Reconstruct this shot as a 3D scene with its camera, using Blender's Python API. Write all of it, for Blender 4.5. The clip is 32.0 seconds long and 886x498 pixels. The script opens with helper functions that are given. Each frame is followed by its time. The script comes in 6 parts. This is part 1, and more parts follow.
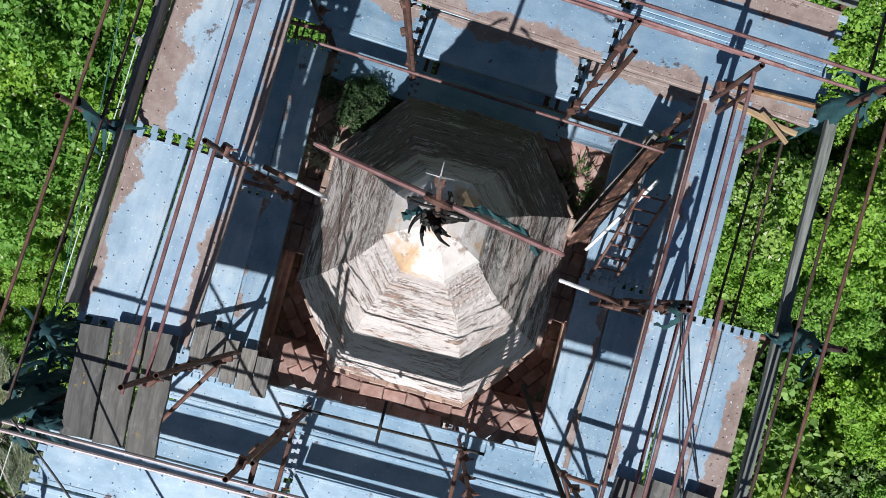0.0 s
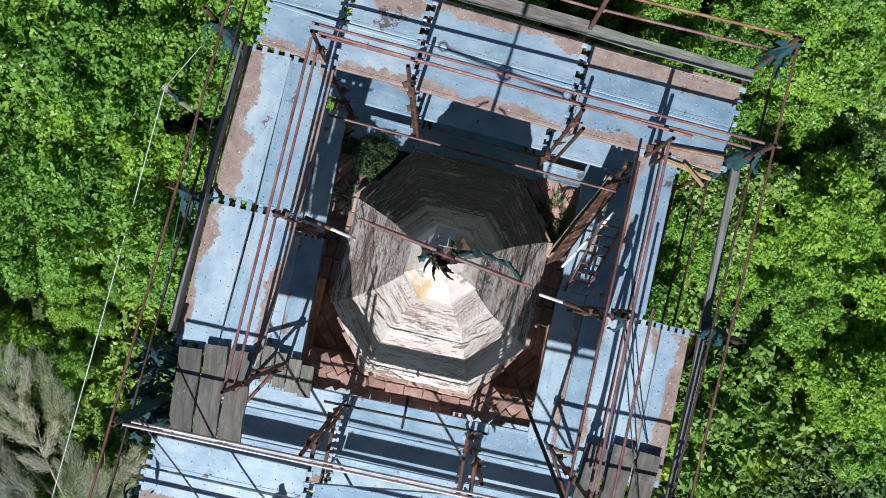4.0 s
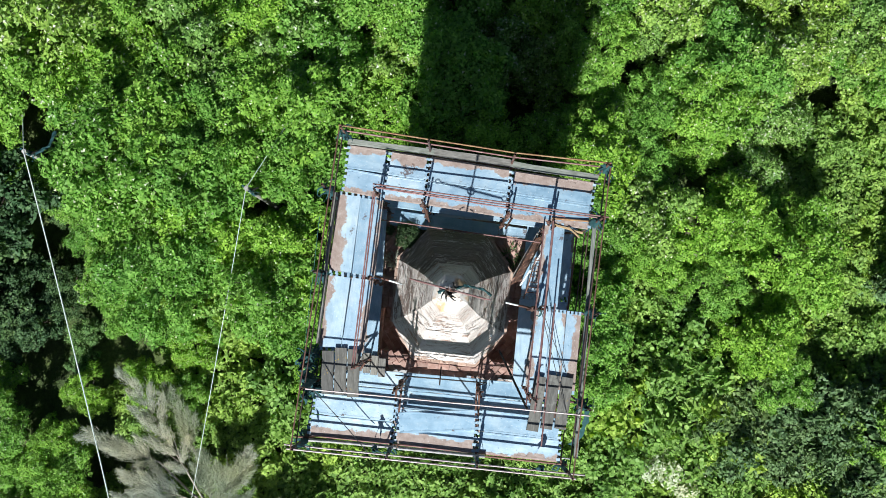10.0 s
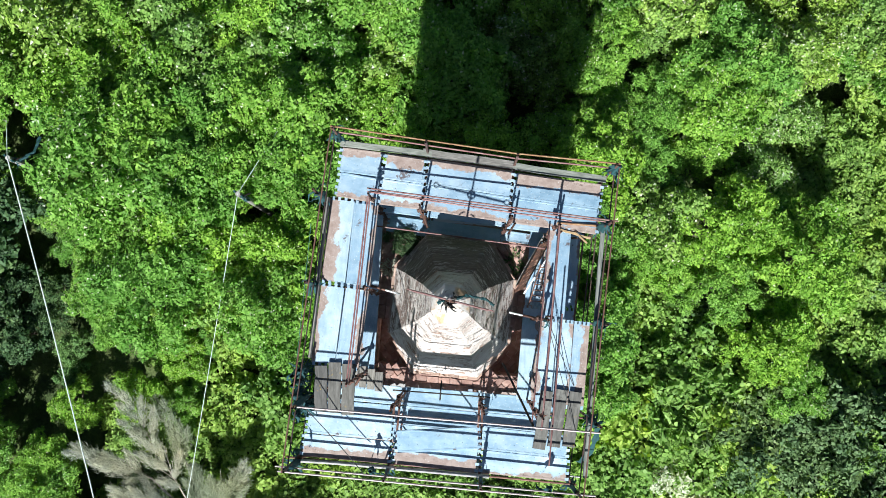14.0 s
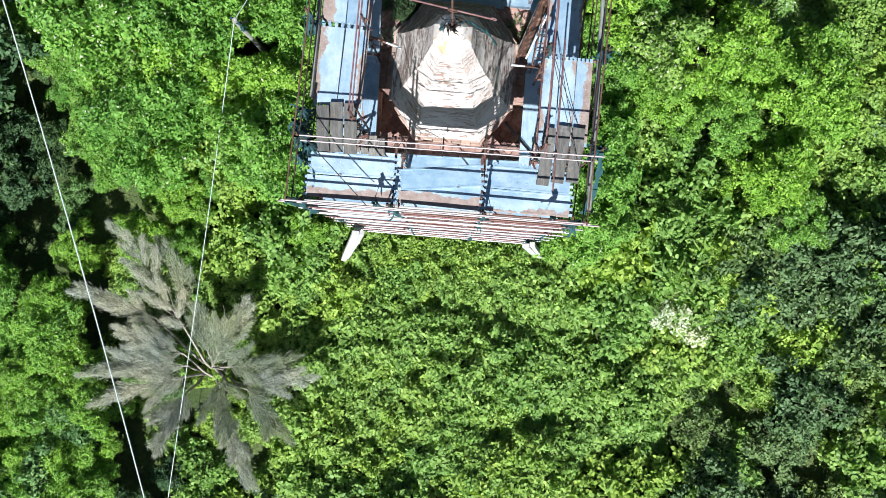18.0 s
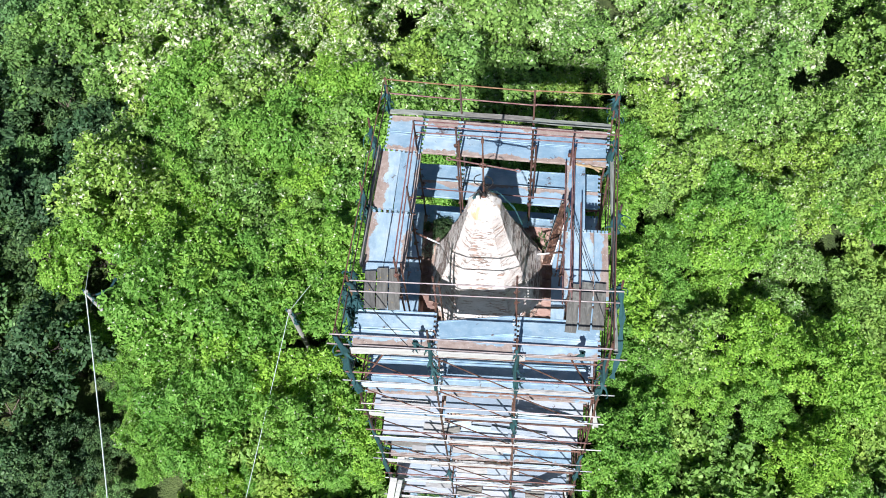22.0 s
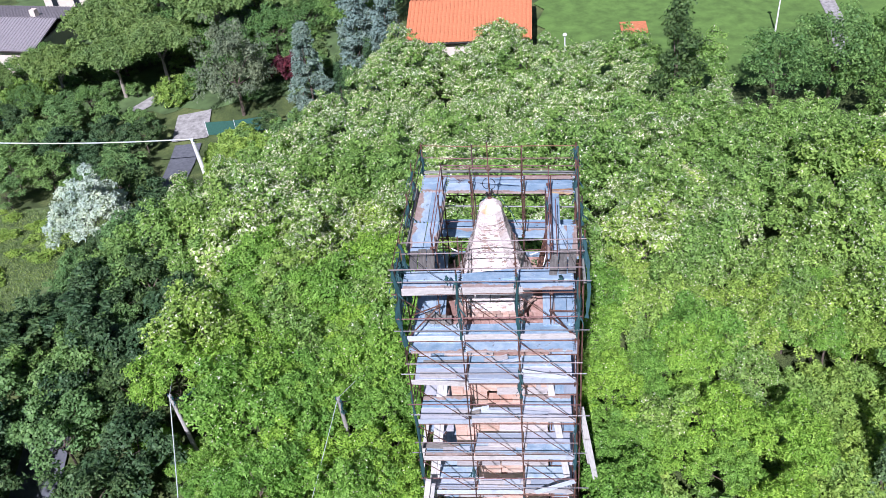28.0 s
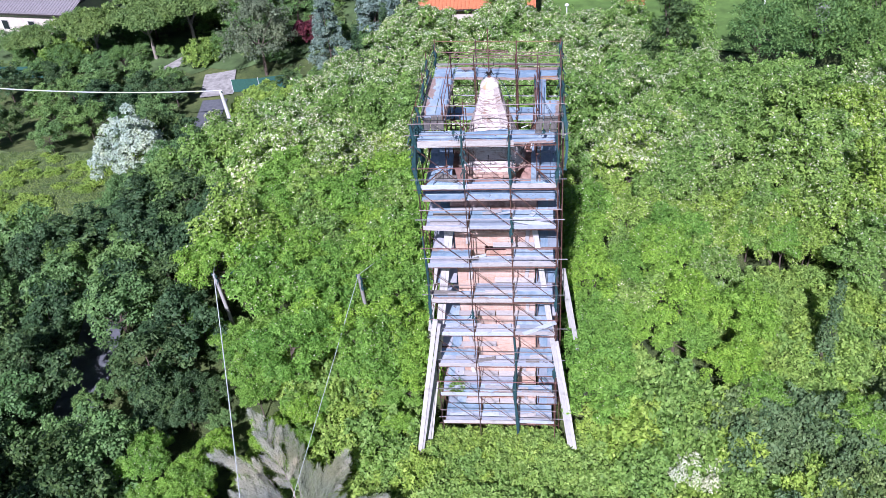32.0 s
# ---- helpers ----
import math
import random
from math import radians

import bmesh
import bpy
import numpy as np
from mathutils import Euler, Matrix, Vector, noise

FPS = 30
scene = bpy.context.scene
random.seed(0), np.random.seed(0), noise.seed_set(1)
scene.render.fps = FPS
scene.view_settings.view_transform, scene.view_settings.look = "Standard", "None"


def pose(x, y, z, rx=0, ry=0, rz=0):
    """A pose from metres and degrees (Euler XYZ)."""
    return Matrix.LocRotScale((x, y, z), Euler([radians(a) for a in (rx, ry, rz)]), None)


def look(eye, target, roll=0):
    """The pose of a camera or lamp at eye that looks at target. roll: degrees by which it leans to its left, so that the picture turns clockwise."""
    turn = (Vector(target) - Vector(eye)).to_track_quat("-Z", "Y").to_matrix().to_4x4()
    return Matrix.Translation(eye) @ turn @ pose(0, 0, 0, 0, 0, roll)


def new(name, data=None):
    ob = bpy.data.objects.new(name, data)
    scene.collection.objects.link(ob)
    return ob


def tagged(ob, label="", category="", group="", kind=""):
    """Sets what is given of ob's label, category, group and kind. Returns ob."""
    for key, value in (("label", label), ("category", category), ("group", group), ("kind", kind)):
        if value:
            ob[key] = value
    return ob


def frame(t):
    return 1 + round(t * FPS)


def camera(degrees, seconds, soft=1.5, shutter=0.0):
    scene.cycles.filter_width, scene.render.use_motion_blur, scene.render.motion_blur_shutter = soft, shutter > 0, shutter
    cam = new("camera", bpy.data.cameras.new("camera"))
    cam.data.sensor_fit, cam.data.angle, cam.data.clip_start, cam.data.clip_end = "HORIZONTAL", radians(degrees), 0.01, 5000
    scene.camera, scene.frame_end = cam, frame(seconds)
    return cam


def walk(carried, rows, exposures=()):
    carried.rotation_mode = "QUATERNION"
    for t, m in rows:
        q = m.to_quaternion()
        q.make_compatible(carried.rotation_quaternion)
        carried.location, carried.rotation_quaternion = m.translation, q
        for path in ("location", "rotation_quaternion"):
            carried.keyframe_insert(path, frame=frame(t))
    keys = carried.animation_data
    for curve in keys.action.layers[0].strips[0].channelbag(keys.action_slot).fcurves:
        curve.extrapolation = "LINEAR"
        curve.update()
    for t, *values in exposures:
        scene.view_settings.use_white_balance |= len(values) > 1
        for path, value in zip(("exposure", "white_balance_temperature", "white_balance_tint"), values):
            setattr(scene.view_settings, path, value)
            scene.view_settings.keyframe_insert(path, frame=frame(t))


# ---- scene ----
cam = camera(52.7, 32.0, soft=0.5)
PATH = [
    (0, (0.078, -0.625, 25.213), (0.076, -0.523, 23.215), 13.3),
    (0.5, (0.169, -0.67, 25.242), (0.134, -0.539, 23.247), -0.6),
    (1, (0.211, -0.658, 25.289), (0.154, -0.502, 23.296), -6.1),
    (1.5, (0.23, -0.554, 25.354), (0.159, -0.395, 23.362), -10.1),
    (2, (0.185, -0.514, 25.387), (0.127, -0.363, 23.394), -6.7),
    (2.5, (0.123, -0.463, 25.646), (0.087, -0.331, 23.651), -1.5),
    (3, (0.047, -0.391, 26.21), (0.03, -0.281, 24.213), 4.6),
    (3.5, (-0.016, -0.372, 26.804), (-0.016, -0.278, 24.806), 12.7),
    (5.5, (-0.069, -0.85, 30.231), (-0.082, -0.714, 28.236), 4.0),
    (6, (-0.032, -0.786, 30.893), (-0.055, -0.651, 28.898), -0.8),
    (6.5, (-0.045, -0.663, 31.778), (-0.065, -0.534, 29.782), -1.0),
    (7, (0.008, -0.554, 32.634), (-0.018, -0.425, 30.638), -3.6),
    (7.5, (0.023, -0.531, 33.434), (-0.005, -0.399, 31.439), -4.7),
    (8, (0.076, -0.553, 34.222), (0.042, -0.42, 32.227), -7.6),
    (8.5, (0.04, -0.571, 34.922), (0.006, -0.435, 32.927), -7.4),
    (9, (0.024, -0.521, 35.577), (-0.012, -0.388, 33.582), -8.8),
    (9.5, (0.03, -0.507, 36.151), (-0.005, -0.371, 34.156), -8.5),
    (10, (0.107, -0.501, 36.644), (0.068, -0.364, 34.649), -10.8),
    (10.5, (0.123, -0.5, 36.964), (0.083, -0.365, 34.969), -11.5),
    (11, (0.141, -0.49, 37.098), (0.103, -0.354, 35.103), -11.6),
    (11.5, (0.086, -0.463, 36.973), (0.045, -0.325, 34.979), -12.4),
    (12, (0.043, -0.463, 36.751), (0.003, -0.321, 34.757), -11.5),
    (12.5, (0.068, -0.418, 36.465), (0.026, -0.275, 34.47), -12.2),
    (13, (0.083, -0.37, 36.114), (0.042, -0.226, 34.119), -11.5),
    (13.5, (0.073, -0.35, 35.808), (0.037, -0.205, 33.813), -9.4),
    (15.5, (0.159, -0.743, 35.3), (0.111, -0.596, 33.306), -13.5),
    (16, (0.199, -1.237, 35.287), (0.151, -1.096, 33.292), -14.1),
    (16.5, (0.24, -1.877, 35.292), (0.194, -1.741, 33.298), -14.3),
    (17, (0.299, -2.705, 35.305), (0.255, -2.593, 33.309), -17.0),
    (17.5, (0.319, -3.499, 35.319), (0.284, -3.438, 33.32), -26.0),
    (18, (0.3, -4.397, 35.306), (0.274, -4.368, 33.307), -37.9),
    (18.2, (0.309, -4.761, 35.274), (0.285, -4.734, 33.275), -37.0),
    (18.5, (0.315, -5.247, 35.151), (0.289, -5.223, 33.151), -42.5),
    (19, (0.354, -5.941, 35.01), (0.31, -5.812, 33.015), -13.2),
    (19.5, (0.44, -6.586, 35.046), (0.377, -6.353, 33.061), -10.1),
    (20, (0.457, -7.382, 35.087), (0.376, -7.023, 33.121), -8.1),
    (20.5, (0.531, -8.188, 35.12), (0.428, -7.675, 33.19), -7.0),
    (21, (0.584, -8.995, 35.179), (0.458, -8.297, 33.309), -6.5),
    (21.5, (0.645, -9.785, 35.191), (0.5, -8.919, 33.394), -6.1),
    (22, (0.723, -10.593, 35.178), (0.559, -9.612, 33.443), -6.2),
    (22.5, (0.818, -11.446, 35.165), (0.64, -10.456, 33.436), -6.8),
    (23, (0.906, -12.561, 35.173), (0.723, -11.552, 33.456), -7.0),
    (23.5, (0.929, -13.663, 35.21), (0.745, -12.589, 33.533), -6.6),
    (24, (0.969, -14.767, 35.253), (0.782, -13.626, 33.621), -6.7),
    (24.5, (0.981, -15.806, 35.314), (0.794, -14.617, 33.717), -6.6),
    (25, (1.009, -16.977, 35.414), (0.822, -15.766, 33.833), -6.6),
    (25.5, (1.019, -18.107, 35.488), (0.834, -16.859, 33.935), -6.4),
    (26, (1.053, -19.147, 35.498), (0.865, -17.718, 34.111), -6.0),
    (26.5, (1.085, -20.154, 35.537), (0.897, -18.608, 34.281), -5.8),
    (28.5, (1.279, -24.361, 35.933), (1.083, -22.818, 34.675), -5.9),
    (29, (1.347, -25.44, 35.991), (1.147, -23.899, 34.732), -5.8),
    (29.5, (1.483, -26.458, 36.021), (1.279, -24.92, 34.759), -5.7),
    (30, (1.546, -27.545, 36.054), (1.343, -26.005, 34.794), -5.6),
    (30.5, (1.606, -28.619, 36.069), (1.402, -27.076, 34.813), -5.4),
    (31, (1.676, -29.721, 36.067), (1.469, -28.177, 34.813), -5.4),
    (31.5, (1.742, -30.753, 36.103), (1.533, -29.211, 34.848), -5.3),
    (32, (1.783, -31.879, 36.106), (1.576, -30.336, 34.85), -5.2),
]
EXPOSURES = [(0, 0.10, 5880, 11), (3, 0.10, 5880, 11), (6, 0.20, 5930, 7), (9, 0.42, 5900, 5), (13, 0.64, 5900, 5), (19, 0.74, 5800, 9), (24, 0.61, 5820, 12), (28, 0.52, 5600, 26), (32, 0.51, 5450, 31)]
walk(cam, [(t, look(eye, target, roll)) for t, eye, target, roll in PATH], EXPOSURES)
SUN, SKY = 5.1, 0.029

# ---------------------------------------------------------------- world and sun
world = bpy.data.worlds.new("sky")
scene.world = world
world.use_nodes = True
_n = world.node_tree.nodes
_sky = _n.new("ShaderNodeTexSky")
_sky.sky_type, _sky.sun_disc = "NISHITA", False
_sky.sun_elevation, _sky.sun_rotation = radians(45), radians(186)
world.node_tree.links.new(_sky.outputs[0], _n["Background"].inputs[0])
_n["Background"].inputs[1].default_value = SKY
_sd = bpy.data.lights.new("sun", "SUN")
_sd.energy, _sd.angle, _sd.color = SUN, radians(0.55), (1.0, 0.95, 0.87)
sun = new("sun", _sd)
sun.matrix_world = look((0, 0, 0), (0.11, 1.0, -1.0)) @ Matrix.Translation((0, 0, 60))

# ---------------------------------------------------------------- small builders
V = Vector


class MB:
    """Collects faces for one mesh."""

    def __init__(self):
        self.v, self.f = [], []

    def add(self, vs, fs):
        k = len(self.v)
        self.v += [tuple(p) for p in vs]
        self.f += [tuple(i + k for i in f) for f in fs]

    def box(self, m, sx, sy, sz, taper=1.0, bev=0.0):
        """A box centred in the pose m, with chamfered long edges when bev is set."""
        x, y, z = sx / 2, sy / 2, sz / 2
        if bev <= 0:
            vs = [(a * x * (taper if c > 0 else 1), b * y * (taper if c > 0 else 1), c * z)
                  for c in (-1, 1) for a, b in ((-1, -1), (1, -1), (1, 1), (-1, 1))]
            fs = [(3, 2, 1, 0), (4, 5, 6, 7), (0, 1, 5, 4), (1, 2, 6, 5), (2, 3, 7, 6), (3, 0, 4, 7)]
        else:
            vs = []
            for c, k in ((-z, 0), (z - bev, 0), (z, bev)):
                vs += [(a * (x - k), b * (y - k), c) for a, b in ((-1, -1), (1, -1), (1, 1), (-1, 1))]
            fs = [(3, 2, 1, 0), (8, 9, 10, 11)]
            for r in (0, 4):
                fs += [(r + i, r + (i + 1) % 4, r + 4 + (i + 1) % 4, r + 4 + i) for i in range(4)]
        self.add([m @ V(p) for p in vs], fs)

    def beam(self, p, q, w, h, up=(0, 0, 1), bev=0.0):
        """A squared bar from p to q, w wide and h high."""
        m, d = along(p, q, up)
        self.box(m, d, w, h, 1.0, bev)

    def tube(self, p, q, r, n=8, r2=None, hollow=False, bend=0.0):
        p, q = V(p), V(q)
        d = q - p
        if d.length < 1e-5:
            return
        a = d.normalized()
        s = a.orthogonal().normalized()
        t = a.cross(s)
        r2 = r if r2 is None else r2
        mids = [0.0, 1.0] if not bend else [0.0, 0.25, 0.5, 0.75, 1.0]
        rings = []
        for k in mids:
            c = p + d * k + V((0, 0, -bend * 4 * k * (1 - k)))
            rr = r + (r2 - r) * k
            rings.append([c + (s * math.cos(2 * math.pi * i / n) + t * math.sin(2 * math.pi * i / n)) * rr for i in range(n)])
        if hollow:
            for c, rr in ((q, r2 * 0.82), (q - a * 0.12, r2 * 0.82)):
                rings.append([c + (s * math.cos(2 * math.pi * i / n) + t * math.sin(2 * math.pi * i / n)) * rr for i in range(n)])
        vs = [v for ring in rings for v in ring]
        fs = []
        for k in range(len(rings) - 1):
            fs += [(k * n + i, k * n + (i + 1) % n, (k + 1) * n + (i + 1) % n, (k + 1) * n + i) for i in range(n)]
        fs += [tuple(range(n - 1, -1, -1)), tuple((len(rings) - 1) * n + i for i in range(n))]
        self.add(vs, fs)

    def path(self, pts, r, n=6):
        for a, b in zip(pts, pts[1:]):
            self.tube(a, b, r, n)

    def sweep(self, pts, r, r2=None, n=6):
        """One unbroken tube along a bent line."""
        pts = [V(p) for p in pts]
        r2 = r if r2 is None else r2
        k0, m = len(self.v), len(pts)
        for k, p in enumerate(pts):
            d = (pts[min(k + 1, m - 1)] - pts[max(k - 1, 0)]).normalized()
            s = d.cross(V((0.31, 0.2, 0.93))).normalized()
            t = d.cross(s)
            rr = r + (r2 - r) * k / (m - 1)
            self.v += [tuple(p + (s * math.cos(2 * math.pi * i / n) + t * math.sin(2 * math.pi * i / n)) * rr) for i in range(n)]
        self.f += [(k0 + k * n + i, k0 + k * n + (i + 1) % n, k0 + (k + 1) * n + (i + 1) % n, k0 + (k + 1) * n + i) for k in range(m - 1) for i in range(n)]
        self.f += [tuple(range(k0 + n - 1, k0 - 1, -1)), tuple(range(k0 + (m - 1) * n, k0 + m * n))]

    def mesh(self, name, mat, smooth=False):
        me = bpy.data.meshes.new(name)
        me.from_pydata(self.v, [], self.f)
        me.materials.append(mat)
        if smooth:
            me.shade_smooth()
        me.update()
        return me


def along(p, q, up=(0, 0, 1)):
    """The pose at the middle of p-q with x along it, and its length."""
    p, q = V(p), V(q)
    d = q - p
    x = d.normalized()
    u = V(up)
    if abs(x.dot(u)) > 0.99:
        u = V((0, 1, 0))
    y = u.cross(x).normalized()
    z = x.cross(y)
    m = Matrix((x, y, z)).transposed().to_4x4()
    return Matrix.Translation((p + q) / 2) @ m, d.length


def part(name, mb, mat, parent, label="", smooth=False, kind=""):
    ob = new(name, mb.mesh(name, mat, smooth) if isinstance(mb, MB) else mb)
    ob.parent = parent
    if label or kind:
        tagged(ob, label, kind=kind)
    return ob


def thing(name, label, category, group="", kind="", m=None, mb=None, mat=None, smooth=False):
    ob = new(name, mb.mesh(name, mat, smooth) if mb else None)
    if m is not None:
        ob.matrix_basis = m
    return tagged(ob, label, category, group, kind)


rnd = random.Random(5)


def lerp(a, b, k):
    return tuple(x + (y - x) * k for x, y in zip(a, b))


# ---------------------------------------------------------------- materials
def material(name, rough=0.7, metal=0.0):
    mat = bpy.data.materials.new(name)
    mat.use_nodes = True
    nt = mat.node_tree
    b = nt.nodes["Principled BSDF"]
    b.inputs["Roughness"].default_value, b.inputs["Metallic"].default_value = rough, metal
    return mat, nt, b


def noise_tex(nt, scale, detail=6.0, rough=0.6, coord="Object", stretch=None, dist=0.0, own=False):
    tc = nt.nodes.new("ShaderNodeTexCoord")
    n = nt.nodes.new("ShaderNodeTexNoise")
    n.inputs["Scale"].default_value, n.inputs["Detail"].default_value, n.inputs["Roughness"].default_value = scale, detail, rough
    n.inputs["Distortion"].default_value = dist
    src = tc.outputs[coord]
    if own:
        add = nt.nodes.new("ShaderNodeVectorMath")
        nt.links.new(src, add.inputs[0])
        nt.links.new(nt.nodes.new("ShaderNodeObjectInfo").outputs["Location"], add.inputs[1])
        src = add.outputs[0]
    if stretch:
        mp = nt.nodes.new("ShaderNodeMapping")
        mp.inputs["Scale"].default_value = stretch
        nt.links.new(src, mp.inputs["Vector"])
        src = mp.outputs[0]
    nt.links.new(src, n.inputs["Vector"])
    return n.outputs["Fac"]


def ramp(nt, fac, stops):
    r = nt.nodes.new("ShaderNodeValToRGB")
    e = r.color_ramp.elements
    while len(e) < len(stops):
        e.new(0.5)
    for el, (p, c) in zip(e, stops):
        el.position, el.color = p, (*c, 1)
    nt.links.new(fac, r.inputs[0])
    return r.outputs[0]


def mixc(nt, fac, a, b, how="MIX"):
    n = nt.nodes.new("ShaderNodeMix")
    n.data_type, n.blend_type = "RGBA", how
    if isinstance(fac, float):
        n.inputs[0].default_value = fac
    else:
        nt.links.new(fac, n.inputs[0])
    for i, c in ((6, a), (7, b)):
        if isinstance(c, tuple):
            n.inputs[i].default_value = (*c, 1)
        else:
            nt.links.new(c, n.inputs[i])
    return n.outputs[2]


def step(nt, fac, lo, hi):
    n = nt.nodes.new("ShaderNodeMapRange")
    n.interpolation_type = "SMOOTHSTEP"
    n.inputs[1].default_value, n.inputs[2].default_value = lo, hi
    nt.links.new(fac, n.inputs[0])
    return n.outputs[0]


def math2(nt, op, a, b):
    n = nt.nodes.new("ShaderNodeMath")
    n.operation = op
    for i, x in enumerate((a, b)):
        if isinstance(x, (int, float)):
            n.inputs[i].default_value = x
        else:
            nt.links.new(x, n.inputs[i])
    return n.outputs[0]


def bump(nt, bsdf, height, strength=0.4, dist=0.01):
    n = nt.nodes.new("ShaderNodeBump")
    n.inputs["Strength"].default_value, n.inputs["Distance"].default_value = strength, dist
    nt.links.new(height, n.inputs["Height"])
    nt.links.new(n.outputs[0], bsdf.inputs["Normal"])


def obj_random(nt):
    return nt.nodes.new("ShaderNodeObjectInfo").outputs["Random"]


def island_random(nt):
    return nt.nodes.new("ShaderNodeNewGeometry").outputs["Random Per Island"]


def steel_plank(name, dirty, grey=0.0):
    """Blue-grey galvanised plank, brown dirt lying along one side, worn streaks along its length."""
    mat, nt, b = material(name, 0.62, 0.25)
    base = ramp(nt, noise_tex(nt, 2.6, 7, 0.62, own=True), [(0.28, (0.25, 0.375, 0.50)), (0.5, (0.365, 0.495, 0.62)), (0.72, (0.50, 0.60, 0.675))])
    base = mixc(nt, grey, base, (0.54, 0.54, 0.60))
    streak = ramp(nt, noise_tex(nt, 1.3, 9, 0.72, "Object", (1.2, 4, 1), 0.6, True), [(0.3, (0.78, 0.80, 0.82)), (0.52, (1.0, 1.0, 1.0)), (0.72, (1.2, 1.16, 1.12))])
    base = mixc(nt, 1.0, base, streak, "MULTIPLY")
    tone = ramp(nt, obj_random(nt), [(0.0, (0.72, 0.80, 0.84)), (0.6, (1.0, 1.0, 1.0)), (1.0, (1.22, 1.16, 1.10))])
    base = mixc(nt, 1.0, base, tone, "MULTIPLY")
    tc = nt.nodes.new("ShaderNodeTexCoord")
    sp = nt.nodes.new("ShaderNodeSeparateXYZ")
    nt.links.new(tc.outputs["Object"], sp.inputs[0])
    wob = math2(nt, "MULTIPLY", math2(nt, "SUBTRACT", noise_tex(nt, 1.7, 9, 0.64, own=True), 0.5), 0.62)
    fine = math2(nt, "MULTIPLY", math2(nt, "SUBTRACT", noise_tex(nt, 16.0, 4, own=True), 0.5), 0.1)
    side = math2(nt, "ADD", math2(nt, "ADD", sp.outputs[1], wob), fine)
    mask = step(nt, side, dirty, dirty + 0.03)
    brown = ramp(nt, noise_tex(nt, 6.0, 9, 0.72, own=True), [(0.25, (0.19, 0.135, 0.115)), (0.5, (0.33, 0.255, 0.225)), (0.75, (0.45, 0.38, 0.345))])
    col = mixc(nt, mask, base, brown)
    spots = step(nt, noise_tex(nt, 34.0, 2, own=True), 0.66, 0.70)
    col = mixc(nt, math2(nt, "MULTIPLY", spots, 0.6), col, (0.74, 0.76, 0.76))
    rust = step(nt, noise_tex(nt, 1.5, 10, 0.75, own=True), 0.615, 0.645)
    col = mixc(nt, math2(nt, "MULTIPLY", rust, 0.8), col, (0.10, 0.05, 0.035))
    nt.links.new(col, b.inputs["Base Color"])
    nt.links.new(math2(nt, "MULTIPLY", math2(nt, "SUBTRACT", 1.0, mask), 0.3), b.inputs["Metallic"])
    bump(nt, b, noise_tex(nt, 40.0, 4), 0.25, 0.004)
    return mat


M_PLANK = steel_plank("galvanised_steel", 0.6)
M_PLANK_GREY = steel_plank("weathered_grey_steel", 0.3, 0.7)
M_PLANK_DIRTY = steel_plank("galvanised_steel_dusty", 0.0)
M_PLANK_HALF = steel_plank("galvanised_steel_stained", 0.13)


def rusty(name, c0, c1, c2, rough=0.65, metal=0.3):
    mat, nt, b = material(name, rough, metal)
    col = ramp(nt, noise_tex(nt, 5.0, 8, 0.7), [(0.3, c0), (0.5, c1), (0.72, c2)])
    tone = ramp(nt, obj_random(nt), [(0.0, (0.6, 0.6, 0.6)), (1.0, (1.15, 1.15, 1.15))])
    nt.links.new(mixc(nt, 1.0, col, tone, "MULTIPLY"), b.inputs["Base Color"])
    bump(nt, b, noise_tex(nt, 60.0, 4), 0.4, 0.003)
    return mat


M_TUBE = rusty("rusted_tube", (0.085, 0.042, 0.034), (0.16, 0.08, 0.06), (0.27, 0.16, 0.12))
M_TUBE_PINK = rusty("red_oxide_tube", (0.15, 0.065, 0.062), (0.28, 0.14, 0.135), (0.44, 0.31, 0.29))
M_TUBE_ORANGE = rusty("orange_rust_tube", (0.13, 0.06, 0.035), (0.27, 0.15, 0.075), (0.46, 0.32, 0.19))
M_TUBE_DARK = rusty("dark_rust_tube", (0.045, 0.030, 0.028), (0.09, 0.055, 0.048), (0.17, 0.11, 0.095))
M_TUBE_PALE = rusty("pale_primed_tube", (0.25, 0.18, 0.18), (0.40, 0.335, 0.335), (0.54, 0.48, 0.48), 0.5, 0.3)
M_GALV = rusty("bright_tube", (0.30, 0.29, 0.30), (0.46, 0.45, 0.47), (0.60, 0.59, 0.60), 0.5, 0.5)
M_IRON = rusty("black_iron", (0.012, 0.012, 0.013), (0.03, 0.026, 0.024), (0.07, 0.05, 0.04))


def rust_plate():
    mat, nt, b = material("flaking_rust_plate", 0.9)
    col = ramp(nt, noise_tex(nt, 8.0, 10, 0.78), [(0.34, (0.012, 0.008, 0.007)), (0.46, (0.055, 0.026, 0.018)), (0.54, (0.12, 0.055, 0.035)), (0.58, (0.26, 0.12, 0.06)), (0.62, (0.36, 0.33, 0.31)), (0.75, (0.46, 0.45, 0.44))])
    nt.links.new(col, b.inputs["Base Color"])
    bump(nt, b, noise_tex(nt, 14.0, 8, 0.7), 0.8, 0.01)
    return mat


M_RUSTPLATE = rust_plate()


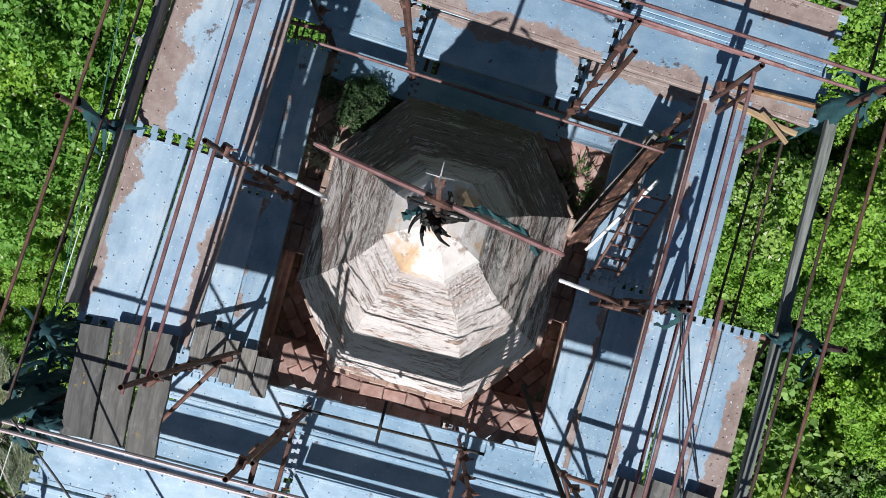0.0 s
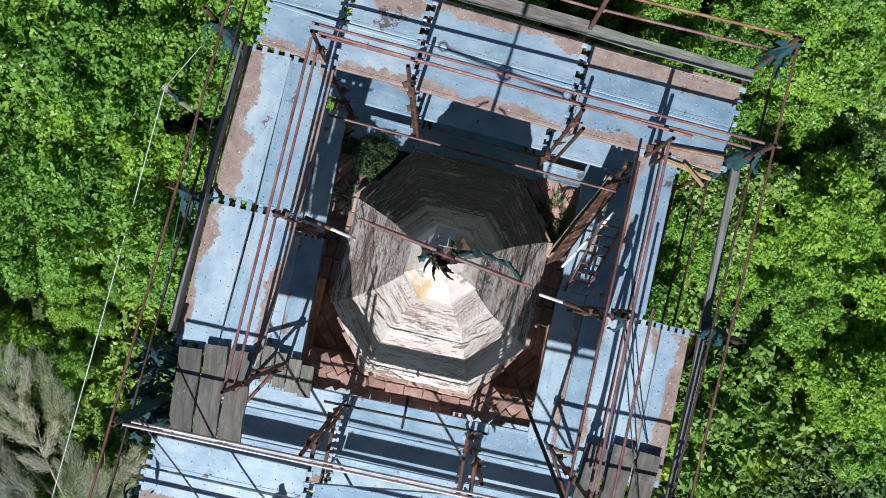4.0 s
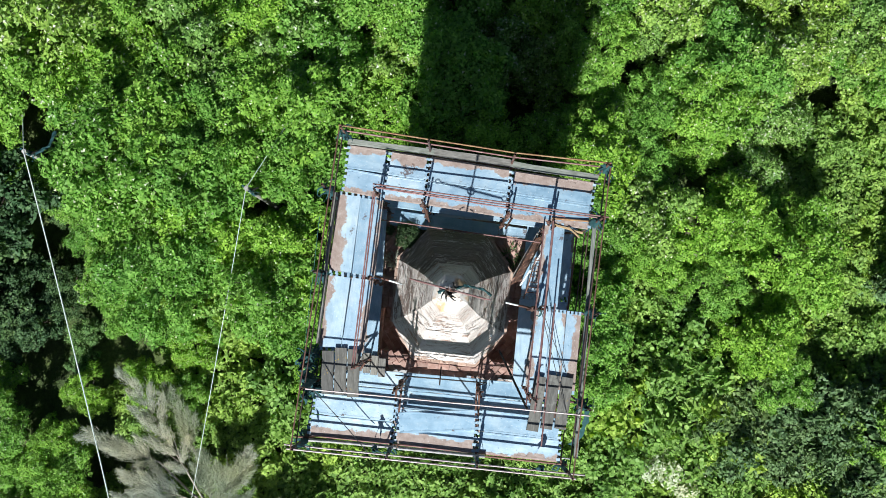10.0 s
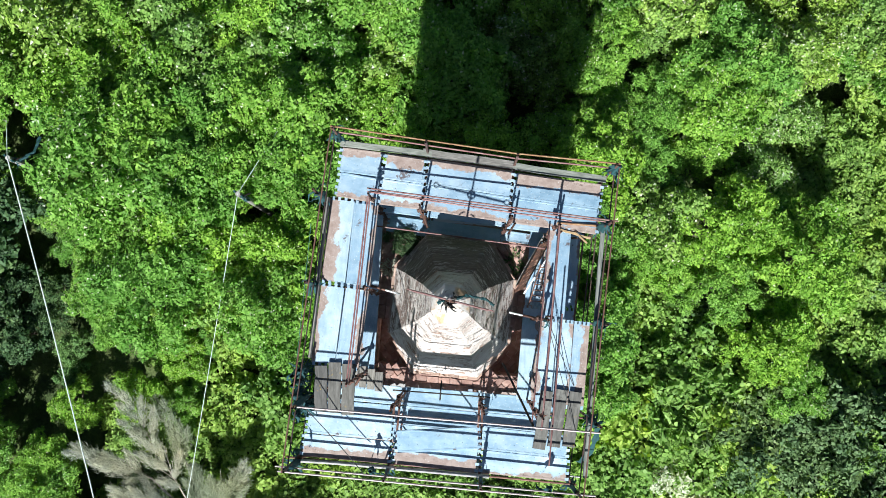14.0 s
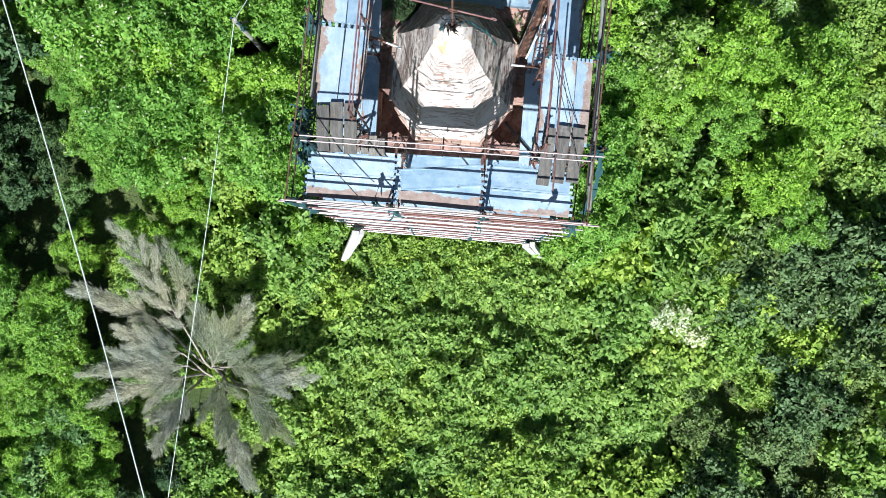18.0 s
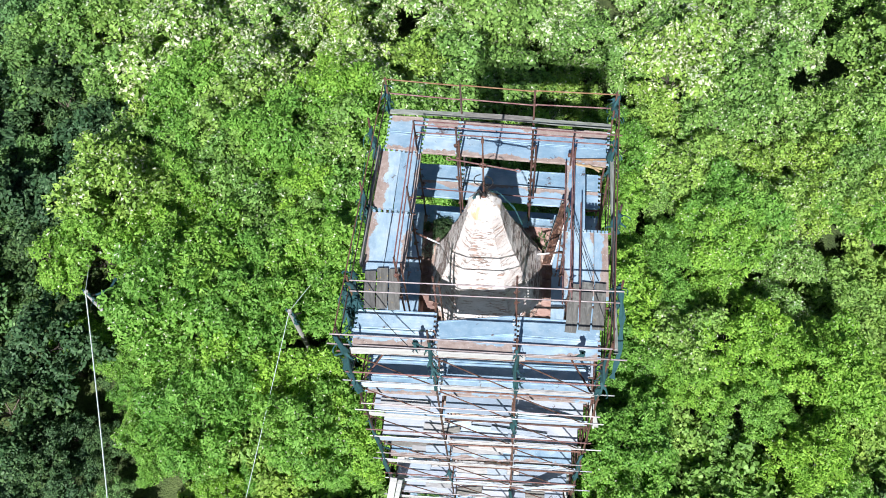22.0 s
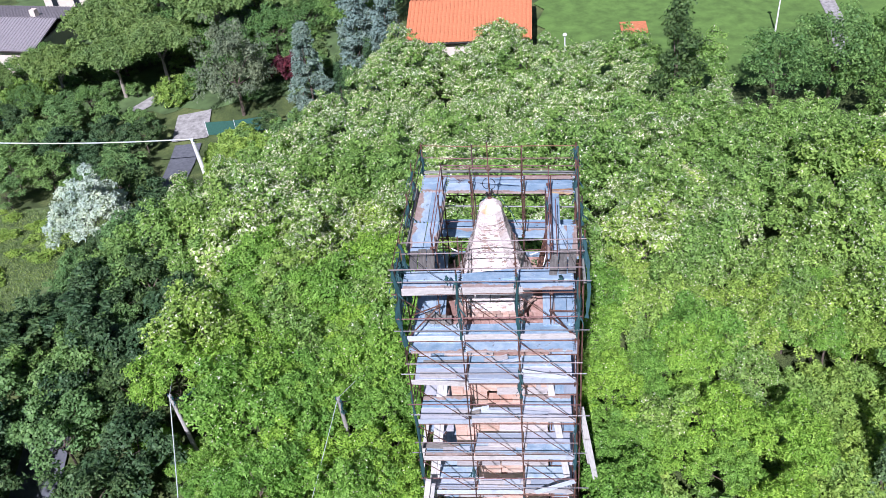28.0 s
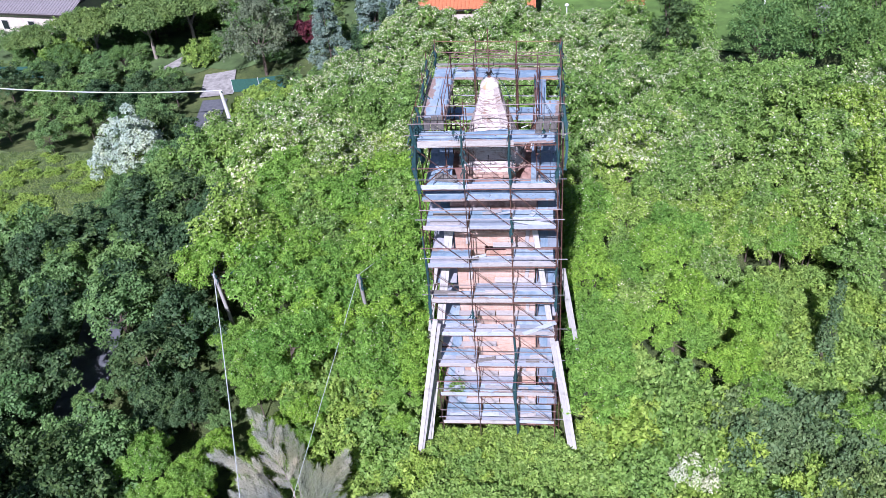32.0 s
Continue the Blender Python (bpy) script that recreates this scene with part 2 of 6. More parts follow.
def wood(name, c0, c1, c2, rough=0.85, grain=(3, 30, 30), lichen=0.0):
    mat, nt, b = material(name, rough)
    g = noise_tex(nt, 1.6, 8, 0.65, "Object", grain, 0.4)
    col = ramp(nt, g, [(0.3, c0), (0.5, c1), (0.7, c2)])
    tone = ramp(nt, obj_random(nt), [(0.0, (0.78, 0.78, 0.8)), (1.0, (1.12, 1.1, 1.06))])
    col = mixc(nt, 1.0, col, tone, "MULTIPLY")
    stain = step(nt, noise_tex(nt, 2.2, 6), 0.56, 0.72)
    col = mixc(nt, math2(nt, "MULTIPLY", stain, 0.45), col, tuple(x * 0.45 for x in c0))
    if lichen:
        spot = step(nt, noise_tex(nt, 7.0, 6, 0.7, own=True), 0.62, 0.66)
        area = step(nt, noise_tex(nt, 1.1, 2, own=True), 0.5, 0.6)
        col = mixc(nt, math2(nt, "MULTIPLY", math2(nt, "MULTIPLY", spot, area), lichen), col, (0.42, 0.27, 0.03))
        pale = step(nt, noise_tex(nt, 3.0, 8, 0.75, own=True), 0.55, 0.62)
        col = mixc(nt, math2(nt, "MULTIPLY", pale, 0.35), col, (0.30, 0.30, 0.27))
    nt.links.new(col, b.inputs["Base Color"])
    bump(nt, b, g, 0.6, 0.006)
    return mat


M_GREYWOOD = wood("weathered_grey_wood", (0.10, 0.095, 0.085), (0.205, 0.195, 0.18), (0.33, 0.315, 0.29))
M_DARKWOOD = wood("dark_grey_wood", (0.07, 0.069, 0.064), (0.125, 0.122, 0.115), (0.19, 0.187, 0.178), 0.9, (2.2, 16, 16), 0.85)
M_TOE = wood("pale_toe_board_wood", (0.32, 0.305, 0.30), (0.46, 0.45, 0.445), (0.58, 0.57, 0.565))
M_TOEBLUE = wood("blue_washed_board", (0.34, 0.40, 0.47), (0.46, 0.525, 0.59), (0.58, 0.63, 0.68))
M_PROP = wood("sun_bleached_beam", (0.44, 0.43, 0.41), (0.57, 0.565, 0.545), (0.67, 0.66, 0.645), 0.8, (2, 18, 18))
M_YELLOWWOOD = wood("fresh_yellow_wood", (0.30, 0.20, 0.10), (0.44, 0.31, 0.17), (0.56, 0.43, 0.27))
M_SPLIT = wood("split_grey_green_timber", (0.10, 0.11, 0.095), (0.20, 0.215, 0.195), (0.33, 0.345, 0.32), 0.9, (2, 26, 26))
M_POLE = wood("old_pole_wood", (0.20, 0.19, 0.18), (0.33, 0.32, 0.30), (0.46, 0.45, 0.43))


def masonry(name, c0, c1, c2, rough=0.9, scale=6.0, white=0.0):
    mat, nt, b = material(name, rough)
    col = ramp(nt, noise_tex(nt, scale, 8, 0.65), [(0.28, c0), (0.5, c1), (0.72, c2)])
    tone = ramp(nt, obj_random(nt), [(0.0, (0.68, 0.66, 0.66)), (1.0, (1.18, 1.14, 1.12))])
    col = mixc(nt, 1.0, col, tone, "MULTIPLY")
    if white:
        w = step(nt, noise_tex(nt, 1.3, 7, 0.6), 0.62 - white * 0.3, 0.68 - white * 0.2)
        col = mixc(nt, math2(nt, "MULTIPLY", w, 0.75), col, (0.66, 0.58, 0.53))
    dark = step(nt, noise_tex(nt, 2.7, 8, 0.7), 0.58, 0.72)
    col = mixc(nt, math2(nt, "MULTIPLY", dark, 0.4), col, tuple(x * 0.35 for x in c0))
    nt.links.new(col, b.inputs["Base Color"])
    bump(nt, b, noise_tex(nt, 22.0, 6, 0.7), 0.6, 0.012)
    return mat


M_PAVER = masonry("dark_red_terracotta", (0.25, 0.15, 0.125), (0.40, 0.255, 0.215), (0.54, 0.41, 0.36))
M_EAVE = masonry("pale_weathered_brick", (0.33, 0.22, 0.17), (0.47, 0.345, 0.28), (0.60, 0.49, 0.42))
def cap_plaster():
    mat, nt, b = material("stained_white_plaster_cap", 0.9)
    col = ramp(nt, noise_tex(nt, 5.0, 7), [(0.3, (0.58, 0.52, 0.47)), (0.6, (0.74, 0.69, 0.65))])
    st = step(nt, noise_tex(nt, 3.4, 6, 0.6, "Object", (1, 1, 0.3)), 0.50, 0.64)
    col = mixc(nt, math2(nt, "MULTIPLY", st, 0.7), col, (0.60, 0.33, 0.10))
    dk = step(nt, noise_tex(nt, 7.0, 8, 0.7), 0.56, 0.66)
    nt.links.new(mixc(nt, math2(nt, "MULTIPLY", dk, 0.7), col, (0.2, 0.13, 0.08)), b.inputs["Base Color"])
    bump(nt, b, noise_tex(nt, 25.0, 5), 0.5, 0.008)
    return mat


M_CAP = cap_plaster()
M_MORTAR = masonry("mortar", (0.24, 0.2, 0.17), (0.34, 0.29, 0.25), (0.44, 0.39, 0.34))


def brick_wall():
    mat, nt, b = material("orange_brick_wall", 0.9)
    tc = nt.nodes.new("ShaderNodeTexCoord")
    mp = nt.nodes.new("ShaderNodeMapping")
    nt.links.new(tc.outputs["Object"], mp.inputs["Vector"])
    mp.inputs["Rotation"].default_value = (radians(90), 0, 0)
    br = nt.nodes.new("ShaderNodeTexBrick")
    for k, v in (("Scale", 1.0), ("Mortar Size", 0.008), ("Brick Width", 0.27), ("Row Height", 0.067), ("Mortar Smooth", 0.2)):
        br.inputs[k].default_value = v
    br.inputs["Color1"].default_value = (0.56, 0.35, 0.27, 1)
    br.inputs["Color2"].default_value = (0.64, 0.45, 0.36, 1)
    br.inputs["Mortar"].default_value = (0.60, 0.51, 0.44, 1)
    nt.links.new(mp.outputs[0], br.inputs["Vector"])
    var = ramp(nt, noise_tex(nt, 1.1, 8, 0.65), [(0.25, (0.62, 0.56, 0.52)), (0.5, (1.0, 0.98, 0.96)), (0.78, (1.2, 1.24, 1.28))])
    col = mixc(nt, 1.0, br.outputs["Color"], var, "MULTIPLY")
    lime = step(nt, noise_tex(nt, 0.8, 9, 0.7, "Object", (0.6, 0.6, 2.2)), 0.56, 0.66)
    col = mixc(nt, math2(nt, "MULTIPLY", lime, 0.5), col, (0.66, 0.55, 0.48))
    nt.links.new(col, b.inputs["Base Color"])
    bump(nt, b, br.outputs["Fac"], 0.5, -0.01)
    return mat


M_BRICK = brick_wall()


def shingle(name, lost, wood_stops):
    """White-limed boards, the lime gone in sharp-edged shreds along the grain down to bare wood; lost: how far it has gone."""
    mat, nt, b = material(name, 0.92)
    fib = noise_tex(nt, 1.0, 10, 0.78, "Object", (5, 5, 46), 0.4, True)
    tone = ramp(nt, obj_random(nt), [(0.0, (0.86, 0.82, 0.80)), (0.4, (0.98, 0.97, 0.96)), (1.0, (1.06, 1.05, 1.04))])
    bare = mixc(nt, 1.0, ramp(nt, fib, wood_stops), tone, "MULTIPLY")
    lime = ramp(nt, fib, [(0.30, (0.50, 0.42, 0.385)), (0.48, (0.67, 0.61, 0.58)), (0.70, (0.75, 0.705, 0.68))])
    lime = mixc(nt, 1.0, lime, tone, "MULTIPLY")
    pink = step(nt, noise_tex(nt, 2.2, 8, 0.7, "Object", (1, 1, 3.5), 0.3, True), 0.52, 0.66)
    lime = mixc(nt, math2(nt, "MULTIPLY", pink, 0.6), lime, (0.58, 0.43, 0.36))
    shred = noise_tex(nt, 1.0, 10, 0.76, "Object", (4.5, 4.5, 24), 0.6, True)
    spread = noise_tex(nt, 1.6, 6, 0.6, "Object", (1, 1, 1.6), 0.2, True)
    kept = step(nt, math2(nt, "ADD", math2(nt, "MULTIPLY", shred, 0.68), math2(nt, "MULTIPLY", spread, 0.32)), lost - 0.008, lost + 0.008)
    col = mixc(nt, kept, bare, lime)
    crack = step(nt, noise_tex(nt, 1.0, 10, 0.8, "Object", (3, 3, 44), 0.9, True), 0.595, 0.607)
    col = mixc(nt, math2(nt, "MULTIPLY", crack, 0.95), col, (0.05, 0.028, 0.022))
    nt.links.new(col, b.inputs["Base Color"])
    bump(nt, b, mixc(nt, crack, mixc(nt, 0.5, fib, kept), (0.0, 0.0, 0.0)), 1.0, 0.03)
    return mat


M_SHINGLE = shingle("weathered_shingle_limed", 0.45, [(0.32, (0.16, 0.095, 0.07)), (0.48, (0.38, 0.25, 0.195)), (0.62, (0.47, 0.34, 0.28)), (0.78, (0.56, 0.46, 0.40))])
M_SHINGLE_GREY = shingle("weathered_shingle_grey", 0.485, [(0.32, (0.08, 0.05, 0.042)), (0.48, (0.22, 0.155, 0.13)), (0.62, (0.34, 0.27, 0.24)), (0.78, (0.46, 0.40, 0.37))])
# north boards: less lime, with part of their shade put into the colour
M_SHINGLE_BARE_SHADED = shingle("weathered_shingle_bare_shaded", 0.545, [(0.32, (0.06, 0.042, 0.036)), (0.48, (0.18, 0.135, 0.12)), (0.62, (0.30, 0.245, 0.22)), (0.78, (0.42, 0.36, 0.33))])


def leafy(name, dark, mid, light, trans=0.35, vary=1.0, cut=0.0, keep=0.5, glow=(1.2, 1.2, 0.45)):
    """Leaf colour by leaf, by spray and by tree; with cut, each spray is parted into small round leaflets, cut of them to a metre."""
    mat = bpy.data.materials.new(name)
    mat.use_nodes = True
    nt = mat.node_tree
    nt.nodes.remove(nt.nodes["Principled BSDF"])
    out = nt.nodes["Material Output"]
    r = island_random(nt)
    d, t, m = nt.nodes.new("ShaderNodeBsdfPrincipled"), nt.nodes.new("ShaderNodeBsdfTranslucent"), nt.nodes.new("ShaderNodeMixShader")
    if cut:
        vo = nt.nodes.new("ShaderNodeTexVoronoi")
        vo.inputs["Scale"].default_value = cut
        nt.links.new(nt.nodes.new("ShaderNodeTexCoord").outputs["Object"], vo.inputs["Vector"])
        sp = nt.nodes.new("ShaderNodeSeparateXYZ")
        nt.links.new(vo.outputs["Color"], sp.inputs[0])
        r = math2(nt, "ADD", math2(nt, "MULTIPLY", r, 0.4), math2(nt, "MULTIPLY", sp.outputs[0], 0.6))
        # every leaflet is tilted its own way
        off = nt.nodes.new("ShaderNodeVectorMath")
        off.operation = "MULTIPLY_ADD"
        nt.links.new(vo.outputs["Color"], off.inputs[0])
        off.inputs[1].default_value, off.inputs[2].default_value = (1.3, 1.3, 1.3), (-0.65, -0.65, -0.65)
        add = nt.nodes.new("ShaderNodeVectorMath")
        nt.links.new(nt.nodes.new("ShaderNodeNewGeometry").outputs["Normal"], add.inputs[0])
        nt.links.new(off.outputs[0], add.inputs[1])
        nrm = nt.nodes.new("ShaderNodeVectorMath")
        nrm.operation = "NORMALIZE"
        nt.links.new(add.outputs[0], nrm.inputs[0])
        nt.links.new(nrm.outputs[0], d.inputs["Normal"])
        nt.links.new(nrm.outputs[0], t.inputs["Normal"])
    col = ramp(nt, r, [(0.08, dark), (0.5, mid), (0.92, light)])
    big = ramp(nt, noise_tex(nt, 0.5, 3), [(0.3, (0.80, 0.86, 0.84)), (0.7, (1.15, 1.10, 0.92))])
    col = mixc(nt, 1.0, col, big, "MULTIPLY")
    tone = ramp(nt, obj_random(nt), [(0.0, (0.82, 0.90, 0.92)), (0.5, (1.0, 1.0, 1.0)), (1.0, (1.2, 1.12, 0.82))])
    col = mixc(nt, vary, col, tone, "MULTIPLY")
    d.inputs["Roughness"].default_value = 0.55
    d.inputs["Specular IOR Level"].default_value = 0.35
    nt.links.new(col, d.inputs["Base Color"])
    nt.links.new(mixc(nt, 1.0, col, glow, "MULTIPLY"), t.inputs["Color"])
    m.inputs[0].default_value = trans
    nt.links.new(d.outputs[0], m.inputs[1])
    nt.links.new(t.outputs[0], m.inputs[2])
    if cut:
        hole, mix = nt.nodes.new("ShaderNodeBsdfTransparent"), nt.nodes.new("ShaderNodeMixShader")
        nt.links.new(math2(nt, "GREATER_THAN", vo.outputs["Distance"], keep), mix.inputs[0])
        nt.links.new(m.outputs[0], mix.inputs[1])
        nt.links.new(hole.outputs[0], mix.inputs[2])
        m = mix
    nt.links.new(m.outputs[0], out.inputs[0])
    return mat


M_ACACIA = leafy("acacia_leaf", (0.115, 0.25, 0.04), (0.24, 0.455, 0.075), (0.41, 0.65, 0.15), 0.38, 1.0, 13.0, 0.56)
M_ACACIA_FAR = leafy("acacia_leaf_flowering", (0.12, 0.22, 0.05), (0.26, 0.43, 0.095), (0.44, 0.63, 0.19), 0.3, 1.0, 7.0, 0.54)
M_BRAMBLE = leafy("bramble_leaf", (0.15, 0.265, 0.06), (0.31, 0.485, 0.115), (0.49, 0.665, 0.20), 0.36, 1.0, 9.5, 0.58)
M_GREYLEAF = leafy("grey_green_leaf", (0.10, 0.175, 0.08), (0.18, 0.285, 0.125), (0.28, 0.395, 0.19), 0.3, 1.0, 10.0, 0.53)
M_DARKLEAF = leafy("evergreen_leaf", (0.032, 0.078, 0.034), (0.085, 0.165, 0.072), (0.175, 0.285, 0.135), 0.28, 1.0, 7.0, 0.53)
M_SILVER = leafy("silver_leaf", (0.40, 0.52, 0.52), (0.57, 0.69, 0.695), (0.71, 0.81, 0.82), 0.3, 0.2, 8.0, 0.6)
M_DRY = leafy("dry_feathery_twig", (0.52, 0.53, 0.49), (0.64, 0.65, 0.60), (0.74, 0.75, 0.70), 0.5, 0.1, glow=(1.0, 0.98, 0.95))
M_TAMARISK = leafy("grey_green_tamarisk_twig", (0.33, 0.37, 0.29), (0.44, 0.48, 0.39), (0.56, 0.595, 0.50), 0.5, 0.1, glow=(1.0, 1.0, 0.9))
M_PINE = leafy("pine_needle", (0.10, 0.185, 0.055), (0.20, 0.32, 0.10), (0.32, 0.45, 0.165), 0.3, 0.4, 6.0, 0.58)
M_CEDAR = leafy("grey_green_oak_leaf", (0.12, 0.165, 0.10), (0.21, 0.265, 0.17), (0.33, 0.39, 0.265), 0.2, 0.3, 6.0)
M_MIDLEAF = leafy("garden_leaf", (0.085, 0.18, 0.06), (0.185, 0.34, 0.12), (0.30, 0.48, 0.20), 0.3, 0.8, 7.0)
M_OAKLEAF = leafy("oak_leaf", (0.075, 0.17, 0.055), (0.17, 0.325, 0.10), (0.28, 0.455, 0.16), 0.3, 0.6, 6.0)
M_BLUEFIR = leafy("blue_conifer_needle", (0.12, 0.20, 0.19), (0.21, 0.31, 0.30), (0.33, 0.44, 0.43), 0.2, 0.3, 6.0, 0.56)
M_PLUM = leafy("purple_leaf", (0.05, 0.012, 0.02), (0.10, 0.02, 0.035), (0.16, 0.035, 0.05), 0.2, 0.2)
M_BLOSSOM = leafy("white_blossom", (0.55, 0.58, 0.42), (0.72, 0.73, 0.60), (0.86, 0.86, 0.79), 0.3, 0.1)
M_GRASS = leafy("grass_blade", (0.12, 0.19, 0.06), (0.20, 0.29, 0.10), (0.31, 0.40, 0.165), 0.35, 0.2)
M_WEED = leafy("dark_weed_leaf", (0.022, 0.05, 0.02), (0.045, 0.085, 0.032), (0.08, 0.135, 0.05), 0.25, 0.2)
M_BARK = wood("tree_bark", (0.06, 0.045, 0.035), (0.12, 0.095, 0.075), (0.2, 0.165, 0.135), 0.95, (14, 14, 3))
M_TWIG = wood("grey_twig_bark", (0.22, 0.2, 0.17), (0.33, 0.3, 0.26), (0.44, 0.41, 0.36), 0.95, (14, 14, 3))


def ground_mat():
    mat, nt, b = material("woodland_ground", 0.95)
    col = ramp(nt, noise_tex(nt, 0.35, 8, 0.65), [(0.3, (0.035, 0.06, 0.018)), (0.5, (0.085, 0.125, 0.035)), (0.68, (0.17, 0.21, 0.07))])
    fine = ramp(nt, noise_tex(nt, 9.0, 6, 0.7), [(0.3, (0.6, 0.6, 0.6)), (0.7, (1.3, 1.3, 1.2))])
    nt.links.new(mixc(nt, 1.0, col, fine, "MULTIPLY"), b.inputs["Base Color"])
    bump(nt, b, noise_tex(nt, 9.0, 6, 0.7), 1.0, 0.1)
    return mat


M_GROUND = ground_mat()


def plain(name, c, rough=0.6, metal=0.0, scale=8.0, amt=0.25):
    mat, nt, b = material(name, rough, metal)
    col = ramp(nt, noise_tex(nt, scale, 6), [(0.3, tuple(x * (1 - amt) for x in c)), (0.7, tuple(min(1, x * (1 + amt)) for x in c))])
    nt.links.new(col, b.inputs["Base Color"])
    bump(nt, b, noise_tex(nt, scale * 6, 4), 0.3, 0.005)
    return mat


M_NET = plain("green_debris_netting", (0.018, 0.068, 0.075), 0.8)
M_CABLE = plain("pale_cable", (0.62, 0.68, 0.66), 0.5)
M_ROPE = plain("dark_cable", (0.03, 0.03, 0.032), 0.6)
M_ROAD = plain("grey_asphalt", (0.125, 0.135, 0.155), 0.9, 0, 3.0)
M_GRAVEL = plain("pale_gravel", (0.33, 0.325, 0.31), 0.95, 0, 2.2, 0.4)
M_MEADOW = plain("mown_grass", (0.105, 0.20, 0.04), 0.95, 0, 0.7, 0.3)
M_SLOPE = plain("rough_grass", (0.15, 0.215, 0.075), 0.95, 0, 1.2, 0.4)
M_LAWN = plain("shady_lawn", (0.09, 0.15, 0.05), 0.95, 0, 0.5, 0.4)
M_ROOFTILE = plain("orange_roof_tile", (0.55, 0.20, 0.09), 0.85, 0, 5.0, 0.2)
M_GREYROOF = plain("grey_brown_roof_tile", (0.26, 0.245, 0.26), 0.85, 0, 4.0, 0.2)
M_WALL = plain("pale_stucco", (0.62, 0.56, 0.48), 0.9, 0, 2.0, 0.1)
M_FENCE = plain("green_fence_cloth", (0.03, 0.11, 0.085), 0.8)
M_CONCRETE = plain("grey_concrete", (0.42, 0.41, 0.39), 0.9, 0, 5.0, 0.2)
M_GLASS = plain("dark_window_glass", (0.02, 0.025, 0.03), 0.1)
M_PALEPIPE = plain("white_pipe", (0.74, 0.75, 0.76), 0.4)


# ---------------------------------------------------------------- terrain
def smooth(x, a, b):
    k = min(1.0, max(0.0, (x - a) / (b - a)))
    return k * k * (3 - 2 * k)


def G(x, y):
    """Height of the ground."""
    return -9.5 * smooth(y, 6, 50) - 0.02 * max(0.0, y - 50) - 1.5 * smooth(-x, 16, 40) + 0.25 * math.sin(0.31 * x + 1) * math.sin(0.27 * y)


def terrain():
    mb = MB()
    xs = [-2500, -900, -300, -140, -90] + [-70 + 3.5 * i for i in range(41)] + [90, 140, 300, 900, 2500]
    ys = [-2500, -900, -300, -120, -60] + [-40 + 3.5 * i for i in range(41)] + [120, 200, 400, 1000, 2500]
    mb.v = [(x, y, G(x, min(y, 140.0))) for y in ys for x in xs]
    n = len(xs)
    mb.f = [(j * n + i, j * n + i + 1, (j + 1) * n + i + 1, (j + 1) * n + i) for j in range(len(ys) - 1) for i in range(n - 1)]
    thing("ground", "sloping woodland ground with dark soil and grass", "ground", kind="structure", mb=mb, mat=M_GROUND, smooth=True)


terrain()

# ---------------------------------------------------------------- brick tower
TX, TY = 0.02, -0.12          # tower axis
HALF = 1.66                   # half width of the shaft
ZT = 15.2                     # terrace level


